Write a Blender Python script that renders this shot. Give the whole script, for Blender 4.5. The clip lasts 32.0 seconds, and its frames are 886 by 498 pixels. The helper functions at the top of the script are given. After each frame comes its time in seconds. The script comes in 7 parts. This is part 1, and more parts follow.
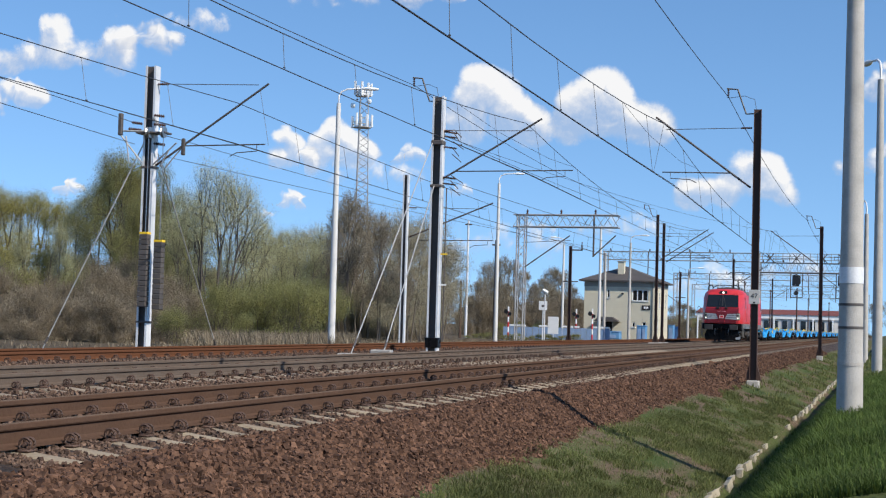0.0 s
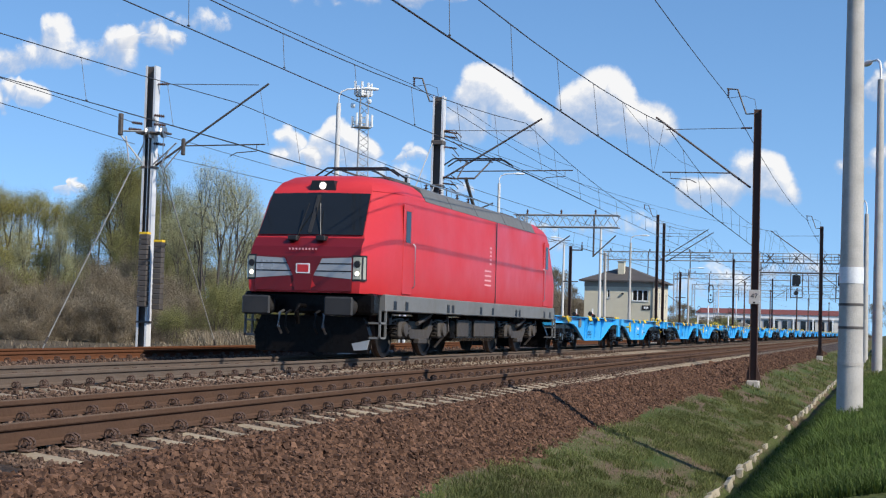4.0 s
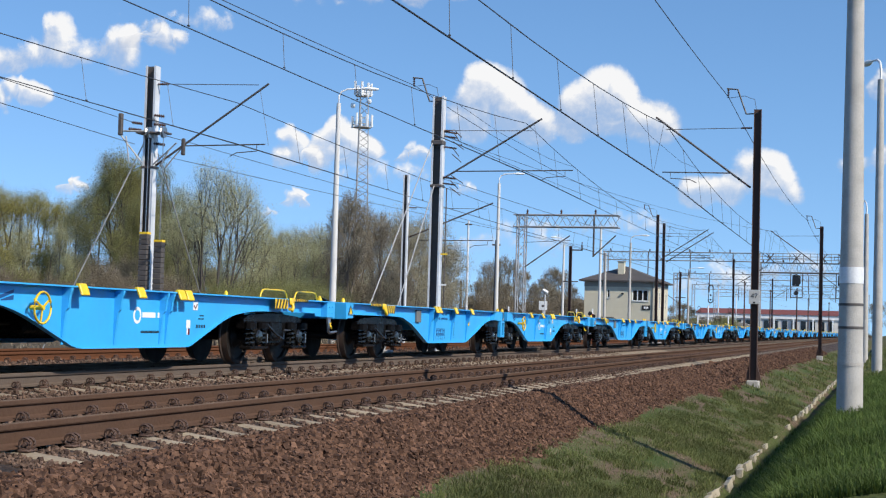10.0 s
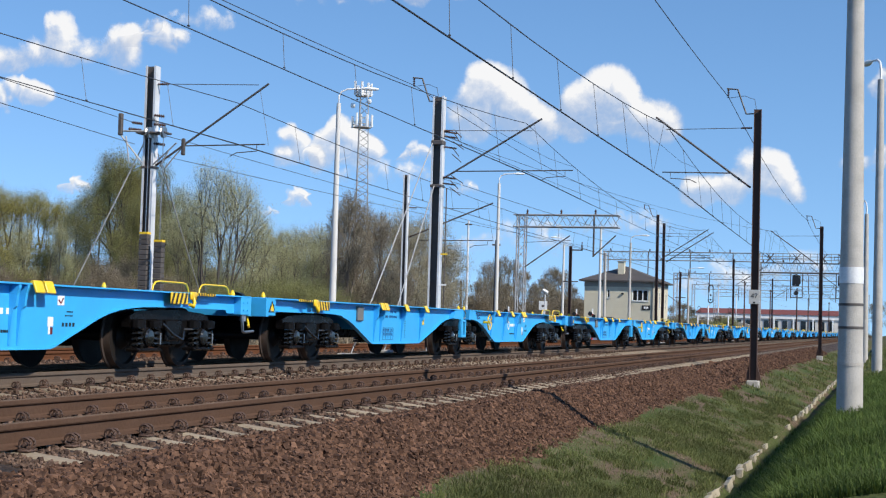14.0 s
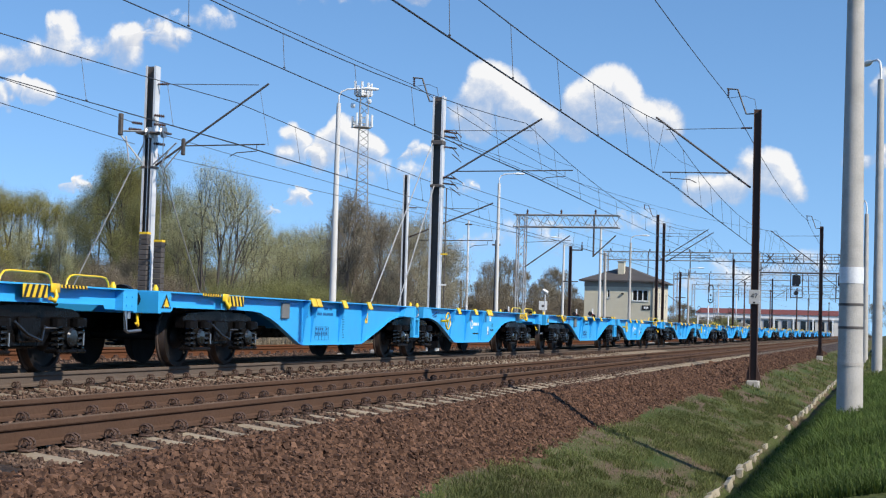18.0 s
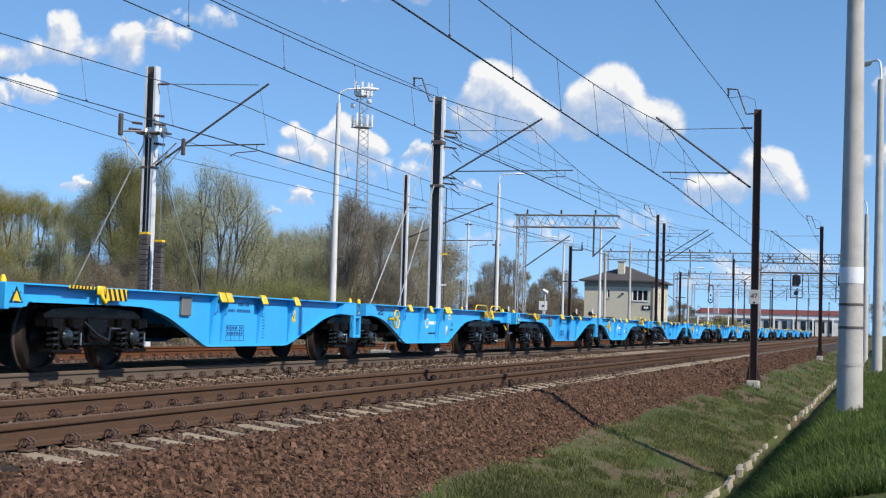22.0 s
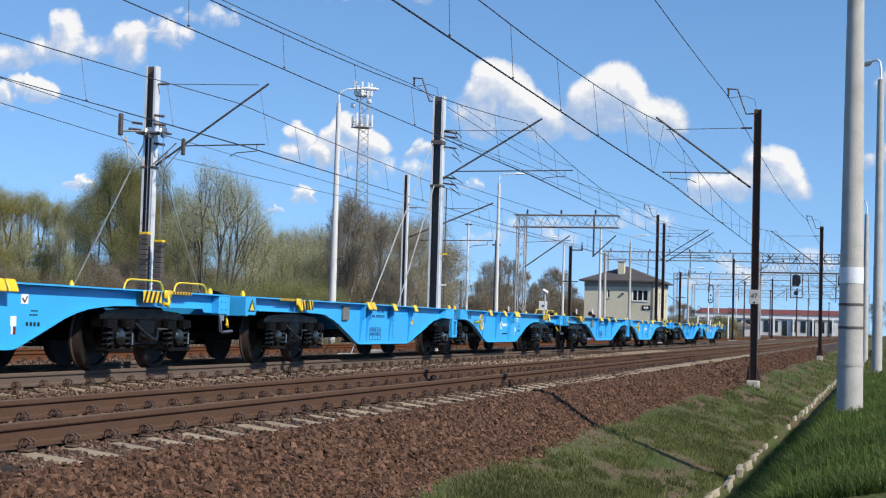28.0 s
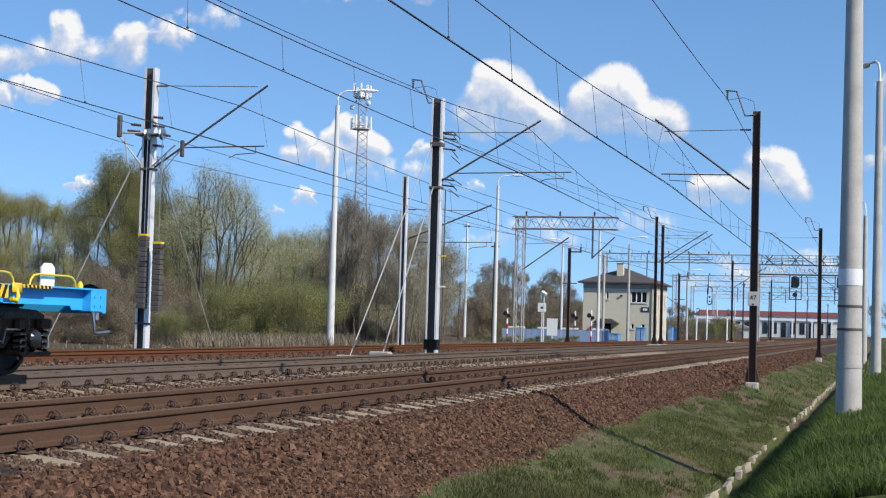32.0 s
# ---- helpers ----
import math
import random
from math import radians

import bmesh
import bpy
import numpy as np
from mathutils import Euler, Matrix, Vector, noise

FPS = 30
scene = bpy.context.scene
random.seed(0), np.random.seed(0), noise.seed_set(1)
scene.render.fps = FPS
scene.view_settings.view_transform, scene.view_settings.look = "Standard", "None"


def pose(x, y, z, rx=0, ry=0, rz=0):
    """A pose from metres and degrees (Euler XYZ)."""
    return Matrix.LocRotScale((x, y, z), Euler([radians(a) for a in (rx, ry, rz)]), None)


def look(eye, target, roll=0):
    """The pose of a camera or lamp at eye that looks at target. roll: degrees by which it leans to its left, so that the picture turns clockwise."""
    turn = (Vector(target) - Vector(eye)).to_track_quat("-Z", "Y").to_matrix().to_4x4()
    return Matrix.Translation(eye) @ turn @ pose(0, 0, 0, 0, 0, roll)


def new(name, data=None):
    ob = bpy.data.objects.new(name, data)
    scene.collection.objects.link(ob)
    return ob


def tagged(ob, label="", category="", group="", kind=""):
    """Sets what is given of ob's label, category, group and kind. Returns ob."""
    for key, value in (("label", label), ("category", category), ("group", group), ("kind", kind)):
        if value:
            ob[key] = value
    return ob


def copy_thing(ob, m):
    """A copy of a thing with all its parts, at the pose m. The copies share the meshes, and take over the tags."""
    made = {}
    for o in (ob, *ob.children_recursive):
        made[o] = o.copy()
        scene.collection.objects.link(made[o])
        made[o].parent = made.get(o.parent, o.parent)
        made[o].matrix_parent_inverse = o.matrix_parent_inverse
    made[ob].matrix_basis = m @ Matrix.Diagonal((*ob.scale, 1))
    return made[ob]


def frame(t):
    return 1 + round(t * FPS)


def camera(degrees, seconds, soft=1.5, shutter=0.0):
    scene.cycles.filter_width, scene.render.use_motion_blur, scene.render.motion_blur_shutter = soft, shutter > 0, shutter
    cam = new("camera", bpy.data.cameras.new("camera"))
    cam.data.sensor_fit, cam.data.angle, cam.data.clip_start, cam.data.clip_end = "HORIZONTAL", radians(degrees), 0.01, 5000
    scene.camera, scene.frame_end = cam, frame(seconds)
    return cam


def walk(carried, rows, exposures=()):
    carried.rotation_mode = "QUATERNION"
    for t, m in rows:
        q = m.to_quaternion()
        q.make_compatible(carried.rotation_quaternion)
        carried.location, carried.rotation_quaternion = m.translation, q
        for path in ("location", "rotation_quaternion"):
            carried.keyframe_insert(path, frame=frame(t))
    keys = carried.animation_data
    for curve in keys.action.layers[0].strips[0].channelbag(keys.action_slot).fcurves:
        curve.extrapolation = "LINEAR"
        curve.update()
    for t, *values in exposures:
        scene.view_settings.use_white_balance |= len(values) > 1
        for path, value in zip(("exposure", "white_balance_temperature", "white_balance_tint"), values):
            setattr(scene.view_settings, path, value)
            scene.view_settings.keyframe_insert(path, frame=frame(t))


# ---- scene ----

# the camera stands still; a last touch of the tripod near the end
EYE = Vector((0.0, 0.0, 0.784))


def aim(right=0.0, up=0.0):
    yaw, pitch = 0.28288 - right, 0.04841 + up
    way = Vector((-math.sin(yaw) * math.cos(pitch), math.cos(yaw) * math.cos(pitch), math.sin(pitch)))
    return look(EYE, EYE + way * 100, 1.636)


cam = camera(32.384, 32.0, soft=1.2)
walk(cam, [(0.0, aim()), (29.4, aim()), (29.9, aim(0.00056, 0.00056)), (31.1, aim(0.00056, 0.00056)),
           (31.5, aim(0.0011, 0.0006)), (32.0, aim(0.00065, 0.0012))])

# ---- daylight ----
SUN_EL, SUN_AZ = radians(38), radians(114)   # azimuth clockwise from +y
SUN_WAY = Vector((math.sin(SUN_AZ) * math.cos(SUN_EL), math.cos(SUN_AZ) * math.cos(SUN_EL), math.sin(SUN_EL)))
world = bpy.data.worlds.new("world")
scene.world = world
world.use_nodes = True
wn = world.node_tree.nodes
sky = wn.new("ShaderNodeTexSky")
sky.sky_type, sky.sun_disc = "NISHITA", False
sky.sun_elevation, sky.sun_rotation = SUN_EL, SUN_AZ
sky.air_density, sky.dust_density, sky.ozone_density = 1.0, 0.0, 2.5
richer = wn.new("ShaderNodeHueSaturation")
richer.inputs["Saturation"].default_value = 1.15
world.node_tree.links.new(sky.outputs[0], richer.inputs["Color"])
wtc, lift = wn.new("ShaderNodeTexCoord"), wn.new("ShaderNodeVectorMath")
lift.operation = "ADD"
lift.inputs[1].default_value = (0, 0, 0.16)
world.node_tree.links.new(wtc.outputs["Generated"], lift.inputs[0])
world.node_tree.links.new(lift.outputs[0], sky.inputs["Vector"])
world.node_tree.links.new(richer.outputs[0], wn["Background"].inputs[0])
wn["Background"].inputs[1].default_value = 0.16
sun_data = bpy.data.lights.new("sun", "SUN")
sun_data.energy, sun_data.angle, sun_data.color = 4.6, radians(0.5), (1.0, 0.93, 0.82)
sun = new("sun", sun_data)
sun.matrix_world = look(SUN_WAY * 300, (0, 0, 0))
scene.view_settings.exposure = 0.2


# ---- materials ----
def mat(name, color, rough=0.6, metal=0.0, vary=0.15, scale=3.0, fine=40.0, bump=0.1, dirt=None, dirt_amount=0.4,
        dirt_scale=1.2, each=0.0, coords="Object", spec=0.5):
    """A surface with broad and fine variation, stains of a second colour, and relief."""
    m = bpy.data.materials.new(name)
    m.use_nodes = True
    n, l = m.node_tree.nodes, m.node_tree.links
    p = n["Principled BSDF"]
    p.inputs["Metallic"].default_value = metal
    p.inputs["Specular IOR Level"].default_value = spec
    tc = n.new("ShaderNodeTexCoord")
    out = tc.outputs[coords]
    broad, grain = n.new("ShaderNodeTexNoise"), n.new("ShaderNodeTexNoise")
    for node, s, d in ((broad, scale, 4), (grain, fine, 3)):
        node.inputs["Scale"].default_value, node.inputs["Detail"].default_value = s, d
        l.new(out, node.inputs["Vector"])
    add = n.new("ShaderNodeMath")
    add.operation = "ADD"
    l.new(broad.outputs[0], add.inputs[0])
    l.new(grain.outputs[0], add.inputs[1])
    ramp = n.new("ShaderNodeMapRange")
    ramp.inputs[1].default_value, ramp.inputs[2].default_value = 0.6, 1.4
    ramp.inputs[3].default_value, ramp.inputs[4].default_value = 1 - vary, 1 + vary
    l.new(add.outputs[0], ramp.inputs[0])
    val = ramp.outputs[0]
    if each:
        info = n.new("ShaderNodeObjectInfo")
        r2 = n.new("ShaderNodeMapRange")
        r2.inputs[3].default_value, r2.inputs[4].default_value = 1 - each, 1 + each
        l.new(info.outputs["Random"], r2.inputs[0])
        mul = n.new("ShaderNodeMath")
        mul.operation = "MULTIPLY"
        l.new(val, mul.inputs[0])
        l.new(r2.outputs[0], mul.inputs[1])
        val = mul.outputs[0]
    base = n.new("ShaderNodeVectorMath")
    base.operation = "SCALE"
    base.inputs[0].default_value = color
    l.new(val, base.inputs["Scale"])
    col = base.outputs[0]
    if dirt:
        dn = n.new("ShaderNodeTexNoise")
        dn.inputs["Scale"].default_value, dn.inputs["Detail"].default_value = dirt_scale, 8
        dn.inputs["Roughness"].default_value = 0.65
        l.new(out, dn.inputs["Vector"])
        dm = n.new("ShaderNodeMapRange")
        dm.inputs[1].default_value, dm.inputs[2].default_value = 0.45, 0.7
        dm.inputs[4].default_value = dirt_amount
        l.new(dn.outputs[0], dm.inputs[0])
        mix = n.new("ShaderNodeMix")
        mix.data_type = "RGBA"
        l.new(dm.outputs[0], mix.inputs[0])
        l.new(col, mix.inputs[6])
        mix.inputs[7].default_value = (*dirt, 1)
        col = mix.outputs[2]
    l.new(col, p.inputs["Base Color"])
    rr = n.new("ShaderNodeMapRange")
    rr.inputs[1].default_value, rr.inputs[2].default_value = 0.3, 0.7
    rr.inputs[3].default_value, rr.inputs[4].default_value = max(0.02, rough - 0.1), min(1, rough + 0.1)
    l.new(broad.outputs[0], rr.inputs[0])
    l.new(rr.outputs[0], p.inputs["Roughness"])
    if bump:
        b = n.new("ShaderNodeBump")
        b.inputs["Strength"].default_value, b.inputs["Distance"].default_value = bump, 0.02
        l.new(grain.outputs[0], b.inputs["Height"])
        l.new(b.outputs[0], p.inputs["Normal"])
    return m


def glow(name, color, strength):
    m = bpy.data.materials.new(name)
    m.use_nodes = True
    p = m.node_tree.nodes["Principled BSDF"]
    p.inputs["Base Color"].default_value = (*color, 1)
    p.inputs["Emission Color"].default_value = (*color, 1)
    p.inputs["Emission Strength"].default_value = strength
    return m


def island(name, low, high, rough=0.85, detail=0.25, scale=20.0, through_light=0.0):
    """A colour for each loose piece of one mesh, between two colours."""
    m = bpy.data.materials.new(name)
    m.use_nodes = True
    n, l = m.node_tree.nodes, m.node_tree.links
    p = n["Principled BSDF"]
    geo, ramp, tc, noi = (n.new(k) for k in ("ShaderNodeNewGeometry", "ShaderNodeValToRGB", "ShaderNodeTexCoord", "ShaderNodeTexNoise"))
    ramp.color_ramp.elements[0].color, ramp.color_ramp.elements[1].color = (*low, 1), (*high, 1)
    noi.inputs["Scale"].default_value = scale
    l.new(tc.outputs["Object"], noi.inputs["Vector"])
    sc = n.new("ShaderNodeMapRange")
    sc.inputs[1].default_value, sc.inputs[2].default_value = 0.3, 0.7
    sc.inputs[3].default_value, sc.inputs[4].default_value = 1 - detail, 1 + detail
    l.new(noi.outputs[0], sc.inputs[0])
    mul = n.new("ShaderNodeVectorMath")
    mul.operation = "SCALE"
    l.new(geo.outputs["Random Per Island"], ramp.inputs[0])
    l.new(ramp.outputs[0], mul.inputs[0])
    l.new(sc.outputs[0], mul.inputs["Scale"])
    l.new(mul.outputs[0], p.inputs["Base Color"])
    p.inputs["Roughness"].default_value = rough
    p.inputs["Specular IOR Level"].default_value = 0.25
    if through_light:
        tr, mx = n.new("ShaderNodeBsdfTranslucent"), n.new("ShaderNodeMixShader")
        l.new(mul.outputs[0], tr.inputs[0])
        mx.inputs[0].default_value = through_light
        l.new(p.outputs[0], mx.inputs[1])
        l.new(tr.outputs[0], mx.inputs[2])
        l.new(mx.outputs[0], n["Material Output"].inputs[0])
    return m


WAGON_BLUE = mat("wagon_blue_paint", (0.04, 0.40, 0.80), 0.38, vary=0.06, scale=1.0, fine=8, bump=0.02, dirt=(0.05, 0.29, 0.58), dirt_amount=0.3)
YELLOW = mat("yellow_paint", (0.85, 0.55, 0.02), 0.4, vary=0.08, bump=0.03, dirt=(0.4, 0.25, 0.05), dirt_amount=0.3)
BLACK = mat("black_paint", (0.012, 0.012, 0.013), 0.5, vary=0.3, bump=0.05)
WHITE = mat("white_paint", (0.8, 0.8, 0.78), 0.5, vary=0.06, bump=0.03)
RUNNING_GEAR = mat("running_gear", (0.005, 0.0045, 0.0045), 0.3, vary=0.35, scale=5, bump=0.2, dirt=(0.012, 0.009, 0.008), dirt_amount=0.4, spec=0.12)
SPRING = mat("glossy_black_spring", (0.012, 0.012, 0.012), 0.16, vary=0.2, bump=0.0, spec=0.7)
WHEEL_DARK = mat("wheel_disc", (0.011, 0.009, 0.008), 0.6, vary=0.3, bump=0.15, dirt=(0.022, 0.014, 0.011), spec=0.25)
TREAD = mat("wheel_tread", (0.115, 0.088, 0.076), 0.45, metal=0.6, vary=0.2, bump=0.05, dirt=(0.1, 0.06, 0.04), dirt_amount=0.5)
STEEL = mat("bare_steel", (0.42, 0.42, 0.42), 0.35, metal=0.9, vary=0.15, bump=0.05)
LOCO_RED = mat("loco_red_paint", (0.54, 0.028, 0.032), 0.42, vary=0.05, scale=0.8, fine=6, bump=0.015, dirt=(0.50, 0.04, 0.042), dirt_amount=0.3)
# front panels' shade put into this red; also the small plate marks
LOCO_DEEP = mat("loco_deep_red_paint_and_shade", (0.14, 0.006, 0.010), 0.4, vary=0.06, bump=0.02)
LOCO_GREY = mat("loco_grey_paint", (0.16, 0.16, 0.155), 0.55, vary=0.12, bump=0.05, dirt=(0.1, 0.08, 0.06))
ROOF_GREY = mat("loco_roof_grey", (0.13, 0.13, 0.125), 0.6, vary=0.15, bump=0.06, dirt=(0.09, 0.08, 0.07))
GLASS_DARK = mat("dark_glass", (0.012, 0.014, 0.016), 0.06, vary=0.1, bump=0.0)
RAIL_SIDE = mat("rail_side_rust", (0.092, 0.056, 0.040), 0.85, vary=0.18, scale=1.5, fine=30, bump=0.2, dirt=(0.095, 0.052, 0.033), dirt_amount=0.5, spec=0.0)
RAIL_GREY = mat("rail_side_dusty", (0.125, 0.098, 0.08), 0.85, vary=0.18, scale=1.5, fine=30, bump=0.2, dirt=(0.11, 0.075, 0.055), dirt_amount=0.5, spec=0.0)
RAIL_TOP = mat("rail_top", (0.165, 0.118, 0.086), 0.85, metal=0.0, spec=0.0, vary=0.12, scale=0.6, fine=14, bump=0.03, dirt=(0.10, 0.065, 0.045), dirt_amount=0.5)
RUSTY_RAIL = mat("rusty_rail", (0.125, 0.055, 0.03), 0.85, spec=0.0, vary=0.22, scale=1.2, fine=25, bump=0.3, dirt=(0.085, 0.04, 0.026), dirt_amount=0.6)
CLIP = mat("clip_steel", (0.085, 0.048, 0.034), 0.75, vary=0.3, scale=20, bump=0.2, each=0.25)
SLEEPER = mat("sleeper_concrete", (0.30, 0.24, 0.17), 0.95, vary=0.12, scale=4, fine=60, bump=0.15, dirt=(0.16, 0.11, 0.075), dirt_amount=0.8, dirt_scale=3.2, each=0.15, spec=0.2)
SLEEPER_OLD = mat("old_sleeper_concrete", (0.26, 0.205, 0.15), 0.95, vary=0.2, scale=4, fine=60, bump=0.2, dirt=(0.11, 0.07, 0.046), dirt_amount=0.8, dirt_scale=2.2, each=0.15)
CONCRETE = mat("pole_concrete", (0.44, 0.415, 0.38), 0.85, vary=0.12, scale=1.6, fine=50, bump=0.2, dirt=(0.31, 0.29, 0.26), dirt_amount=0.7, dirt_scale=3.0)
FOOTING = mat("footing_concrete", (0.43, 0.40, 0.36), 0.9, vary=0.2, scale=5, fine=60, bump=0.35, dirt=(0.22, 0.18, 0.14), dirt_amount=0.6)
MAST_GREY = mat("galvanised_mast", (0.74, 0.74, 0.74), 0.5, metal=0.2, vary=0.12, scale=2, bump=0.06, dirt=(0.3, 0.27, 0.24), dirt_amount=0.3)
MAST_BROWN = mat("brown_painted_mast", (0.085, 0.052, 0.042), 0.7, spec=0.15, vary=0.2, scale=2, bump=0.08, dirt=(0.10, 0.06, 0.045), dirt_amount=0.5)
DARK_STEEL = mat("weathered_dark_steel_and_web_shade", (0.085, 0.075, 0.07), 0.6, vary=0.25, scale=3, bump=0.1, dirt=(0.14, 0.09, 0.06), dirt_amount=0.4)
LATTICE = mat("galvanised_lattice", (0.36, 0.36, 0.36), 0.55, metal=0.25, vary=0.15, scale=2, bump=0.05, dirt=(0.22, 0.18, 0.15))
WIRE = mat("copper_wire", (0.055, 0.05, 0.048), 0.5, metal=0.3, vary=0.15, scale=2, bump=0.0)
INSULATOR = mat("brown_insulator", (0.07, 0.035, 0.025), 0.25, vary=0.2, bump=0.02)
WEIGHT = mat("cast_iron_weight", (0.075, 0.065, 0.06), 0.8, vary=0.2, scale=6, bump=0.2, each=0.15)


ROD_GREY = mat("weathered_steel_rod", (0.42, 0.41, 0.39), 0.5, metal=0.2, vary=0.12, scale=2, bump=0.06)

# ---- mesh building ----
class Shape:
    """Collects vertices and faces of one mesh."""

    def __init__(self):
        self.v, self.f = [], []

    def add(self, verts, faces):
        k = len(self.v)
        self.v += [tuple(p) for p in verts]
        self.f += [tuple(i + k for i in q) for q in faces]
        return self

    def box(self, x0, y0, z0, x1, y1, z1, c=0.0, turn=None):
        x0, x1, y0, y1, z0, z1 = min(x0, x1), max(x0, x1), min(y0, y1), max(y0, y1), min(z0, z1), max(z0, z1)
        c = min(c, (x1 - x0) * 0.45, (y1 - y0) * 0.45, (z1 - z0) * 0.45)
        mid = Vector(((x0 + x1) / 2, (y0 + y1) / 2, (z0 + z1) / 2))
        if c <= 0:
            vs = [Vector((x, y, z)) for x in (x0, x1) for y in (y0, y1) for z in (z0, z1)]
            fs = [(0, 1, 3, 2), (4, 6, 7, 5), (0, 4, 5, 1), (2, 3, 7, 6), (0, 2, 6, 4), (1, 5, 7, 3)]
        else:
            vs, idx = [], {}
            for sx in (0, 1):
                for sy in (0, 1):
                    for sz in (0, 1):
                        for a in range(3):
                            p = [(x0, x1)[sx], (y0, y1)[sy], (z0, z1)[sz]]
                            for b in range(3):
                                if b != a:
                                    p[b] += c * (1 - 2 * (sx, sy, sz)[b])
                            idx[sx, sy, sz, a] = len(vs)
                            vs.append(Vector(p))
            fs = []
            for a in range(3):
                b, d = [(1, 2), (0, 2), (0, 1)][a]
                for s in (0, 1):
                    q = []
                    for tb, td in ((0, 0), (1, 0), (1, 1), (0, 1)):
                        key = [0, 0, 0]
                        key[a], key[b], key[d] = s, tb, td
                        q.append(idx[(*key, a)])
                    fs.append(q)
                for tb in (0, 1):
                    for td in (0, 1):
                        k0, k1 = [0, 0, 0], [0, 0, 0]
                        k0[a], k0[b], k0[d] = 0, tb, td
                        k1[a], k1[b], k1[d] = 1, tb, td
                        fs.append([idx[(*k0, b)], idx[(*k1, b)], idx[(*k1, d)], idx[(*k0, d)]])
            for sx in (0, 1):
                for sy in (0, 1):
                    for sz in (0, 1):
                        fs.append([idx[sx, sy, sz, a] for a in range(3)])
            good = []
            for q in fs:
                n = (vs[q[1]] - vs[q[0]]).cross(vs[q[2]] - vs[q[0]])
                m = sum((vs[i] for i in q), Vector()) / len(q)
                good.append(tuple(q) if n.dot(m - mid) > 0 else tuple(reversed(q)))
            fs = good
        if turn is not None:
            vs = [turn @ p for p in vs]
        return self.add(vs, fs)

    def bar(self, p, q, w, h, c=0.0):
        """A rectangular bar from p to q: w across, h high."""
        p, q = Vector(p), Vector(q)
        d = q - p
        m = d.to_track_quat("Y", "Z").to_matrix().to_4x4()
        return self.box(-w / 2, 0, -h / 2, w / 2, d.length, h / 2, c, Matrix.Translation(p) @ m)

    def tube(self, p, q, r0, r1=None, n=10, caps=True):
        r1 = r0 if r1 is None else r1
        p, q = Vector(p), Vector(q)
        m = (q - p).to_track_quat("Z", "Y").to_matrix()
        ring = [Vector((math.cos(2 * math.pi * i / n), math.sin(2 * math.pi * i / n), 0)) for i in range(n)]
        vs = [p + m @ (a * r0) for a in ring] + [q + m @ (a * r1) for a in ring]
        fs = [(i, (i + 1) % n, n + (i + 1) % n, n + i) for i in range(n)]
        if caps:
            fs += [tuple(reversed(range(n))), tuple(range(n, 2 * n))]
        return self.add(vs, fs)

    def lathe(self, p, axis, rows, n=16):
        """Rows of (distance along the axis, radius) turned round an axis from p."""
        p = Vector(p)
        m = Vector(axis).to_track_quat("Z", "Y").to_matrix()
        vs = [p + m @ Vector((r * math.cos(2 * math.pi * i / n), r * math.sin(2 * math.pi * i / n), d)) for d, r in rows for i in range(n)]
        fs = [(k * n + i, k * n + (i + 1) % n, (k + 1) * n + (i + 1) % n, (k + 1) * n + i) for k in range(len(rows) - 1) for i in range(n)]
        fs += [tuple(reversed(range(n))), tuple(range((len(rows) - 1) * n, len(rows) * n))]
        return self.add(vs, fs)

    def path(self, pts, r, n=6, close=False):
        """A round rod along points."""
        pts = [Vector(p) for p in pts]
        k = len(pts)
        vs, fs = [], []
        for i, p in enumerate(pts):
            a = pts[i - 1] if i or close else p
            b = pts[(i + 1) % k] if i < k - 1 or close else p
            m = (b - a).to_track_quat("Z", "Y").to_matrix()
            rr = r[i] if isinstance(r, (list, tuple)) else r
            vs += [p + m @ Vector((rr * math.cos(2 * math.pi * j / n), rr * math.sin(2 * math.pi * j / n), 0)) for j in range(n)]
        for i in range(k if close else k - 1):
            o = (i + 1) % k
            fs += [(i * n + j, i * n + (j + 1) % n, o * n + (j + 1) % n, o * n + j) for j in range(n)]
        if not close:
            fs += [tuple(reversed(range(n))), tuple(range((k - 1) * n, k * n))]
        return self.add(vs, fs)

    def prism(self, outline, axis, a, b):
        """An outline extruded along an axis: 'x' takes (y, z), 'y' takes (x, z), 'z' takes (x, y)."""
        area = sum(outline[i - 1][0] * outline[i][1] - outline[i][0] * outline[i - 1][1] for i in range(len(outline)))
        pts = list(outline) if area > 0 else list(reversed(outline))
        if axis == "y":
            pts.reverse()
        a, b = min(a, b), max(a, b)
        put = {"x": lambda u, v, t: (t, u, v), "y": lambda u, v, t: (u, t, v), "z": lambda u, v, t: (u, v, t)}[axis]
        n = len(pts)
        vs = [put(u, v, a) for u, v in pts] + [put(u, v, b) for u, v in pts]
        fs = [(i, (i + 1) % n, n + (i + 1) % n, n + i) for i in range(n)] + [tuple(reversed(range(n))), tuple(range(n, 2 * n))]
        return self.add(vs, fs)

    def loft(self, sections, caps=True):
        """Closed sections of equal length joined one to the next."""
        n = len(sections[0])
        vs = [p for s in sections for p in s]
        fs = [(k * n + i, k * n + (i + 1) % n, (k + 1) * n + (i + 1) % n, (k + 1) * n + i) for k in range(len(sections) - 1) for i in range(n)]
        if caps:
            fs += [tuple(reversed(range(n))), tuple(range((len(sections) - 1) * n, len(sections) * n))]
        return self.add(vs, fs)

    def mesh(self, name, smooth=None):
        me = bpy.data.meshes.new(name)
        me.from_pydata(self.v, [], self.f)
        if smooth:
            me.shade_smooth()
            me.set_sharp_from_angle(angle=radians(smooth))
        return me


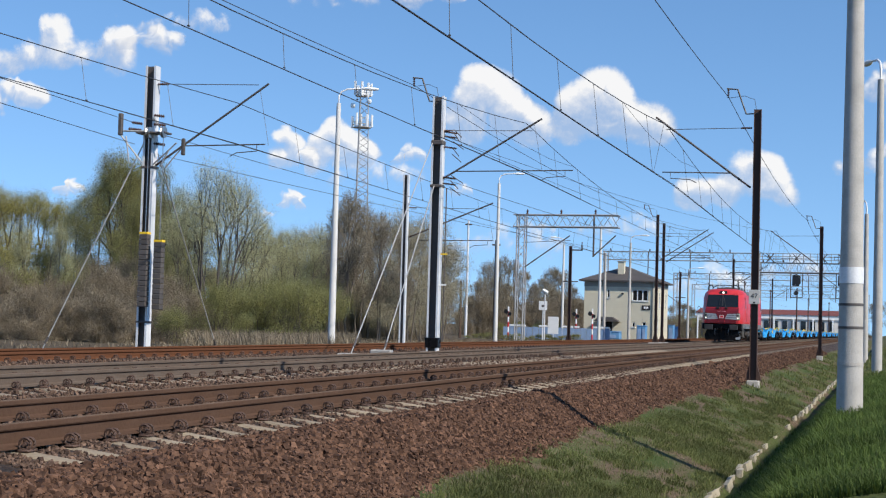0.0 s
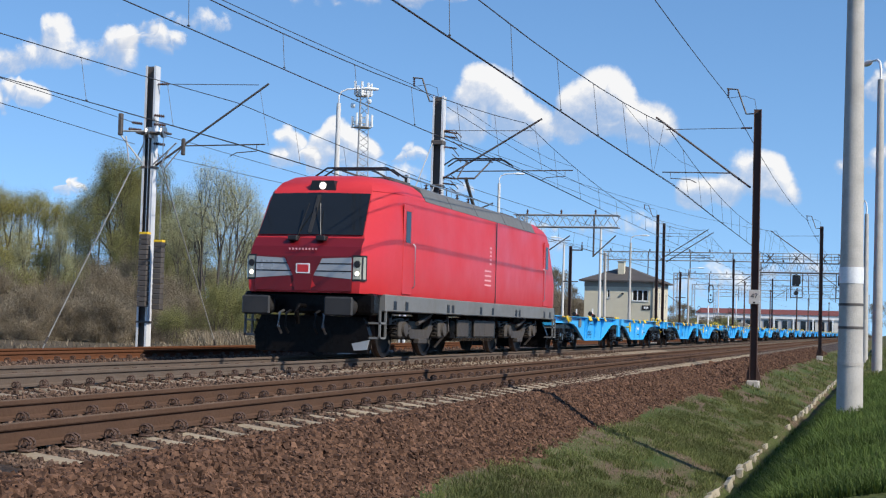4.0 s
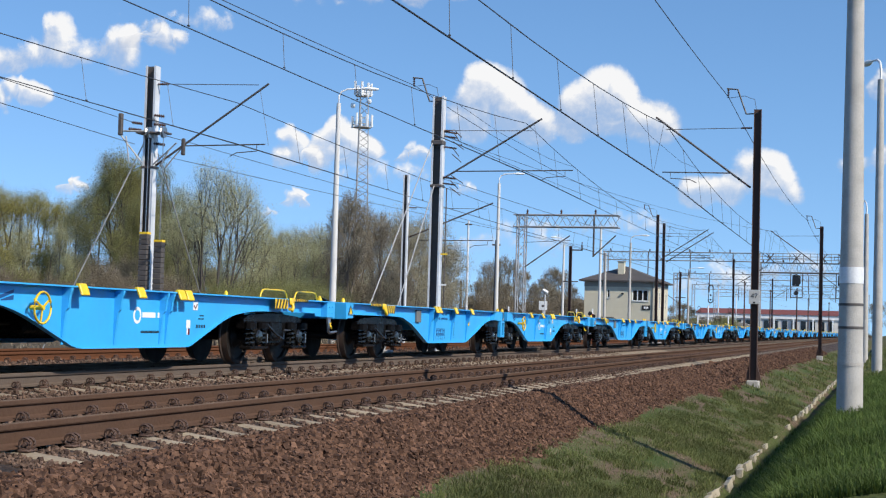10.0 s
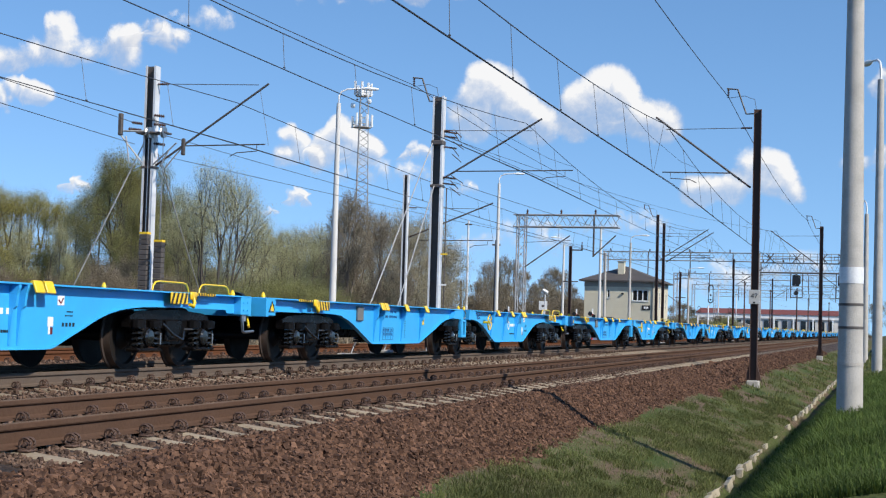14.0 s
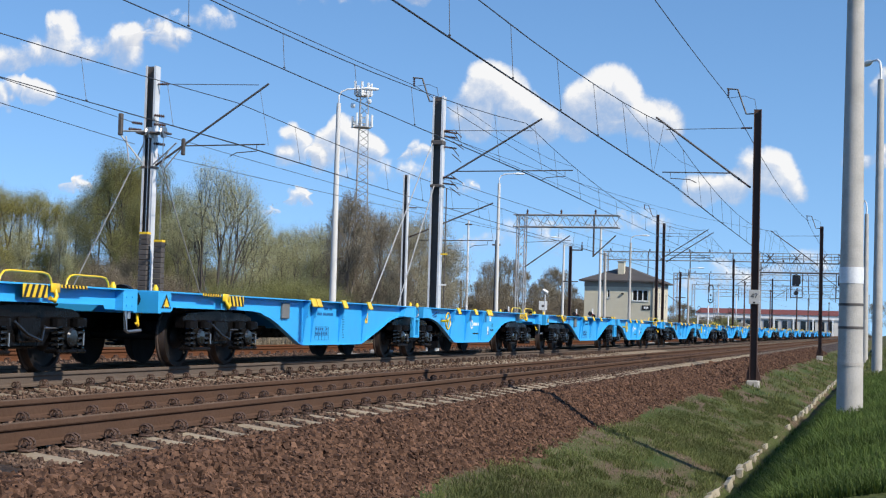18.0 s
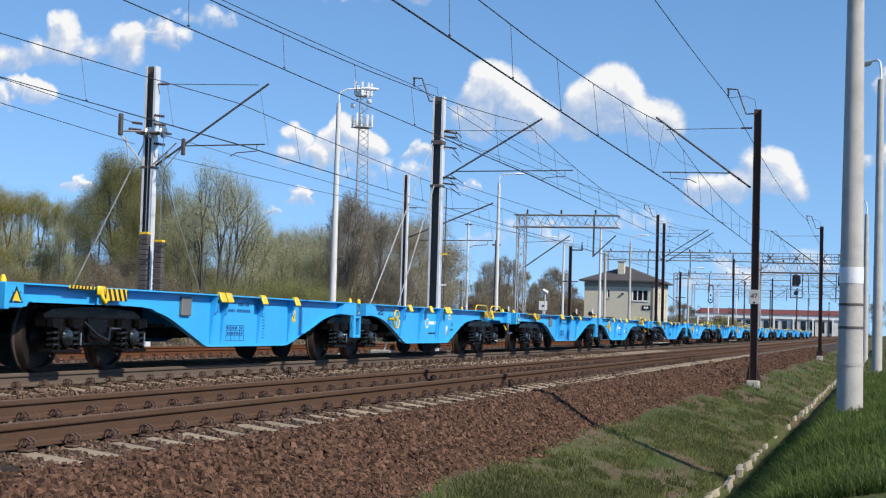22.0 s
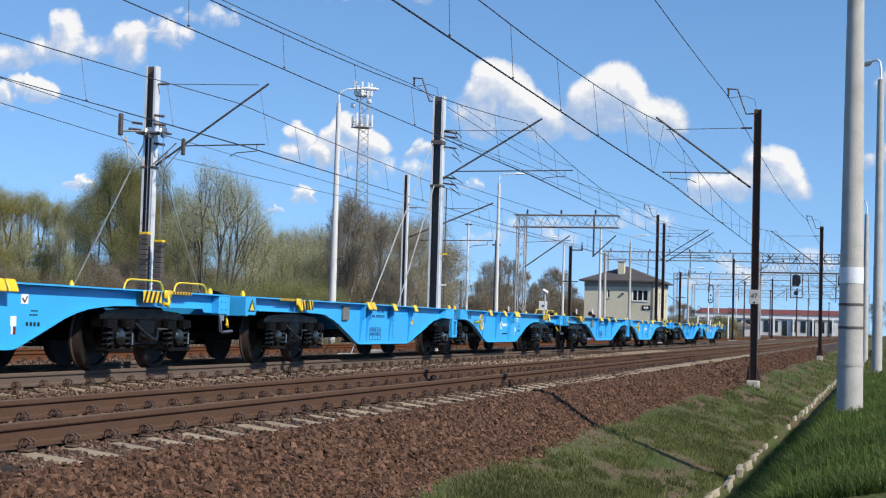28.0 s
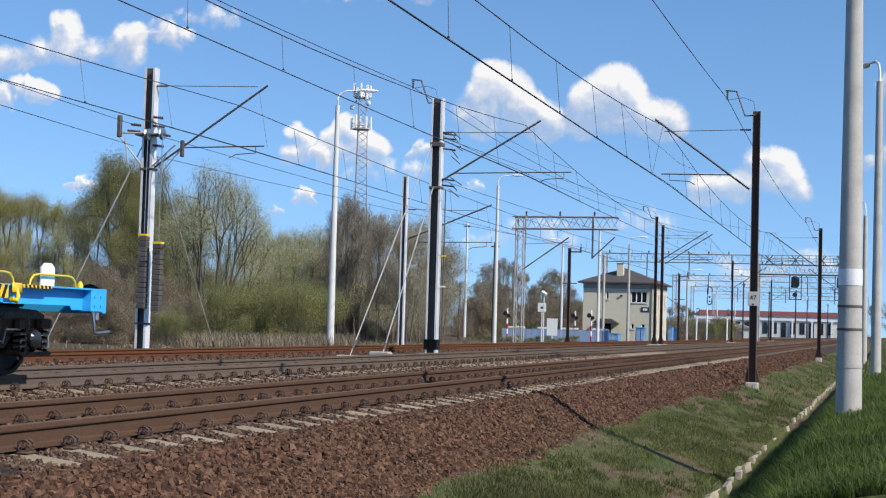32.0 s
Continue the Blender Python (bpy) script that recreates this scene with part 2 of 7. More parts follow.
def part(name, shape, material, parent=None, label="", smooth=None, at=None):
    """Links a shape as one mesh object, under a thing or a part."""
    me = shape.mesh(name, smooth) if isinstance(shape, Shape) else shape
    if not me.materials:
        me.materials.append(material)
    ob = new(name, me)
    if parent is not None:
        ob.parent = parent
    if at is not None:
        ob.matrix_basis = at
    if label:
        ob["label"] = label
    return ob


def thing(name, m, label, category, group="", kind=""):
    ob = new(name)
    ob.empty_display_size = 0.2
    ob.matrix_basis = m
    return tagged(ob, label, category, group, kind)


def bulk(name, verts, faces, material, label, category="", kind="stuff", parent=None):
    """One mesh from arrays: verts (n, 3), faces (m, 3 or 4)."""
    me = bpy.data.meshes.new(name)
    k = faces.shape[1]
    me.vertices.add(len(verts))
    me.vertices.foreach_set("co", np.ascontiguousarray(verts, dtype=np.float32).ravel())
    me.loops.add(faces.size)
    me.loops.foreach_set("vertex_index", np.ascontiguousarray(faces, dtype=np.int32).ravel())
    me.polygons.add(len(faces))
    me.polygons.foreach_set("loop_start", np.arange(len(faces), dtype=np.int32) * k)
    me.update(calc_edges=True)
    me.materials.append(material)
    ob = new(name, me)
    if parent is not None:
        ob.parent = parent
    return tagged(ob, label, category, "", kind)


# ---- ground ----
TRACK = (-6.58, -11.21, -16.55)          # centre lines, rail tops at z = 0
RAIL_OFF = 0.7535
Y0, PITCH, NEAR = 9.415, 0.6, 100      # sleepers


def smooth_noise(x, y, scale, seed):
    """Value noise on a grid, for arrays."""
    g = np.random.default_rng(seed).random((256, 256))
    u, v = np.asarray(x) / scale, np.asarray(y) / scale
    i, j = np.floor(u).astype(int), np.floor(v).astype(int)
    a, b = u - i, v - j
    a, b = a * a * (3 - 2 * a), b * b * (3 - 2 * b)
    i0, i1, j0, j1 = i % 256, (i + 1) % 256, j % 256, (j + 1) % 256
    return (g[i0, j0] * (1 - a) + g[i1, j0] * a) * (1 - b) + (g[i0, j1] * (1 - a) + g[i1, j1] * a) * b - 0.5


PROFILE_X = (-3000, -70, -30, -21, -18.9, -18.3, -4.6, -4.3, -3.7, -2.9, -2.2, -2.06, -1.98, -1.72, -1.6, -1.2, -0.65, 0, 1, 3, 3000)
PROFILE_Z = (-0.6, -0.6, -0.5, -0.34, -0.4, -0.62, -0.75, -0.70, -0.87, -1.10, -1.30, -1.36, -1.50, -1.50, -1.34, -0.90, -0.33, -0.20, -0.12, 0.0, 0.0)


def ground_z(x, y):
    z = np.interp(x, PROFILE_X, PROFILE_Z)
    near = np.clip((np.asarray(y) + 20) / 30, 0, 1)
    return z + near * (smooth_noise(x, y, 1.9, 3) * 0.08 + smooth_noise(x, y, 0.5, 4) * 0.03)


def sheet(name, xs, ys, zf, material, label):
    gx, gy = np.meshgrid(xs, ys, indexing="ij")
    v = np.stack([gx, gy, zf(gx, gy)], -1).reshape(-1, 3)
    n, m = len(xs), len(ys)
    i = (np.arange(n - 1)[:, None] * m + np.arange(m - 1)).ravel()
    f = np.stack([i, i + m, i + m + 1, i + 1], -1)
    ob = bulk(name, v, f, material, label, kind="structure")
    ob.data.shade_smooth()
    return ob


def ground_material():
    m = bpy.data.materials.new("grass_ground")
    m.use_nodes = True
    n, l = m.node_tree.nodes, m.node_tree.links
    p = n["Principled BSDF"]
    tc = n.new("ShaderNodeTexCoord")
    along = n.new("ShaderNodeMapping")   # patches drawn out along the line
    along.inputs["Scale"].default_value = (1.6, 0.5, 1.0)
    l.new(tc.outputs["Object"], along.inputs["Vector"])
    col = None
    for k, (scale, lo, hi, color) in enumerate(((0.0, 0, 1, (0.10, 0.105, 0.042)), (0.5, 0.42, 0.6, (0.062, 0.088, 0.026)),
                                               (1.3, 0.52, 0.68, (0.09, 0.105, 0.036)), (0.8, 0.47, 0.6, (0.15, 0.105, 0.072)),
                                               (14.0, 0.5, 0.75, (0.028, 0.05, 0.012)))):
        if k == 0:
            rgb = n.new("ShaderNodeRGB")
            rgb.outputs[0].default_value = (*color, 1)
            col = rgb.outputs[0]
            continue
        noi, mr, mx = n.new("ShaderNodeTexNoise"), n.new("ShaderNodeMapRange"), n.new("ShaderNodeMix")
        noi.inputs["Scale"].default_value, noi.inputs["Detail"].default_value = scale, 6
        noi.noise_dimensions = "4D"
        noi.inputs["W"].default_value = k * 3.7
        l.new(along.outputs[0], noi.inputs["Vector"])
        mr.inputs[1].default_value, mr.inputs[2].default_value = lo, hi
        l.new(noi.outputs[0], mr.inputs[0])
        mx.data_type = "RGBA"
        l.new(mr.outputs[0], mx.inputs[0])
        l.new(col, mx.inputs[6])
        mx.inputs[7].default_value = (*color, 1)
        col = mx.outputs[2]
    # dry leaf litter under the wood beyond the side track
    at, far, litter = n.new("ShaderNodeSeparateXYZ"), n.new("ShaderNodeMapRange"), n.new("ShaderNodeMix")
    l.new(tc.outputs["Object"], at.inputs[0])
    far.inputs[1].default_value, far.inputs[2].default_value = -18.6, -19.8
    l.new(at.outputs["X"], far.inputs[0])
    litter.data_type = "RGBA"
    l.new(far.outputs[0], litter.inputs[0])
    l.new(col, litter.inputs[6])
    litter.inputs[7].default_value = (0.105, 0.082, 0.056, 1)
    col = litter.outputs[2]
    l.new(col, p.inputs["Base Color"])
    p.inputs["Roughness"].default_value, p.inputs["Specular IOR Level"].default_value = 0.95, 0.1
    noi, b = n.new("ShaderNodeTexNoise"), n.new("ShaderNodeBump")
    noi.inputs["Scale"].default_value, noi.inputs["Detail"].default_value = 30, 6
    l.new(tc.outputs["Object"], noi.inputs["Vector"])
    b.inputs["Strength"].default_value, b.inputs["Distance"].default_value = 0.8, 0.04
    l.new(noi.outputs[0], b.inputs["Height"])
    l.new(b.outputs[0], p.inputs["Normal"])
    return m


def ballast_material():
    m = bpy.data.materials.new("ballast_bed")
    m.use_nodes = True
    n, l = m.node_tree.nodes, m.node_tree.links
    p = n["Principled BSDF"]
    tc, vo, ramp, b = (n.new(k) for k in ("ShaderNodeTexCoord", "ShaderNodeTexVoronoi", "ShaderNodeValToRGB", "ShaderNodeBump"))
    vo.inputs["Scale"].default_value = 21
    l.new(tc.outputs["Object"], vo.inputs["Vector"])
    sep = n.new("ShaderNodeSeparateColor")
    l.new(vo.outputs["Color"], sep.inputs[0])
    # bed darker than its stones: the shade in their gaps is in the colour
    ramp.color_ramp.elements[0].color, ramp.color_ramp.elements[1].color = (0.014, 0.008, 0.006, 1), (0.06, 0.036, 0.024, 1)
    l.new(sep.outputs[0], ramp.inputs[0])
    noi, mx = n.new("ShaderNodeTexNoise"), n.new("ShaderNodeMix")
    noi.inputs["Scale"].default_value, noi.inputs["Detail"].default_value = 0.7, 6
    l.new(tc.outputs["Object"], noi.inputs["Vector"])
    mr = n.new("ShaderNodeMapRange")
    mr.inputs[1].default_value, mr.inputs[2].default_value, mr.inputs[4].default_value = 0.45, 0.7, 0.5
    l.new(noi.outputs[0], mr.inputs[0])
    mx.data_type = "RGBA"
    l.new(mr.outputs[0], mx.inputs[0])
    l.new(ramp.outputs[0], mx.inputs[6])
    mx.inputs[7].default_value = (0.06, 0.037, 0.024, 1)
    l.new(mx.outputs[2], p.inputs["Base Color"])
    p.inputs["Roughness"].default_value = 0.9
    b.invert = True
    b.inputs["Strength"].default_value, b.inputs["Distance"].default_value = 1.0, 0.04
    l.new(vo.outputs["Distance"], b.inputs["Height"])
    l.new(b.outputs[0], p.inputs["Normal"])
    return m


GROUND = ground_material()
BALLAST = ballast_material()
STONE = island("ballast_stone", (0.030, 0.0145, 0.009), (0.158, 0.085, 0.053), 0.9, 0.35, 25)
DUSTY_STONE = island("dusty_ballast_stone", (0.048, 0.029, 0.021), (0.185, 0.118, 0.083), 0.95, 0.3, 25)
GRASS = island("grass_blade", (0.08, 0.10, 0.03), (0.19, 0.202, 0.072), 0.75, 0.3, 0.8, 0.35)
LUSH_GRASS = island("lush_grass_blade", (0.048, 0.08, 0.016), (0.145, 0.20, 0.048), 0.7, 0.3, 0.8, 0.4)
DRY_GRASS = island("dry_grass_blade", (0.165, 0.13, 0.085), (0.32, 0.26, 0.18), 0.85, 0.25, 2, 0.2)

gx = np.unique(np.concatenate([np.linspace(-3000, -100, 12), np.linspace(-100, -19, 40), np.linspace(-19, -5, 12), np.linspace(-5, 3, 90),
                               np.linspace(3, 40, 20), np.linspace(60, 3000, 14)]))
gy = np.unique(np.concatenate([np.linspace(-200, 5, 8), np.linspace(5, 60, 170), np.linspace(60, 160, 60), np.linspace(180, 900, 30), np.linspace(1000, 4600, 14)]))
sheet("ground", gx, gy, ground_z, GROUND, "grassy ground with bare earth patches beside the tracks")


def ballast_z(x, y):
    z = np.interp(x, (-19.3, -18.3, -17.9, -17.6, -15.5, -15.2, -14.0, -13.6, -12.6, -12.1, -10.45, -10.2, -9.95, -9.55, -8.7, -8.0, -7.5, -5.72, -5.45, -5.26, -4.95, -3.75),
                  (-0.60, -0.26, -0.235, -0.20, -0.20, -0.235, -0.26, -0.235, -0.235, -0.198, -0.212, -0.245, -0.278, -0.245, -0.24, -0.225, -0.198, -0.205, -0.248, -0.275, -0.315, -1.02))
    return z + (smooth_noise(x, y, 0.8, 8) * 0.05 + smooth_noise(x, y, 0.17, 9) * 0.02) * np.where(np.asarray(x) > -5.1, 1.0, 0.4)


bx = np.unique(np.concatenate([np.linspace(-19.3, -13, 36), np.linspace(-13, -5.2, 60), np.linspace(-5.2, -3.75, 26)]))
by = np.unique(np.concatenate([np.linspace(-100, 6, 10), np.linspace(6, 60, 300), np.linspace(60, 200, 80), np.linspace(220, 1200, 20)]))
sheet("ballast_bed", bx, by, ballast_z, BALLAST, "bed of reddish brown crushed stone ballast")


def scatter_stones(name, x0, x1, y0, y1, count, size, label, material=STONE):
    """Broken stones lying on the bed, one mesh."""
    rng = np.random.default_rng(int(abs(x0 * 31 + y0 * 7)))
    base = np.array([(-1, -1, -1), (1, -1, -1), (1, 1, -1), (-1, 1, -1), (-1, -1, 1), (1, -1, 1), (1, 1, 1), (-1, 1, 1)], float) * 0.5
    quad = np.array([(0, 3, 2, 1), (4, 5, 6, 7), (0, 1, 5, 4), (1, 2, 6, 5), (2, 3, 7, 6), (3, 0, 4, 7)])
    v = base[None] + rng.uniform(-0.2, 0.2, (count, 8, 3))
    s = size * rng.lognormal(0.05, 0.2, (count, 1, 1)) * rng.uniform(0.7, 1.2, (count, 1, 3))
    v = v * s
    a, b = rng.uniform(0, 6.28, (2, count))
    t = rng.uniform(0, 3.14, count)
    k = np.stack([np.cos(a) * np.cos(b), np.sin(a) * np.cos(b), np.sin(b)], -1)[:, None]
    ct, st = np.cos(t)[:, None, None], np.sin(t)[:, None, None]
    v = v * ct + np.cross(np.broadcast_to(k, v.shape), v) * st + k * (k * v).sum(-1, keepdims=True) * (1 - ct)
    # denser towards the near end
    y = y0 + (y1 - y0) * rng.random(count) ** 1.5
    x = rng.uniform(x0, x1, count)
    # none on top of the near track's sleepers
    off = np.abs((y - Y0) / PITCH - np.round((y - Y0) / PITCH)) * PITCH
    clear = ~((x > -7.95) & (x < -5.22) & (off < 0.11))
    off2 = np.abs((y - Y0 - 0.18) / PITCH - np.round((y - Y0 - 0.18) / PITCH)) * PITCH
    clear &= ~((x > -12.6) & (x < -9.85) & (off2 < 0.11))
    x, y, v = x[clear], y[clear], v[clear]
    count = len(x)
    z = ballast_z(x, y) + rng.uniform(-0.012, 0.038, count) * np.where((x > -8) & (x < -5.2), 0.4, 1.3)
    v = v + np.stack([x, y, z], -1)[:, None]
    f = (quad[None] + np.arange(count)[:, None, None] * 8).reshape(-1, 4)
    ob = bulk(name, v.reshape(-1, 3), f, material, label, "ballast stones")
    ob.data.shade_flat()
    return ob


scatter_stones("shoulder_stones", -5.3, -3.8, 6.5, 40, 110000, 0.034, "loose reddish brown ballast stones on the track shoulder")
scatter_stones("shoulder_stones", -5.3, -3.9, 38, 120, 22000, 0.05, "loose reddish brown ballast stones on the far track shoulder")
scatter_stones("crib_stones", -9.9, -5.3, 6.5, 36, 60000, 0.024, "brown ballast stones between the sleepers", DUSTY_STONE)
scatter_stones("crib_stones", -15.6, -9.9, 15, 60, 50000, 0.027, "dusty ballast stones between two tracks", DUSTY_STONE)


def blades(name, material, count, x0, x1, y0, y1, h0, h1, w, keep, label, zf=ground_z, lean=0.5, power=1.4):
    rng = np.random.default_rng(int(count + abs(x0) * 13))
    x, y = rng.uniform(x0, x1, count), y0 + (y1 - y0) * rng.random(count) ** power
    ok = keep(x, y, rng)
    x, y = x[ok], y[ok]
    n = len(x)
    h = rng.uniform(h0, h1, n)
    a = rng.uniform(0, 6.28, n)
    lx, ly = np.cos(a) * h * lean * rng.random(n), np.sin(a) * h * lean * rng.random(n)
    c, s = np.cos(a + 1.57) * w / 2, np.sin(a + 1.57) * w / 2
    z = zf(x, y) - 0.015
    p = np.empty((n, 5, 3))
    p[:, 0], p[:, 1] = np.stack([x - c, y - s, z], -1), np.stack([x + c, y + s, z], -1)
    p[:, 2] = np.stack([x + c * 0.8 + lx * 0.35, y + s * 0.8 + ly * 0.35, z + h * 0.6], -1)
    p[:, 3] = np.stack([x - c * 0.8 + lx * 0.35, y - s * 0.8 + ly * 0.35, z + h * 0.6], -1)
    p[:, 4] = np.stack([x + lx, y + ly, z + h], -1)
    o = (np.arange(n) * 5)[:, None]
    f = np.concatenate([o + (0, 1, 2), o + (0, 2, 3), o + (3, 2, 4)])
    return bulk(name, p.reshape(-1, 3), f, material, label, "grass")


def tufted(x, y, rng):
    d = smooth_noise(x, y * 0.3, 0.55, 21) + smooth_noise(x, y * 0.4, 0.2, 22) * 0.9
    shore = np.clip((-4.15 + smooth_noise(x * 0, y, 1.6, 23) * 0.6 - x) * -2.5, 0, 1)
    channel = (x > -2.12) & (x < -1.55)
    return (rng.random(len(x)) < np.clip(0.45 + d * 2.8, 0.03, 1) * shore) & ~channel


blades("grass", GRASS, 300000, -4.5, -1.5, 10, 44, 0.025, 0.095, 0.008, tufted, "short patchy green grass on the slope by the ballast", lean=1.3)
blades("grass", LUSH_GRASS, 130000, -1.98, 1.6, 10, 40, 0.04, 0.15, 0.009, lambda x, y, r: r.random(len(x)) < np.clip(0.8 + smooth_noise(x, y, 0.5, 51) * 1.2, 0.2, 1), "lush long green grass on the ditch bank", lean=1.7)
def clumped(x, y, rng):
    shore = x > -4.0 + smooth_noise(x * 0, y, 1.6, 23) * 0.7
    return (smooth_noise(x, y * 0.5, 0.16, 41) + smooth_noise(x, y * 0.3, 0.6, 42) * 0.9 > 0.36) & shore & ~((x > -2.12) & (x < -1.6))


blades("grass_clumps", GRASS, 150000, -4.3, -1.5, 10, 42, 0.03, 0.10, 0.011, clumped, "longer green grass clumps and weeds on the slope", lean=1.7)
blades("grass", GRASS, 60000, -4.1, 2.5, 38, 130, 0.04, 0.15, 0.022, tufted, "green grass along the line further on")
blades("dry_grass", DRY_GRASS, 120000, -4.5, -1.9, 10, 42, 0.01, 0.045, 0.007, lambda x, y, r: r.random(len(x)) < np.clip(0.45 + smooth_noise(x, y * 0.3, 0.5, 31) * 2.2, 0.05, 1), "dry straw-coloured grass tufts on the slope")
blades("dry_reed_grass", DRY_GRASS, 26000, -36, -21.5, 54, 72, 0.25, 0.75, 0.022, lambda x, y, r: (r.random(len(x)) < np.clip(0.6 + smooth_noise(x, y, 1.6, 33) * 2.0, 0.0, 1)) & (x / y > -0.485) & (x / y < -0.35), "dry beige reed grass before the thicket", lean=0.9, power=1.0)
blades("dry_weeds", DRY_GRASS, 60000, -60, -19.6, 40, 110, 0.05, 0.22, 0.035, lambda x, y, r: r.random(len(x)) < np.clip(0.5 + smooth_noise(x, y, 2.0, 34) * 1.8, 0.05, 1) * np.clip((x / y + 0.56) * 9, 0.12, 1), "dry weeds along the far side of the tracks", lean=1.2)

# ---- tracks ----


def rail_outline():
    half = [(0.036, -0.006), (0.036, -0.036), (0.030, -0.046), (0.011, -0.056), (0.009, -0.135), (0.03, -0.15), (0.075, -0.162), (0.075, -0.172)]
    return [(0.026, 0.0)] + half + [(-x, z) for x, z in reversed(half)] + [(-0.026, 0.0)]


def sleeper_mesh(material):
    s = Shape()
    secs = []
    for x, top, half in ((-1.31, -0.262, 0.055), (-1.285, -0.243, 0.068), (-0.90, -0.198, 0.072), (-0.52, -0.192, 0.075), (-0.3, -0.225, 0.07),
                         (0.3, -0.225, 0.07), (0.52, -0.192, 0.075), (0.90, -0.198, 0.072), (1.285, -0.243, 0.068), (1.31, -0.262, 0.055)):
        secs.append([(x, u, v) for u, v in ((-0.13, -0.42), (-half - 0.02, top - 0.022), (-half, top), (half, top), (half + 0.02, top - 0.022), (0.13, -0.42))])
    s.loft(secs)
    me = s.mesh("sleeper")
    me.materials.append(material)
    return me


def clip_mesh():
    """Ring-shaped spring clip with its shoulder."""
    s = Shape()
    for x, y, r in ((0.045, -0.03, 0.042), (0.052, 0.022, 0.042)):
        s.path([(x + r * math.cos(a), y, -0.148 + r * math.sin(a)) for a in [k * math.pi / 6 for k in range(12)]], 0.0105, 5, True)
    s.tube((0.045, -0.045, -0.15), (0.045, 0.05, -0.15), 0.014, n=6)
    s.box(0.0, -0.055, -0.205, 0.085, 0.055, -0.186, 0.006)
    me = s.mesh("spring_clip", 40)
    me.materials.append(CLIP)
    return me


CLIP_MESH = clip_mesh()
SLEEPER_MESH, OLD_SLEEPER_MESH = sleeper_mesh(SLEEPER), sleeper_mesh(SLEEPER_OLD)


FAR_SLEEPER = mat("dusty_sleeper_concrete", (0.21, 0.165, 0.125), 0.95, vary=0.2, scale=1.0, fine=20, bump=0.1, dirt=(0.12, 0.085, 0.06), dirt_amount=0.7, dirt_scale=0.8)


def railway_track(cx, start, rail_mat, top_mat, sleeper_me, phase, near, clips, label):
    t = thing("railway_track", pose(cx, 0, 0), label, "railway track", "parallel tracks", "structure")
    for side in (1, -1):
        s = Shape()
        o = [(x + side * RAIL_OFF, z) for x, z in rail_outline()]
        for a, b in ((-120, 12), (12, 60), (60, 250), (250, 1200)):
            s.prism(o, "y", a, b)
        rail = part("rail", s, rail_mat, t)
        top = Shape().box(side * RAIL_OFF - 0.025, -120, -0.002, side * RAIL_OFF + 0.025, 1200, 0.0015)
        part("running_surface", top, top_mat, rail, "worn smooth rail head")
    rng = random.Random(5)
    for k in range(near):
        sl = part("sleeper", sleeper_me, None, t, at=pose(rng.uniform(-0.02, 0.02), start + PITCH * k + phase, rng.uniform(-0.006, 0.004), 0, 0, rng.uniform(-0.4, 0.4)))
        if k < clips:
            for side in (1, -1):
                part("spring_clip", CLIP_MESH, None, sl, at=pose(side * RAIL_OFF + 0.075, 0, 0.012, 0, 0, rng.uniform(-4, 4)))
    # far sleepers and clips, joined
    s = Shape()
    for k in range(near, near + 260):
        y = start + PITCH * k + phase
        s.box(-1.3, y - 0.08, -0.42, 1.3, y + 0.08, -0.205)
    far_clips = Shape()
    for k in range(clips, near + 120):
        y = start + PITCH * k + phase
        for side in (1, -1):
            far_clips.box(side * RAIL_OFF + 0.085, y - 0.045, -0.195, side * RAIL_OFF + 0.145, y + 0.045, -0.112, 0.02)
    tagged(part("far_sleepers", s, FAR_SLEEPER, t, "concrete sleepers further along the track"), kind="stuff")
    tagged(part("far_clips", far_clips, CLIP, t, "spring clips further along the track"), kind="stuff")
    return t


railway_track(TRACK[0], Y0, RAIL_SIDE, RAIL_TOP, SLEEPER_MESH, 0.0, NEAR, 75, "main track with brown rails on pale concrete sleepers")
railway_track(TRACK[1], Y0 + 4.2, RAIL_GREY, RAIL_TOP, OLD_SLEEPER_MESH, 0.18, NEAR, 75, "main track with worn brown rails in dusty ballast")
railway_track(TRACK[2], Y0 + 11.4, RUSTY_RAIL, RUSTY_RAIL, OLD_SLEEPER_MESH, 0.07, 90, 60, "side track with rusty orange-brown rails")

# ---- overhead line ----
def ibeam(s, h, w, d, z0, t=0.014):
    """A steel mast: two flanges across x, a web between them."""
    a, b, c = d / 2, d / 2 - t, 0.006
    s.prism([(a, -w / 2), (a, w / 2), (b, w / 2), (b, c), (-b, c), (-b, w / 2), (-a, w / 2), (-a, -w / 2), (-b, -w / 2), (-b, -c), (b, -c), (b, -w / 2)], "z", z0, h)
    return s


def insulator(name, p, q, parent, r=0.05):
    p, q = Vector(p), Vector(q)
    d = (q - p).length
    k = max(3, int(d / 0.055))
    rows = [(0, 0.02)]
    for i in range(k):
        a = d * (i + 0.5) / k
        rows += [(a - 0.016, 0.022), (a, r), (a + 0.012, 0.024)]
    rows.append((d, 0.02))
    return part(name, Shape().lathe(p, q - p, rows, 10), INSULATOR, parent, "brown ribbed insulator", 50)


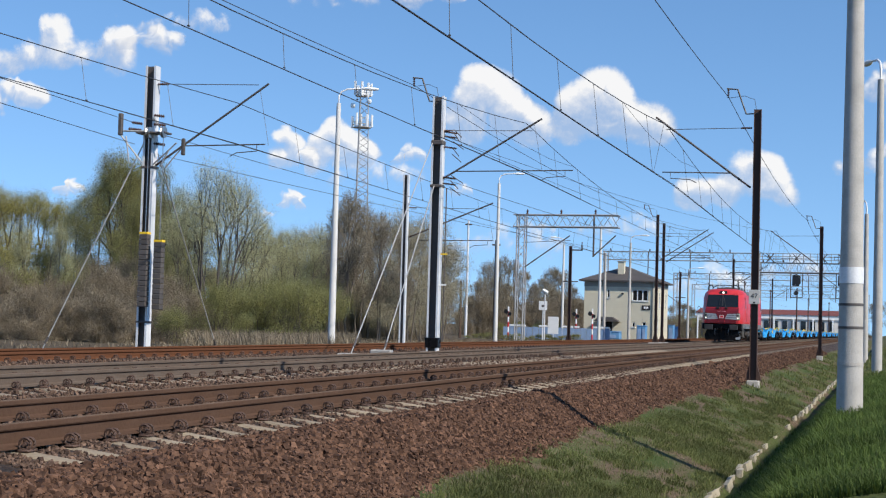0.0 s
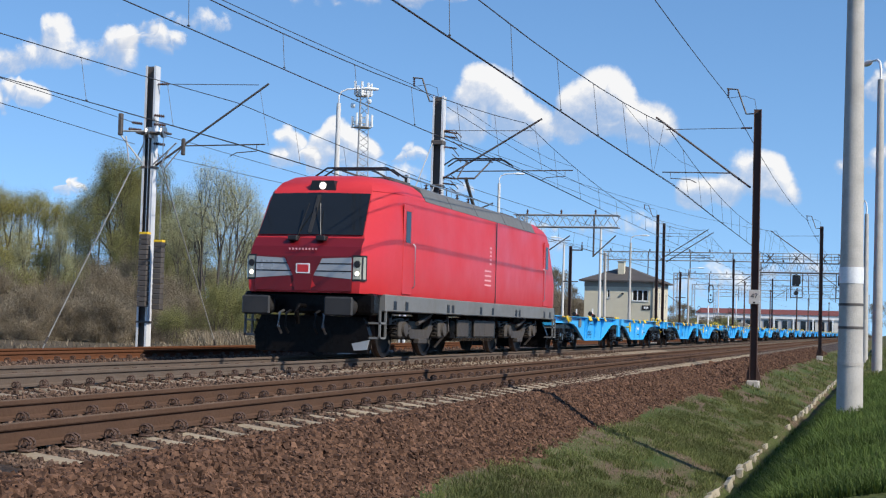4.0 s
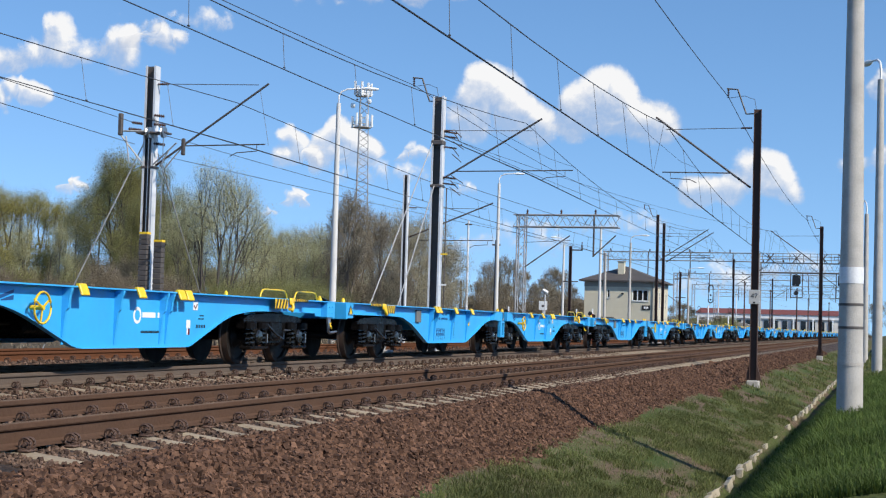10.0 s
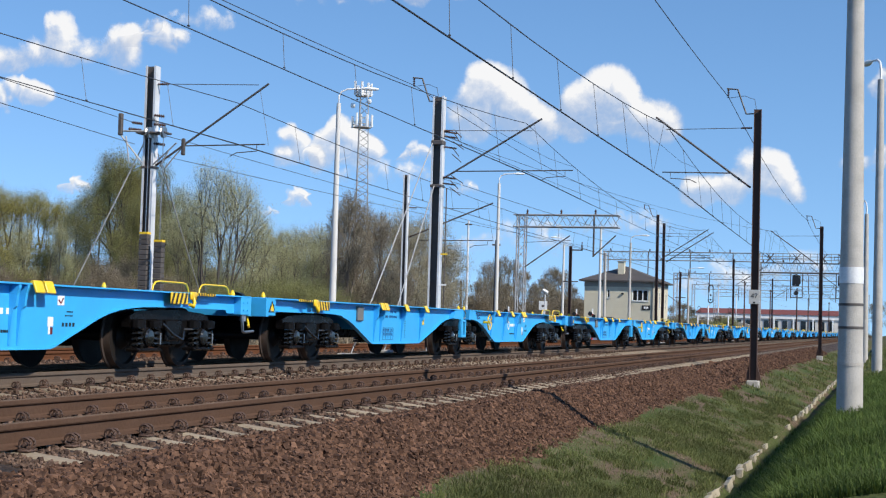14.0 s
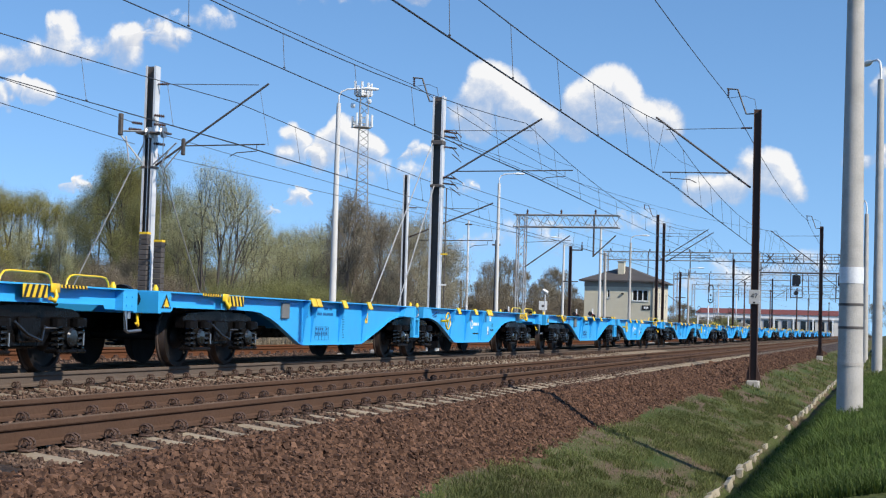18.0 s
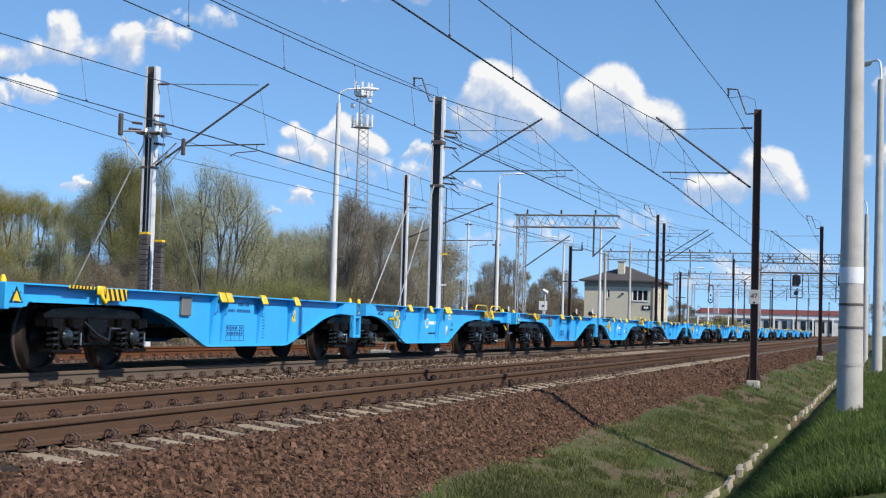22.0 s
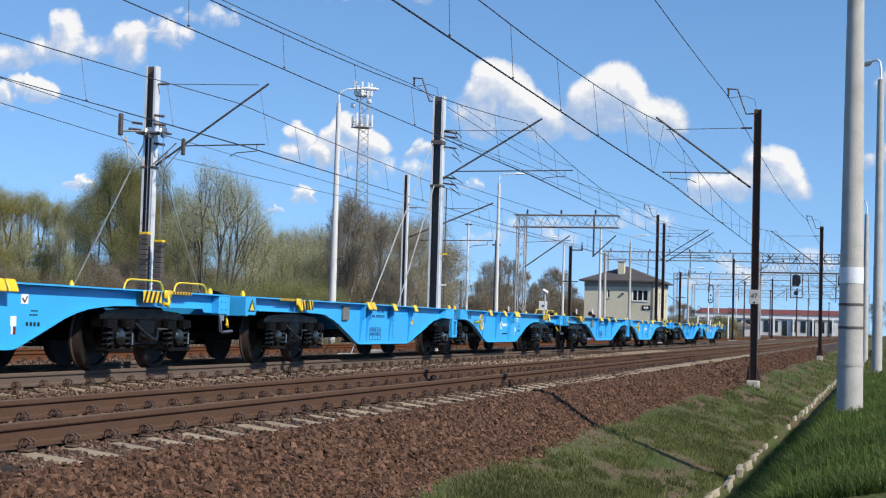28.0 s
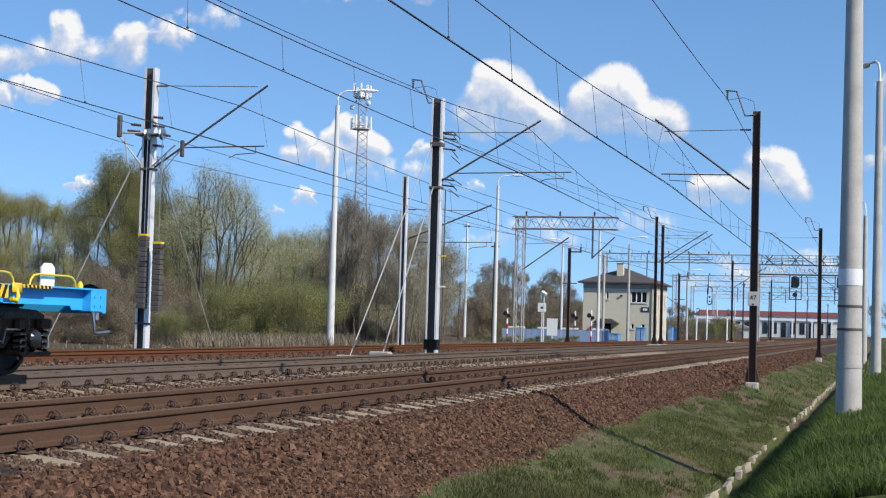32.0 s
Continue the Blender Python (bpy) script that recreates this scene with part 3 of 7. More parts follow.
def cantilever(mast, base_z, top_z, reach, side, y=0.0, drop=1.55, material=None, tie=-0.15, ext=0.3):
    """A sloping tube from low on the mast up to the messenger wire, its tie and the registration arm. side: +1 to +x."""
    m = material or DARK_STEEL
    foot, tip = Vector((side * 0.18, y, base_z)), Vector((side * (reach + 0.25), y, top_z + 0.12))
    way = (tip - foot).normalized()
    insulator("insulator", foot, foot + way * 0.45, mast)
    part("cantilever_tube", Shape().tube(foot + way * 0.4, tip, 0.032, n=8), m, mast)
    seat = foot + way * ((reach - abs(foot.x)) / abs(way.x))
    tie_z = seat.z - 0.05
    insulator("insulator", (side * 0.16, y, tie_z + 0.08 + tie), (side * 0.5, y, tie_z + 0.08 + tie), mast, 0.04)
    part("tie_rod", Shape().tube((side * 0.48, y, tie_z + 0.08 + tie), seat + Vector((-side * 0.05, 0, -0.02 + tie * 0.9)), 0.011, n=5), m, mast)
    rz = seat.z - drop
    on = foot + way * max(0.5, (rz - foot.z) / way.z)
    arm = Shape().tube((on.x, y, rz), (side * (reach + ext), y, rz + 0.03), 0.02, n=6)
    part("registration_tube", arm, m, mast)
    e = reach + ext - 0.25
    part("steady_arm", Shape().path([(side * e, y, rz), (side * e, y, rz - 0.16), (side * (e - 0.6), y, rz - 0.2), (side * (e - 0.8), y, rz - 0.3)], 0.014, 5), m, mast)
    part("hanger", Shape().tube(seat, (side * (reach + 0.3), y, rz), 0.006, n=4), m, mast)
    return seat


def feeder_bracket(mast, h, side):
    part("feeder_bracket", Shape().path([(0, 0, h - 0.12), (side * 0.35, 0, h - 0.14), (side * 0.62, 0, h + 0.62), (side * 0.95, 0, h + 0.65)], 0.028, 6), DARK_STEEL, mast)
    part("jumper", Shape().path([(side * 0.05, 0, h), (side * 0.1, 0, h + 0.3), (side * 0.4, 0, h + 0.42), (side * 0.88, 0, h + 0.36)], 0.008, 4), WIRE, mast)
    insulator("insulator", (side * 0.9, 0, h + 0.62), (side * 0.9, 0, h + 0.36), mast, 0.045)
    return h + 0.26


def steel_mast(x, y, z0, h, material, label, d=0.22, w=0.18, footing=0.38, group="catenary masts", show=0.04, flanges=False):
    t = thing("catenary_mast", pose(x, y, 0), label, "catenary mast", group)
    # flanged masts: the web takes dark steel, its shade put into the colour
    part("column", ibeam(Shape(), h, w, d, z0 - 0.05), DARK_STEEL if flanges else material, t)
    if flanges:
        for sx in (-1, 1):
            part("flange", Shape().box(sx * (d / 2 - 0.002), -w / 2 - 0.004, z0 - 0.05, sx * (d / 2 + 0.012), w / 2 + 0.004, h + 0.004).box(sx * (d / 2 - 0.05), -w / 2 - 0.016, z0 - 0.05, sx * (d / 2 + 0.012), -w / 2 - 0.005, h + 0.004), material, t, "bright galvanised flange beside the shade-dark web")
    s = Shape().box(-footing / 2, -footing / 2, z0 - 0.9, footing / 2, footing / 2, z0 + show, 0.03)
    part("footing", s, FOOTING, t, "pale concrete footing")
    if flanges and footing > 0.5:
        part("foot_clamp", Shape().box(-d / 2 - 0.05, -w / 2 - 0.06, z0 + show + 0.12, d / 2 + 0.05, w / 2 + 0.03, z0 + show + 0.45, 0.02), RUNNING_GEAR, t)
    for sx in () if flanges else (-1, 1):
        part("base_gusset", Shape().prism([(sx * d / 2, z0 + show), (sx * (d / 2 + 0.13), z0 + show), (sx * (d / 2 + 0.1), z0 + show + 0.12), (sx * d / 2, z0 + show + 0.5)], "y", -0.06, 0.06), material, t)
    return t


# white plate with stains, its base greyed for the shade on its face
PLATE_GREY = mat("weathered_shaded_plate", (0.50, 0.49, 0.46), 0.6, vary=0.1, bump=0.05, dirt=(0.3, 0.25, 0.2), dirt_amount=0.4)
# right-hand row, serving the near track
mast_c = steel_mast(-3.80, 47.0, -0.72, 7.55, MAST_BROWN, "dark brown steel catenary mast with a white kilometre plate")
cantilever(mast_c, 5.16, 7.22, 2.85, -1, tie=-0.2, ext=0.02)
feeder_bracket(mast_c, 7.55, -1)
plate = part("number_plate", Shape().box(-0.16, -0.135, 1.62, 0.16, -0.12, 2.05, 0.008), PLATE_GREY, mast_c, "white plate with a black number")
part("plate_hole", Shape().box(-0.03, -0.138, 1.64, 0.03, -0.134, 1.69), BLACK, plate)
digits = bpy.data.curves.new("digits", "FONT")
digits.body, digits.size, digits.align_x, digits.extrude = "47", 0.205, "CENTER", 0.002
digits.materials.append(BLACK)
dig = new("plate_number", digits)
dig.parent, dig.matrix_basis = plate, pose(0, -0.14, 1.80, 90, 0, 0)
mast_d = steel_mast(-3.83, 97.0, -0.62, 7.42, MAST_BROWN, "dark brown steel catenary mast on the grassy shoulder")
cantilever(mast_d, 5.0, 7.0, 2.85, -1)
feeder_bracket(mast_d, 7.42, -1)
for y in (150, 205, 260):
    m = steel_mast(-3.8, y, -0.5, 7.5, MAST_BROWN, "distant dark steel catenary mast")
    cantilever(m, 5.0, 7.0, 2.85, -1)
    feeder_bracket(m, 7.5, -1)

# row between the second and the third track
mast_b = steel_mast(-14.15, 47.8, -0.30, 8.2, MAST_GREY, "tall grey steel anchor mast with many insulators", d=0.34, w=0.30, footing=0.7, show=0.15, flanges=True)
cantilever(mast_b, 5.5, 7.32, 3.2, 1, tie=-0.24, ext=1.3)
feeder_bracket(mast_b, 8.2, -1)
for k, z in enumerate((7.0, 7.12, 6.72, 6.5, 6.3, 5.6, 5.42, 5.2)):
    part("anchor_link", Shape().tube((0.5, 0.1 - 0.05 * k, z), (0.62 + 0.08 * (k % 3), 0.3, z - 0.22), 0.016, n=5), DARK_STEEL, mast_b)
for z in (6.9, 7.05, 6.55, 5.35, 5.55):
    insulator("insulator", (0.18, 0, z), (0.55, 0.25, z - 0.03), mast_b, 0.04)
part("anchor_collar", Shape().box(-0.2, -0.2, 6.6, 0.2, 0.2, 6.75, 0.02), DARK_STEEL, mast_b)
part("anchor_collar", Shape().box(-0.2, -0.2, 5.2, 0.2, 0.2, 5.3, 0.02), DARK_STEEL, mast_b)
part("disconnector_rod", Shape().tube((0.32, 0, 0.2), (0.32, 0, 5.2), 0.02, n=6), DARK_STEEL, mast_b)
part("climbing_bracket", Shape().box(0.15, -0.03, 3.0, 0.4, 0.03, 3.05), YELLOW, mast_b, "small yellow bracket")
part("climbing_bracket", Shape().box(0.15, -0.03, 2.0, 0.4, 0.03, 2.05), WHITE, mast_b)
for y in (99.5, 102.5, 152, 206):
    m = steel_mast(-14.35, y, -0.25, 8.25 if y < 101 else 7.9, MAST_BROWN, "dark steel catenary mast on a pale footing between the tracks", d=0.18, w=0.17, footing=0.8, show=0.16)
    cantilever(m, 5.3, 7.2, 3.05, 1)
    if y < 101:
        feeder_bracket(m, 8.25, -1)

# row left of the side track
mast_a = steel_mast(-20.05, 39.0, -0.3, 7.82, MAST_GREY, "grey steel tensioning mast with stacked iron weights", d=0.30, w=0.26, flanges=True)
cantilever(mast_a, 5.0, 7.15, 3.3, 1, tie=0.18, ext=0.2)
for sx, z0, n in ((0.10, 1.0, 14), (0.55, 0.93, 13)):
    for k in range(n):
        part("weight", Shape().box(sx - 0.125, -0.42, z0 + k * 0.145, sx + 0.125, -0.2, z0 + k * 0.145 + 0.135, 0.012), WEIGHT, mast_a)
    part("weight_cap", Shape().box(sx - 0.125, -0.42, z0 + n * 0.145, sx + 0.125, -0.2, z0 + n * 0.145 + 0.06), YELLOW, mast_a, "yellow-painted top plate")
    part("weight_rod", Shape().tube((sx, -0.31, z0), (sx, -0.31, 5.9), 0.012, n=5), STEEL, mast_a)
    part("tension_wheel", Shape().lathe((sx, -0.31, 5.9), (1, 0, 0), [(-0.04, 0.16), (0, 0.12), (0.04, 0.16)], 16), STEEL, mast_a, "steel tensioning wheel")
part("band", Shape().box(-0.2, -0.16, 0.55, 0.2, 0.16, 0.6, 0.01), DARK_STEEL, mast_a)
part("band", Shape().box(-0.2, -0.16, 4.9, 0.2, 0.16, 4.97, 0.01), DARK_STEEL, mast_a)
part("anchor_plate", Shape().box(-0.3, -0.36, 5.87, 0.62, 0.08, 5.92, 0.01), DARK_STEEL, mast_a)
part("tension_block", Shape().box(-0.86, -0.36, 5.82, -0.74, -0.24, 6.45, 0.02), DARK_STEEL, mast_a, "dark tensioning block")
part("tension_block", Shape().box(1.12, -0.36, 5.25, 1.22, -0.26, 5.72, 0.02), WEIGHT, mast_a, "grey tensioning block")
for p, q, r in (((-0.8, -0.3, 5.85), (-0.14, -0.2, 5.05), 0.025), ((-0.62, -0.3, 5.8), (-0.5, -0.3, 5.05), 0.02), ((-0.7, -0.3, 5.95), (-0.1, -0.2, 5.95), 0.03), ((0.2, -0.2, 5.0), (0.95, -0.3, 5.6), 0.022),
                ((0.45, -0.25, 4.95), (0.72, -0.3, 5.4), 0.02), ((0.62, -0.28, 4.9), (1.15, -0.3, 5.5), 0.02), ((0.16, -0.2, 6.35), (0.4, -0.2, 6.05), 0.03)):
    part("tension_link", Shape().tube(p, q, r, n=6), ROD_GREY, mast_a)
for z, x0, x1 in ((6.02, -0.6, -0.2), (6.4, 0.18, 0.5), (6.15, 0.18, 0.55), (5.6, 0.2, 0.55), (6.2, -0.5, -0.18)):
    insulator("insulator", (x0, -0.2, z), (x1, -0.2, z - 0.04), mast_a, 0.05)
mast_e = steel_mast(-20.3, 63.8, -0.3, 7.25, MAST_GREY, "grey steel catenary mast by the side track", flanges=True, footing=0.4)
cantilever(mast_e, 4.5, 5.9, 3.7, 1)
for x, y in ((-22.62, 112), (-20.6, 160)):
    m = steel_mast(x, y, -0.3, 6.8, MAST_BROWN, "dark steel catenary mast by the side track")
    part("top_bracket", Shape().box(0.1, -0.05, 6.45, 0.9, 0.05, 6.55).box(0.8, -0.05, 6.45, 0.9, 0.05, 6.85).box(-0.5, -0.05, 4.1, 0.6, 0.05, 4.18), DARK_STEEL, m)
    insulator("insulator", (0.85, 0, 6.85), (0.85, 0, 7.1), m, 0.06)
    if y > 150:
        cantilever(m, 3.6, 6.2, 3.7, -1)


def guy(p, q, block=True):
    t = thing("guy_anchor", pose(*q), "pale steel guy rod with its concrete anchor block", "guy rod", "guy rods")
    d = Vector(p) - Vector(q)
    part("rod", Shape().tube((0, 0, 0), d, 0.018, n=6), ROD_GREY, t)
    part("clamp", Shape().tube(d * 0.03, d * 0.06, 0.035, n=8), DARK_STEEL, t)
    if block:
        part("anchor_block", Shape().box(-0.35, -0.2, -0.4, 0.25, 0.2, 0.02 if q[1] < 41 else 0.1, 0.03), FOOTING, t, "pale concrete block")


guy((-20.15, 39.0, 5.85), (-22.95, 38.5, -0.3), False)
guy((-19.95, 39.0, 5.7), (-20.6, 45.2, -0.3), False)
guy((-14.3, 47.6, 6.65), (-14.2, 40.0, -0.15))
guy((-14.2, 47.6, 5.25), (-14.05, 42.4, -0.15))


def overhead(cx, supports, contact, mess, sag_to, label, off=0.0, stitch=True):
    """Two contact wires, the sagging messenger and its droppers, for one track."""
    t = thing("overhead_line", pose(cx, 0, 0), label, "overhead line", "overhead lines")
    for k, dx in enumerate((-0.02, 0.03)):
        pts = []
        for i, y in enumerate(supports):
            st = 0.22 * (1 if i % 2 else -1)
            pts.append((off + dx + st, y, contact))
            if i < len(supports) - 1:
                y2 = supports[i + 1]
                for f in (0.25, 0.5, 0.75):
                    st2 = 0.22 * (1 if (i + 1) % 2 else -1)
                    pts.append((off + dx + st + (st2 - st) * f, y + (y2 - y) * f, contact - 0.02 * k - 0.03))
        part("contact_wire", Shape().path(pts, 0.0105, 5), WIRE, t)
    pts = []
    for i in range(len(supports) - 1):
        a, b = supports[i], supports[i + 1]
        for k in range(14):
            f = k / 14
            pts.append((0.0, a + (b - a) * f, sag_to + (mess - sag_to) * (2 * f - 1) ** 2))
    pts.append((0.0, supports[-1], mess))
    part("messenger_wire", Shape().path(pts, 0.0115, 5), WIRE, t)
    for i in range(len(supports) - 1):
        a, b = supports[i], supports[i + 1]
        if a > 160:
            continue
        n = int((b - a) / 4.0)
        for k in range(1, n):
            f = k / n
            z = sag_to + (mess - sag_to) * (2 * f - 1) ** 2
            st = 0.22 * (1 if i % 2 else -1) * (1 - 2 * f)
            d = Shape().tube((0.0, a + (b - a) * f, z), (off + st, a + (b - a) * f, contact), 0.006, n=4)
            d.box(-0.008, a + (b - a) * f - 0.025, z - 0.012, 0.008, a + (b - a) * f + 0.025, z + 0.012)
            d.box(off + st - 0.014, a + (b - a) * f - 0.03, contact - 0.015, off + st + 0.014, a + (b - a) * f + 0.03, contact + 0.012)
            part("dropper", d, WIRE, t)
        # stitch wire at the support
        if i and stitch:
            z8 = sag_to + (mess - sag_to) * (1 - 16 / (b - a)) ** 2
            part("stitch_wire", Shape().path([(0.0, a - 8, z8), (0.0, a - 3.5, mess - 0.75), (0.0, a + 3.5, mess - 0.75), (0.0, a + 8, z8)], 0.006, 4), WIRE, t)
    return t


overhead(TRACK[0], [-6, 47, 97, 150, 205, 260, 320, 400], 5.24, 7.1, 6.16, "overhead wires with droppers above the near main track", 0.02)
overhead(TRACK[1], [-6, 47.8, 99.5, 152, 206, 260, 320, 400], 5.60, 7.3, 6.2, "overhead wires with droppers above the middle main track")
overhead(TRACK[2], [-24, 37, 112, 160, 215, 270], 5.30, 6.45, 5.95, "overhead wires with droppers above the side track", stitch=False)


def cable(name, pts, label, r=0.008, sag=0.4):
    out = []
    for a, b in zip(pts, pts[1:]):
        a, b = Vector(a), Vector(b)
        for k in range(10):
            f = k / 10
            p = a.lerp(b, f)
            p.z -= sag * 4 * f * (1 - f)
            out.append(p)
    out.append(Vector(pts[-1]))
    return tagged(part(name, Shape().path(out, r, 5), WIRE), label, "cable", "feeder cables")


cable("feeder_cable", [(-4.67, -10, 8.0), (-4.70, 47, 7.95), (-4.73, 97, 7.8), (-4.7, 150, 7.85), (-4.7, 205, 7.85), (-4.7, 260, 7.85)], "single feeder cable strung along the mast tops", 0.0115, 0.43)
cable("feeder_cable", [(-15.1, -10, 8.6), (-15.05, 47.8, 8.6), (-15.25, 99.5, 8.65), (-15.3, 152, 8.4), (-15.3, 206, 8.4)], "single feeder cable above the gap between tracks", 0.0115, 0.5)
cable("anchor_cable", [(-12.8, 6.0, 4.6), (-20.5, 38.9, 6.2)], "anchored wire running to the tensioning mast", 0.009, 0.0)
cable("anchor_cable", [(-12.7, 6.0, 4.21), (-20.5, 38.9, 5.6)], "anchored wire below the tensioning wheels", 0.009, 0.0)
cable("anchor_cable", [(-19.8, 39, 5.9), (-17.0, 112, 5.6)], "anchored wire crossing over to the side track", 0.009, 0.2)
cable("anchor_cable", [(-19.8, 39, 5.3), (-17.4, 112, 6.2)], "lower anchored wire crossing over to the side track", 0.009, 0.2)
cable("anchor_cable", [(-13.95, 47.8, 6.95), (-11.3, 99.5, 7.2)], "anchored messenger leaving the grey mast", 0.009, 0.4)
cable("anchor_cable", [(-13.95, 47.8, 5.5), (-11.3, 99.5, 5.7)], "anchored contact wire leaving the grey mast", 0.009, 0.2)
cable("anchor_cable", [(-13.95, 47.8, 6.9), (-6.9, 97, 7.1)], "anchored wire crossing towards the near track", 0.008, 0.4)

# ---- lamp poles ----
PALE_CONCRETE = mat("pale_pole_concrete", (0.60, 0.585, 0.56), 0.8, vary=0.08, scale=1.6, fine=50, bump=0.15, dirt=(0.55, 0.53, 0.49), dirt_amount=0.4, dirt_scale=1.2)


def lamp_pole(x, y, z0, h, label, r0=0.17, r1=0.1, arm=(1, 0), bands=(), head=True, paint=None):
    t = thing("lamp_pole", pose(x, y, 0), label, "lamp pole", "lamp poles")
    part("pole", Shape().lathe((0, 0, z0 - 0.6), (0, 0, 1), [(0, r0), (h + 0.6, r1)], 24), paint or CONCRETE, t, "", 40)
    for z, hh, m, lab in bands:
        r = r0 + (r1 - r0) * (z - z0 + 0.6) / (h + 0.6)
        part("band", Shape().lathe((0, 0, z), (0, 0, 1), [(0, r + 0.006), (hh, r + 0.006)], 24), m, t, lab, 40)
    if head:
        ax, ay = arm
        top = z0 + h
        pts = [(0, 0, top - 0.1), (0, 0, top + 0.3), (ax * 0.1, ay * 0.1, top + 0.5), (ax * 0.35, ay * 0.35, top + 0.62), (ax * 1.0, ay * 1.0, top + 0.68)]
        part("arm", Shape().path(pts, 0.035, 8), MAST_GREY, t, "", 50)
        part("lamp_head", Shape().loft([[(ax * d + w * u * -ay + 0.0, ay * d + w * u * ax, top + 0.68 + v * hgt) for u, v in ((-1, 0), (-0.6, -1), (0.6, -1), (1, 0), (0.5, 1), (-0.5, 1))] for d, w, hgt in ((0.95, 0.05, 0.04), (1.15, 0.11, 0.07), (1.5, 0.12, 0.06), (1.68, 0.05, 0.03))]), WHITE, t, "pale lamp housing", 50)
    return t


lamp_pole(-0.44, 21.3, -0.28, 10.2, "thick round concrete lamp pole with dark steel bands", 0.182, 0.062, (0.3, 0.95),
          ((0.86, 0.035, DARK_STEEL, "dark clamping band"), (1.17, 0.035, DARK_STEEL, "dark clamping band"), (1.47, 0.22, MAST_GREY, "pale painted ring"), (0.36, 0.05, FOOTING, "grey stain ring")))
lamp_pole(-0.20, 44.2, -0.15, 8.1, "round concrete lamp pole on the grassy bank", 0.15, 0.09, (-0.3, 0.95))
lamp_pole(-0.86, 72.0, -0.3, 6.6, "round concrete lamp pole further along the bank", 0.15, 0.09, (-0.3, 0.95))
lamp_pole(-22.0, 59.5, -0.3, 10.1, "slender white concrete lamp pole before the thicket", 0.16, 0.09, (0.9, 0.43), paint=PALE_CONCRETE)
lamp_pole(-24.6, 97.5, -0.3, 10.4, "white concrete lamp pole beyond the side track", 0.15, 0.09, (0.95, 0.3), paint=PALE_CONCRETE)
lamp_pole(-28.92, 140.0, -0.2, 8.6, "concrete lamp pole near the signal box", 0.13, 0.09, (-0.7, -0.3), paint=PALE_CONCRETE)
lamp_pole(-23.27, 128.0, -0.2, 9.6, "tall concrete pole before the signal box", 0.15, 0.09, head=False, paint=PALE_CONCRETE)
lamp_pole(-24.98, 140.0, -0.2, 7.9, "grey concrete pole before the signal box", 0.15, 0.1, head=False)
lamp_pole(-21.85, 135.0, -0.2, 8.6, "concrete lamp pole beside the signal box", 0.15, 0.09, (0.95, 0.3))
lamp_pole(-20.36, 165.0, -0.2, 7.0, "distant concrete lamp pole", 0.15, 0.09, (0.95, 0.3))

# ---- container wagons ----
SPEED, WAGON_LEN, WAGONS = 20.45, 25.95, 21
COUPLE_Y, COUPLE_T, COUPLE_N = 21.83, 9.0, 3     # the third coupling behind the locomotive is here then
TRAIN_X = TRACK[1]


def wheelset(parent, at, r, half=0.75):
    s = Shape()
    for sx in (-1, 1):
        x = sx * half
        s.lathe((x, 0, 0), (sx, 0, 0), [(-0.10, r * 0.2), (-0.075, r * 0.24), (-0.07, r + 0.03), (-0.045, r + 0.03), (-0.035, r), (0.065, r - 0.008), (0.07, r * 0.86), (0.03, r * 0.82), (0.02, r * 0.4), (0.08, r * 0.3), (0.10, r * 0.2)], 28)
    s.tube((-1.05, 0, 0), (1.05, 0, 0), 0.07, n=10)
    me = s.mesh("wheelset", 40)
    me.materials.append(WHEEL_DARK)
    me.materials.append(TREAD)
    for p in me.polygons:
        if p.center.yz.length > r * 0.975:
            p.material_index = 1
    return part("wheelset", me, None, parent, "dark wheels with bright worn rims", at=at)


def coil(s, x, y, z0, z1, r=0.075, turns=4):
    n = turns * 7
    s.path([(x + r * math.cos(k * 2 * math.pi / 7), y + r * math.sin(k * 2 * math.pi / 7), z0 + (z1 - z0) * k / n) for k in range(n + 1)], 0.02, 5)
    return s


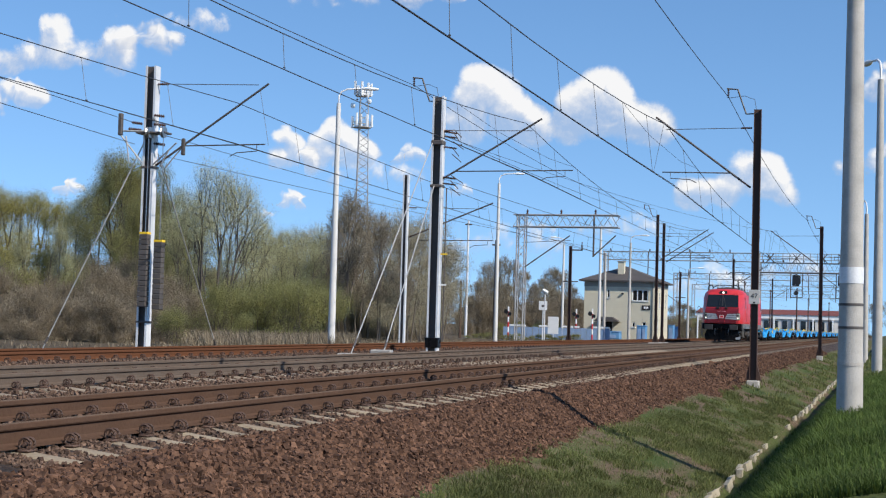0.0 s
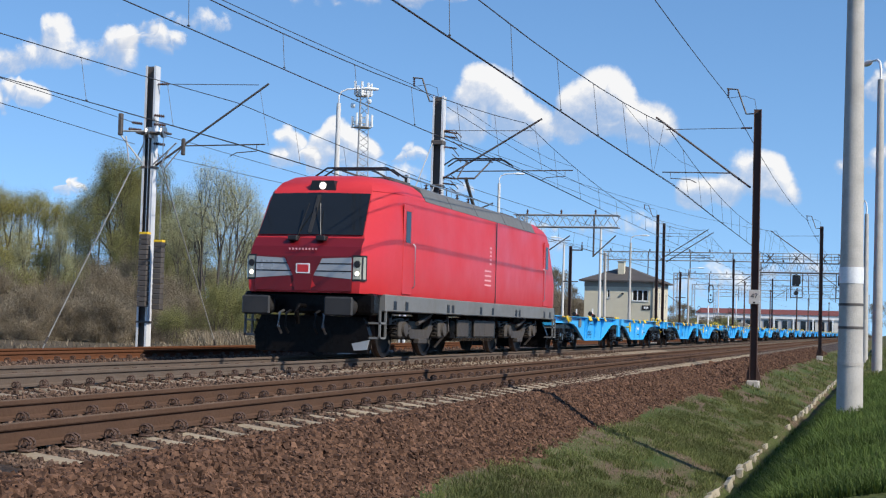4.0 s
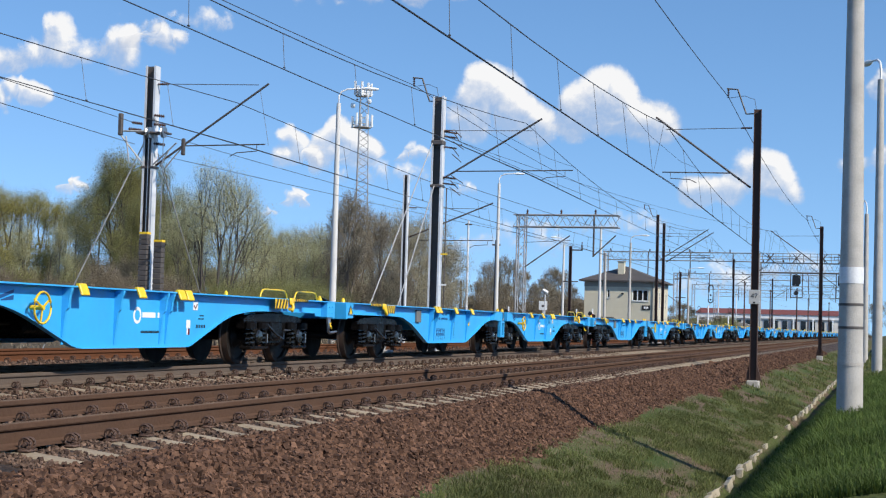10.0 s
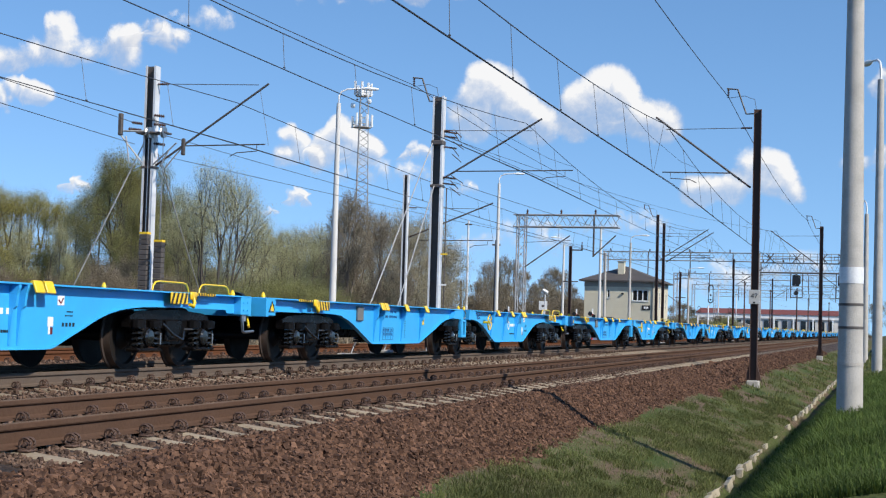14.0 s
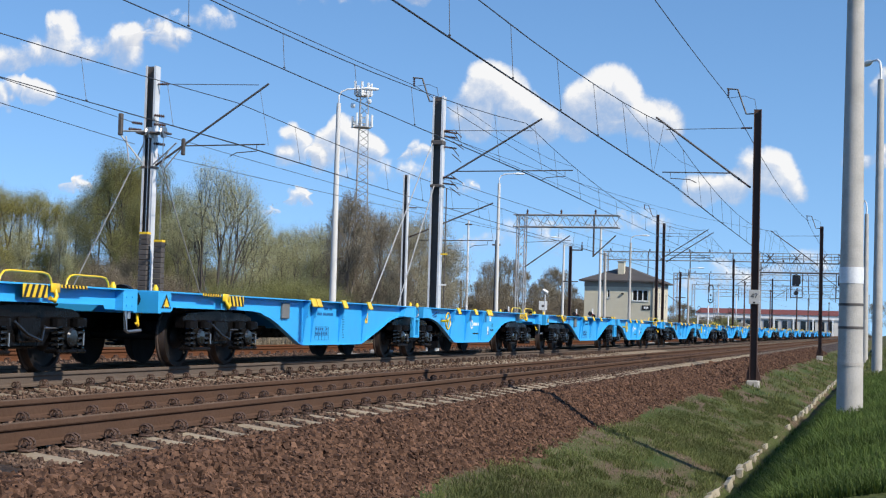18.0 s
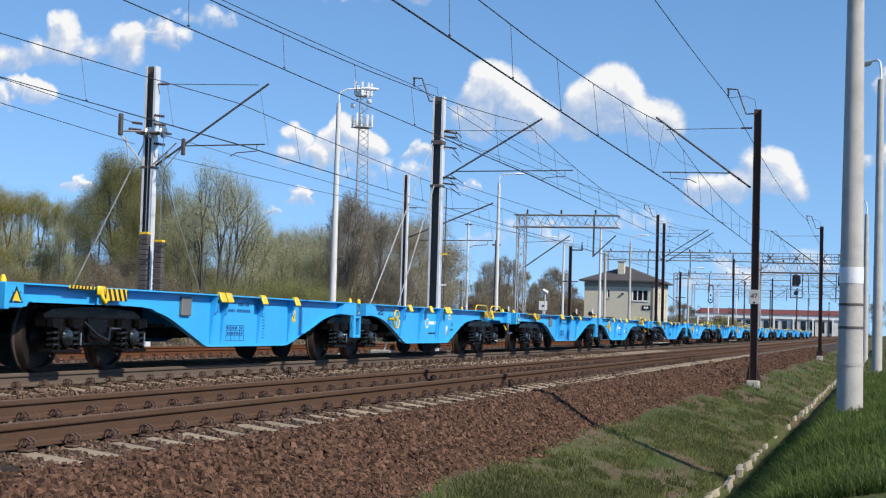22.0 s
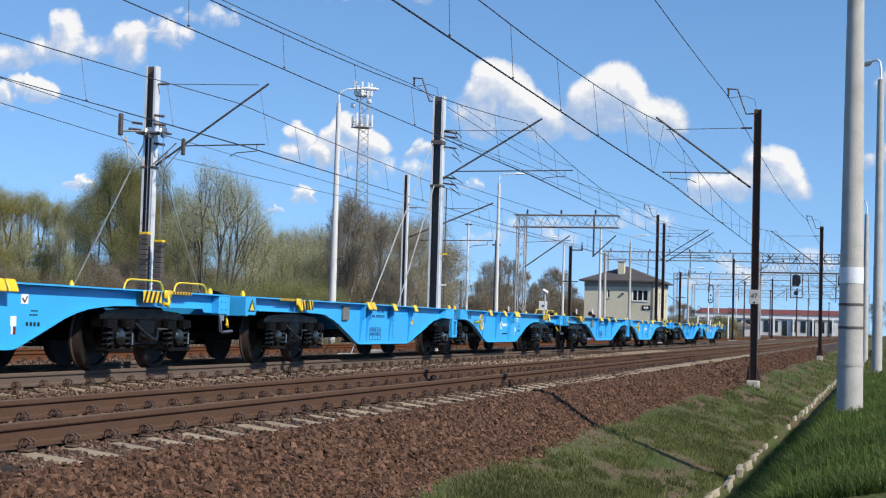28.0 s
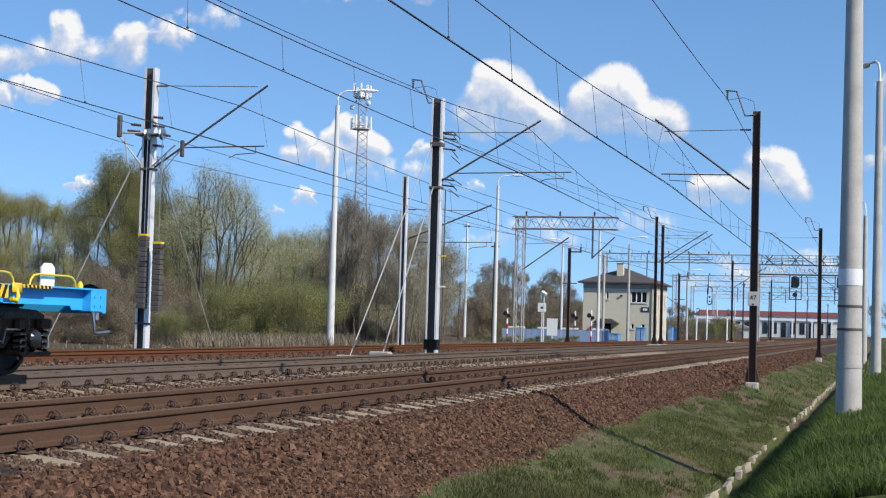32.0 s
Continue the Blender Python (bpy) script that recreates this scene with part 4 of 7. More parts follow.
def wagon_bogie(wagon, y):
    b = Shape()
    b.box(-0.95, -0.2, 0.42, 0.95, 0.2, 0.72, 0.04)
    b.box(-0.7, -1.25, 0.5, -0.6, 1.25, 0.62).box(0.6, -1.25, 0.5, 0.7, 1.25, 0.62)
    b.lathe((0, 0, 0.7), (0, 0, 1), [(0, 0.3), (0.12, 0.26)], 16)
    bogie = part("bogie", b, RUNNING_GEAR, wagon, "black two-axle bogie", at=pose(0, y, 0))
    sets = []
    for k in (-1, 1):
        sets.append(wheelset(bogie, pose(0, k * 0.9, 0.46), 0.46))
    for sx in (-1, 1):
        f = Shape()
        o = [(-1.28, 0.60), (-1.28, 0.76), (-1.1, 0.82), (-0.35, 0.86), (0.35, 0.86), (1.1, 0.82), (1.28, 0.76), (1.28, 0.60), (0.62, 0.58), (0.4, 0.36), (-0.4, 0.36), (-0.62, 0.58)]
        f.prism(o, "x", sx * 0.95, sx * 1.08)
        f.box(sx * 1.08, -0.25, 0.4, sx * 1.14, 0.25, 0.72, 0.02)
        f.tube((sx * 1.0, -0.3, 0.5), (sx * 1.0, 0.3, 0.5), 0.05, n=8)
        part("side_frame", f, RUNNING_GEAR, bogie)
        for k in (-1, 1):
            ax = Shape().box(sx * 0.98, k * 0.9 - 0.12, 0.3, sx * 1.17, k * 0.9 + 0.12, 0.6, 0.04)
            ax.box(sx * 1.0, k * 0.9 - 0.36, 0.26, sx * 1.22, k * 0.9 + 0.36, 0.31, 0.02)
            for d in (-0.25, 0.25):
                ax.lathe((sx * 1.13, k * 0.9 + d, 0.60), (0, 0, 1), [(0, 0.12), (0.10, 0.12), (0.12, 0.08)], 12)
            box = part("axle_box", ax, RUNNING_GEAR, bogie)
            cap = Shape().lathe((sx * 1.17, k * 0.9, 0.46), (sx, 0, 0), [(0, 0.125), (0.03, 0.125), (0.055, 0.10), (0.06, 0.04)], 16)
            for a in range(4):
                cap.tube((sx * 1.2, k * 0.9 + 0.095 * math.cos(a * 1.571 + 0.785), 0.46 + 0.095 * math.sin(a * 1.571 + 0.785)), (sx * 1.225, k * 0.9 + 0.095 * math.cos(a * 1.571 + 0.785), 0.46 + 0.095 * math.sin(a * 1.571 + 0.785)), 0.017, n=6)
            part("bearing_cap", cap, SPRING, box, "glossy black bearing cap", 40)
            for d in (-0.25, 0.25):
                part("spring", coil(Shape(), sx * 1.13, k * 0.9 + d, 0.31, 0.61, 0.088), SPRING, bogie, "glossy black coil spring")
        br = Shape().path([(sx * 1.12, -0.35, 0.66), (sx * 1.22, -0.2, 0.5), (sx * 1.2, 0.15, 0.42), (sx * 1.12, 0.35, 0.6)], 0.022, 6)
        part("brake_hose", br, SPRING, bogie, "dark brake hose loop", 60)
    for p, q in (((1.16, 0.3, 0.58), (1.16, 0.62, 0.58)), ((1.23, -0.62, 0.36), (1.23, -0.62, 0.52)), ((1.23, 1.14, 0.36), (1.23, 1.14, 0.52))):
        part("brake_rod", Shape().tube(p, q, 0.013, n=6), STEEL, bogie)
    part("brake_rod", Shape().tube((0.9, -0.5, 0.34), (0.9, 0.5, 0.34), 0.03, n=6), RUNNING_GEAR, bogie)
    return sets


def sill_outline(sh):
    """Side view of one half unit, from the end (0) to the joint."""
    low = [(0.35, 0.84), (1.0, 0.84), (1.05, 0.90), (3.5, 0.90), (3.9, 0.893), (4.25, 0.872), (4.55 + sh, 0.838), (4.85 + sh, 0.785), (5.15 + sh, 0.705), (6.22 + sh, 0.345), (6.32 + sh, 0.325), (6.45 + sh, 0.32),
           (9.45 + sh, 0.32), (9.6 + sh, 0.33), (9.75 + sh, 0.36), (10.7, 0.66), (10.95, 0.735), (11.2, 0.80), (11.5, 0.855), (11.8, 0.885), (12.1, 0.893), (12.62, 0.893)]
    return low + [(12.62, 1.105), (0.35, 1.105)]


def bars(s, x, y0, y1, z, n, h=0.03, gap=0.6, seed=1, sx=1):
    """A row of small upright blocks that stand for lettering."""
    rng = random.Random(seed)
    w = (y1 - y0) / n
    for k in range(n):
        if rng.random() < 0.06:
            continue
        s.box(x, y0 + w * k, z, x + sx * 0.004, y0 + w * (k + gap), z + h)
    return s


def build_wagon():
    w = thing("container_wagon", pose(0, 0, 0), "bright blue articulated container wagon with yellow fittings, running empty", "railway wagon", "train of container wagons")
    sets = []
    for y in (2.82, WAGON_LEN / 2, WAGON_LEN - 2.82):
        sets += wagon_bogie(w, y)
    for unit in (0, 1):
        sh = 0.06 if unit else -0.2

        def Y(d):
            return d if unit == 0 else WAGON_LEN - d
        for sx in (1, -1):
            s = Shape()
            s.prism([(Y(y), z) for y, z in sill_outline(sh)], "x", sx * 1.135, sx * 1.15)
            s.box(sx * 1.0, Y(0.35), 1.105, sx * 1.285, Y(12.62), 1.125)
            low = sill_outline(sh)[:-2]
            for (a, za), (b, zb) in zip(low[2:], low[3:]):
                s.bar((sx * 1.15, Y(a), za), (sx * 1.15, Y(b), zb), 0.09, 0.014)
            sill = part("side_sill", s, WAGON_BLUE, w, "blue fish-bellied steel side sill")
            for d in ((7.08, 7.27, 8.62, 10.0) if unit else (6.30, 6.70, 8.16, 9.5)):
                r = Shape().prism([(sx * 1.15, 0.37), (sx * 1.165, 0.37), (sx * 1.21, 0.80), (sx * 1.245, 0.84), (sx * 1.262, 1.0), (sx * 1.285, 1.06), (sx * 1.285, 1.10), (sx * 1.15, 1.10)], "y", Y(d) - 0.025, Y(d) + 0.025)
                part("rib", r, WAGON_BLUE, sill)
            for d in ((6.66, 6.91, 8.18, 9.77) if unit else (6.38, 6.64, 8.03, 9.50)):
                turn = Matrix.Translation((sx * 1.29, Y(d), 1.135)) @ pose(0, 0, 0, 0, sx * -22, 0)
                f = Shape().box(-0.012, -0.10, -0.14, 0.02, 0.10, 0.0, 0.008, turn)
                f.tube((sx * 1.28, Y(d) - 0.10, 1.135), (sx * 1.28, Y(d) + 0.10, 1.135), 0.025, n=8)
                part("container_flap", f, YELLOW, sill, "yellow folding container flap")
            # striped end board, lashing hook and the striped edge beside it
            p = part("stripe_board", Shape().box(sx * 1.287, Y(2.72), 0.95, sx * 1.299, Y(3.28), 1.115, 0.004), YELLOW, sill, "yellow and black striped board")
            st = Shape()
            for k in range(4):
                y = 2.74 + k * 0.135
                st.prism([(Y(y + 0.075), 0.952), (Y(y + 0.135), 0.952), (Y(y + 0.06), 1.113), (Y(y), 1.113)], "x", sx * 1.2995, sx * 1.302)
            part("stripes", st, BLACK, p)
            ed = part("edge_strip", Shape().box(sx * 1.287, Y(1.75), 1.085, sx * 1.297, Y(2.4), 1.128, 0.003), YELLOW, sill, "striped edge strip")
            st = Shape()
            for k in range(7):
                y = 1.77 + k * 0.09
                st.prism([(Y(y), 1.086), (Y(y + 0.045), 1.086), (Y(y + 0.06), 1.127), (Y(y + 0.015), 1.127)], "x", sx * 1.2975, sx * 1.299)
            part("stripes", st, BLACK, ed)
            part("lashing_hook", Shape().box(sx * 1.288, Y(2.45), 1.02, sx * 1.32, Y(2.66), 1.14, 0.012).path([(sx * 1.3, Y(2.56), 1.06), (sx * 1.33, Y(2.56), 0.98), (sx * 1.33, Y(2.6), 0.92), (sx * 1.31, Y(2.68), 0.95)], 0.03, 8), YELLOW, sill, "yellow lashing hook", 60)
            if unit == 0:
                tri = part("end_sign", Shape().prism([(Y(0.40), 0.88), (Y(0.70), 0.88), (Y(0.55), 1.08)], "x", sx * 1.281, sx * 1.286), BLACK, sill, "black and yellow triangle sign")
                part("sign_face", Shape().prism([(Y(0.46), 0.90), (Y(0.64), 0.90), (Y(0.55), 1.03)], "x", sx * 1.286, sx * 1.288), YELLOW, tri)
            for d, q in (((0.80, 0.68), (5.0, 0.55), (12.72, 0.68)) if unit else ((0.46, 0.68), (12.72, 0.68))):
                part("container_spigot", Shape().lathe((sx * 1.15, Y(d), 1.12), (0, 0, 1), [(0, 0.06 * q), (0.07 * q, 0.06 * q), (0.09 * q, 0.045 * q), (0.13 * q, 0.03 * q), (0.14 * q, 0.01)], 10), YELLOW, w, "yellow container spigot", 50)
            # lettering and small plates
            if unit == 1:
                ring = Shape()
                ring.lathe((sx * 1.1505, Y(7.97), 0.77), (sx, 0, 0), [(0, 0.12), (0.003, 0.12)], 20)
                part("badge", ring, WHITE, sill, "white round badge")
                part("badge_centre", Shape().lathe((sx * 1.1540, Y(7.97), 0.77), (sx, 0, 0), [(0, 0.075), (0.001, 0.075)], 16), WAGON_BLUE, sill)
                part("white_lettering", bars(Shape(), sx * 1.1505, Y(7.82), Y(7.28), 0.74, 8, 0.075, 0.95, 3, sx), WHITE, sill, "white lettering bar")
                part("dark_lettering", bars(Shape(), sx * 1.1505, Y(7.85), Y(7.2), 0.52, 16, 0.035, 0.7, 4, sx), BLACK, sill)
                pl = part("small_plate", Shape().box(sx * 1.1505, Y(6.18), 0.87, sx * 1.156, Y(6.02), 0.99), WHITE, sill)
                part("plate_mark", Shape().prism([(Y(6.17), 0.93), (Y(6.10), 0.88), (Y(6.03), 0.96), (Y(6.06), 0.97), (Y(6.1), 0.91), (Y(6.15), 0.95)], "x", sx * 1.1562, sx * 1.157), LOCO_DEEP, pl)
                part("dark_lettering", bars(bars(bars(Shape(), sx * 1.1505, Y(5.98), Y(5.78), 0.78, 5, 0.02, 0.6, 31, sx), sx * 1.1505, Y(5.98), Y(5.78), 0.73, 5, 0.02, 0.6, 32, sx), sx * 1.1505, Y(6.05), Y(5.7), 0.60, 4, 0.05, 0.55, 33, sx), BLACK, sill)
                pl = part("small_plate", Shape().box(sx * 1.1505, Y(6.40), 0.60, sx * 1.156, Y(6.27), 0.72).box(sx * 1.1505, Y(6.38), 0.50, sx * 1.156, Y(6.34), 0.60), WHITE, sill)
                part("plate_mark", Shape().box(sx * 1.1505, Y(6.33), 0.50, sx * 1.156, Y(6.28), 0.59), LOCO_DEEP, pl)
                part("dark_mark", Shape().prism([(Y(11.5), 0.91), (Y(11.15), 1.0), (Y(11.15), 1.04), (Y(11.5), 0.955)], "x", sx * 1.1505, sx * 1.154).prism([(Y(11.42), 0.90), (Y(11.15), 0.915), (Y(11.15), 0.975), (Y(11.42), 0.915)], "x", sx * 1.1505, sx * 1.154).box(sx * 1.1505, Y(11.66), 0.93, sx * 1.154, Y(11.6), 0.97), DARK_BLUE, sill, "dark blue slanted mark")
            else:
                part("document_holder", Shape().box(sx * 1.1505, Y(5.2), 0.78, sx * 1.20, Y(5.52), 1.06, 0.01), LOCO_GREY, sill, "grey document holder")
                part("dark_lettering", bars(bars(Shape(), sx * 1.1505, Y(6.86), Y(7.85), 0.86, 16, 0.05, 0.6, 5, sx), sx * 1.1505, Y(7.35), Y(7.8), 0.96, 8, 0.05, 0.6, 6, sx), DARK_BLUE, sill)
                tb = Shape()
                for y in (6.9, 7.08, 7.25, 7.42, 7.593):
                    tb.box(sx * 1.1505, Y(y), 0.40, sx * 1.154, Y(y + 0.008), 0.65)
                for z in (0.40, 0.48, 0.565, 0.645):
                    tb.box(sx * 1.1505, Y(6.9), z, sx * 1.154, Y(7.6), z + 0.007)
                bars(bars(tb, sx * 1.1505, Y(6.93), Y(7.58), 0.50, 7, 0.045, 0.6, 8, sx), sx * 1.1505, Y(6.93), Y(7.58), 0.585, 6, 0.045, 0.6, 9, sx)
                part("data_table", tb, DARK_BLUE, sill)
                col = Shape()
                for k in range(9):
                    bars(col, sx * 1.1505, Y(8.36), Y(8.48), 0.44 + k * 0.05, 3, 0.016, 0.5, 20 + k, sx)
                part("dark_lettering", col, DARK_BLUE, sill)
                sg = part("warning_sign", Shape().box(sx * 1.1505, Y(9.70), 0.73, sx * 1.156, Y(9.84), 0.94, 0.002), YELLOW, sill, "yellow warning plate")
                part("warning_mark", Shape().prism([(Y(9.745), 0.79), (Y(9.795), 0.79), (Y(9.77), 0.86)], "x", sx * 1.1562, sx * 1.158), BLACK, sg)
        for d in (1.3, 3.4, 5.9, 7.8, 9.4, 11.6):
            part("cross_member", Shape().box(-1.132, Y(d) - 0.08, 0.92 if d < 5 or d > 10 else 0.6, 1.132, Y(d) + 0.08, 1.10, 0.02), WAGON_BLUE, w)
        # added plate: blocks sun through the open deck to deepen the shadow below
        part("floor_plate", Shape().box(-1.12, Y(0.6), 1.03, 1.12, Y(12.4), 1.05), WAGON_BLUE, w)
        # beam deepened and blackened, with rigging, to stand in for underframe shade
        part("centre_spine", Shape().box(-0.16, Y(0.5), 0.86, 0.16, Y(12.5), 1.02, 0.02).box(-0.22, Y(4.6), 0.42, 0.22, Y(10.6), 0.9, 0.03), RUNNING_GEAR, w, "centre beam, deep and black in place of underframe shade")
        part("brake_rigging", Shape().tube((-0.75, Y(3.2), 0.55), (-0.75, Y(11.4), 0.55), 0.035, n=6).tube((0.6, Y(3.2), 0.62), (0.6, Y(11.4), 0.62), 0.025, n=6).box(-0.95, Y(5.2), 0.5, -0.35, Y(6.0), 0.85, 0.04).box(0.35, Y(9.6), 0.5, 0.8, Y(10.3), 0.82, 0.04), RUNNING_GEAR, w)
        hs = Shape().box(-1.28, Y(0.32), 0.80, 1.28, Y(0.42), 1.125, 0.01).box(-1.28, Y(0.4), 0.82, -1.14, Y(0.72), 1.12, 0.01).box(1.14, Y(0.4), 0.82, 1.28, Y(0.72), 1.12, 0.01)
        for k in range(4):
            hs.lathe((1.28, Y(0.48 + 0.16 * (k // 2)), 0.9 + 0.12 * (k % 2)), (1, 0, 0), [(0, 0.018), (0.012, 0.018)], 6)
        head = part("headstock", hs, WAGON_BLUE, w, "blue end beam")
        sgn = -1 if unit == 0 else 1
        for sx in (1, -1):
            part("buffer", Shape().lathe((sx * 0.875, Y(0.34), 1.0), (0, sgn, 0), [(0, 0.12), (0.16, 0.11), (0.17, 0.07), (0.28, 0.07), (0.285, 0.2), (0.33, 0.2)], 16), RUNNING_GEAR, head, "black side buffer", 50)
        part("coupling_hook", Shape().path([(0, Y(0.4), 0.98), (0, Y(0.1), 0.98), (0, Y(0.02), 0.86), (0, Y(0.1), 0.72)], 0.035, 6), RUNNING_GEAR, head)
        if unit == 1:
            part("uncoupling_lever", Shape().path([(1.25, Y(0.62), 0.84), (1.27, Y(0.62), 0.56), (1.27, Y(0.55), 0.54), (1.27, Y(0.2), 0.56)], 0.025, 6).tube((1.22, Y(0.48), 0.72), (1.22, Y(0.48), 0.95), 0.04, n=8), STEEL, head, "bare steel uncoupling lever", 60)
            for a, b in ((0.82, 1.95), (2.3, 3.5)):
                part("handrail", Shape().path([(1.1, Y(a), 1.12), (1.1, Y(a + 0.03), 1.2), (1.1, Y(a + 0.1), 1.255), (1.1, Y(a + 0.22), 1.27), (1.1, Y(b - 0.22), 1.27), (1.1, Y(b - 0.1), 1.255), (1.1, Y(b - 0.03), 1.2), (1.1, Y(b), 1.12)], 0.015, 6), YELLOW, w, "low yellow handrail hoop", 60)
            for sx in (1, -1):
                hw = Shape()
                cx, cy, cz, r = sx * 1.32, Y(10.76), 0.83, 0.195
                hw.path([(cx, cy + r * math.cos(k * math.pi / 8), cz + r * math.sin(k * math.pi / 8)) for k in range(16)], 0.016, 6, True)
                for k in range(3):
                    a = k * 2.094 + 0.5
                    hw.tube((cx, cy, cz), (cx - sx * 0.02, cy + r * math.cos(a), cz + r * math.sin(a)), 0.014, n=5)
                hw.tube((sx * 1.14, cy, cz), (cx + sx * 0.02, cy, cz), 0.03, n=8)
                part("handbrake_wheel", hw, YELLOW, w, "yellow spoked handbrake wheel", 60)
            part("air_tank", Shape().lathe((-0.4, Y(9.3), 0.62), (0, 1 if unit == 0 else -1, 0), [(0, 0.05), (0.05, 0.14), (1.2, 0.14), (1.25, 0.05)], 14), RUNNING_GEAR, w, "black air tank", 50)
        else:
            part("brake_pipe", Shape().path([(0.9, Y(0.4), 0.8), (1.0, Y(0.25), 0.62), (1.05, Y(0.1), 0.66)], 0.02, 6), YELLOW, head, "yellow brake pipe end")
    # steps and links at the middle joint
    c = WAGON_LEN / 2
    for sx in (1, -1):
        st = Shape().box(sx * 1.19, c - 0.37, 0.44, sx * 1.29, c - 0.26, 1.12, 0.012)
        for z0, z1 in ((0.44, 0.50), (0.82, 0.87)):
            st.box(sx * 1.2, c - 0.26, z0, sx * 1.29, c + 0.03, z1, 0.01)
        st.box(sx * 1.2, c - 0.03, 0.44, sx * 1.288, c + 0.03, 0.87, 0.01)
        st.box(sx * 1.05, c - 0.26, 0.44, sx * 1.2, c, 0.46)
        part("step_grip", Shape().path([(sx * 1.25, c - 0.25, 1.1), (sx * 1.27, c - 0.08, 1.1), (sx * 1.27, c - 0.03, 1.06), (sx * 1.27, c - 0.03, 0.95), (sx * 1.25, c - 0.07, 0.9), (sx * 1.24, c - 0.24, 0.9)], 0.014, 6), STEEL, w, "bare steel grip", 60)
        part("pull_rod", Shape().tube((sx * 1.26, c - 0.55, 0.95), (sx * 1.26, c - 0.39, 0.66), 0.014, n=6), WAGON_BLUE, w)
        part("brake_cylinder", Shape().tube((sx * 1.1, c - 0.62, 0.5), (sx * 1.1, c - 0.42, 0.5), 0.035, n=10), WHITE, w, "small white brake cylinder", 40)
        part("step_frame", st, WAGON_BLUE, w, "blue hanging step frame")
        for k in (-1, 1):
            part("joint_bracket", Shape().prism([(c + k * 0.35, 0.88), (c + k * 1.1, 0.9), (c + k * 0.95, 1.08), (c + k * 0.75, 1.128), (c + k * 0.35, 1.128)], "x", sx * 1.0, sx * 1.275), WAGON_BLUE, w)
    part("joint_beam", Shape().box(-1.0, c - 0.9, 0.84, 1.0, c + 0.9, 0.98, 0.03), RUNNING_GEAR, w)
    return w, sets


DARK_BLUE = mat("dark_blue_print", (0.012, 0.07, 0.22), 0.5, vary=0.1, bump=0.0)
first_wagon, _ = build_wagon()
wagons = [first_wagon] + [copy_thing(first_wagon, pose(0, 0, 0)) for _ in range(WAGONS - 1)]
# the last wagon carries two white tail plates
for x, y in ((1.05, WAGON_LEN - 1.45), (1.05, WAGON_LEN - 6.9)):
    tp = Shape().prism([(y - 0.16, 1.12), (y + 0.16, 1.12), (y + 0.16, 1.36), (y + 0.08, 1.42), (y - 0.08, 1.42), (y - 0.16, 1.36)], "x", x - 0.01, x + 0.01)
    part("tail_plate", tp, WHITE, wagons[-1], "white tail plate with a cut-out grip")

# ---- locomotive ----
LENS = glow("head_lamp_glow", (1.0, 0.93, 0.78), 1.0)
LAMP_GLASS = mat("headlamp_cover", (0.34, 0.34, 0.28), 0.15, vary=0.15, bump=0.02)
LOCO_BOGIE = mat("dusty_bogie_grey", (0.062, 0.052, 0.044), 0.65, vary=0.25, scale=5, bump=0.15, dirt=(0.03, 0.024, 0.02), dirt_amount=0.6)
BUFFER_GREY = mat("buffer_grey", (0.028, 0.026, 0.025), 0.55, vary=0.2, bump=0.08)
PALE_RED = mat("faded_white_print", (0.75, 0.38, 0.38), 0.5, vary=0.1, bump=0.0)
SILVER = mat("silver_trim", (0.38, 0.39, 0.40), 0.35, metal=0.3, vary=0.08, bump=0.02)


def plan(yf, w, c1=0.35, c2=0.95):
    """Plan outline of the body at one height, both ends alike."""
    q = [(w - c1, -yf), (w - 0.08, -yf + c2 * 0.62), (w, -yf + c2 * 1.2)]
    right = [(0.0, -yf - 0.06)] + q + [(x, -y) for x, y in reversed(q)]
    left = [(-x, y) for x, y in reversed(right[1:])]
    return right + [(0.0, yf + 0.06)] + left


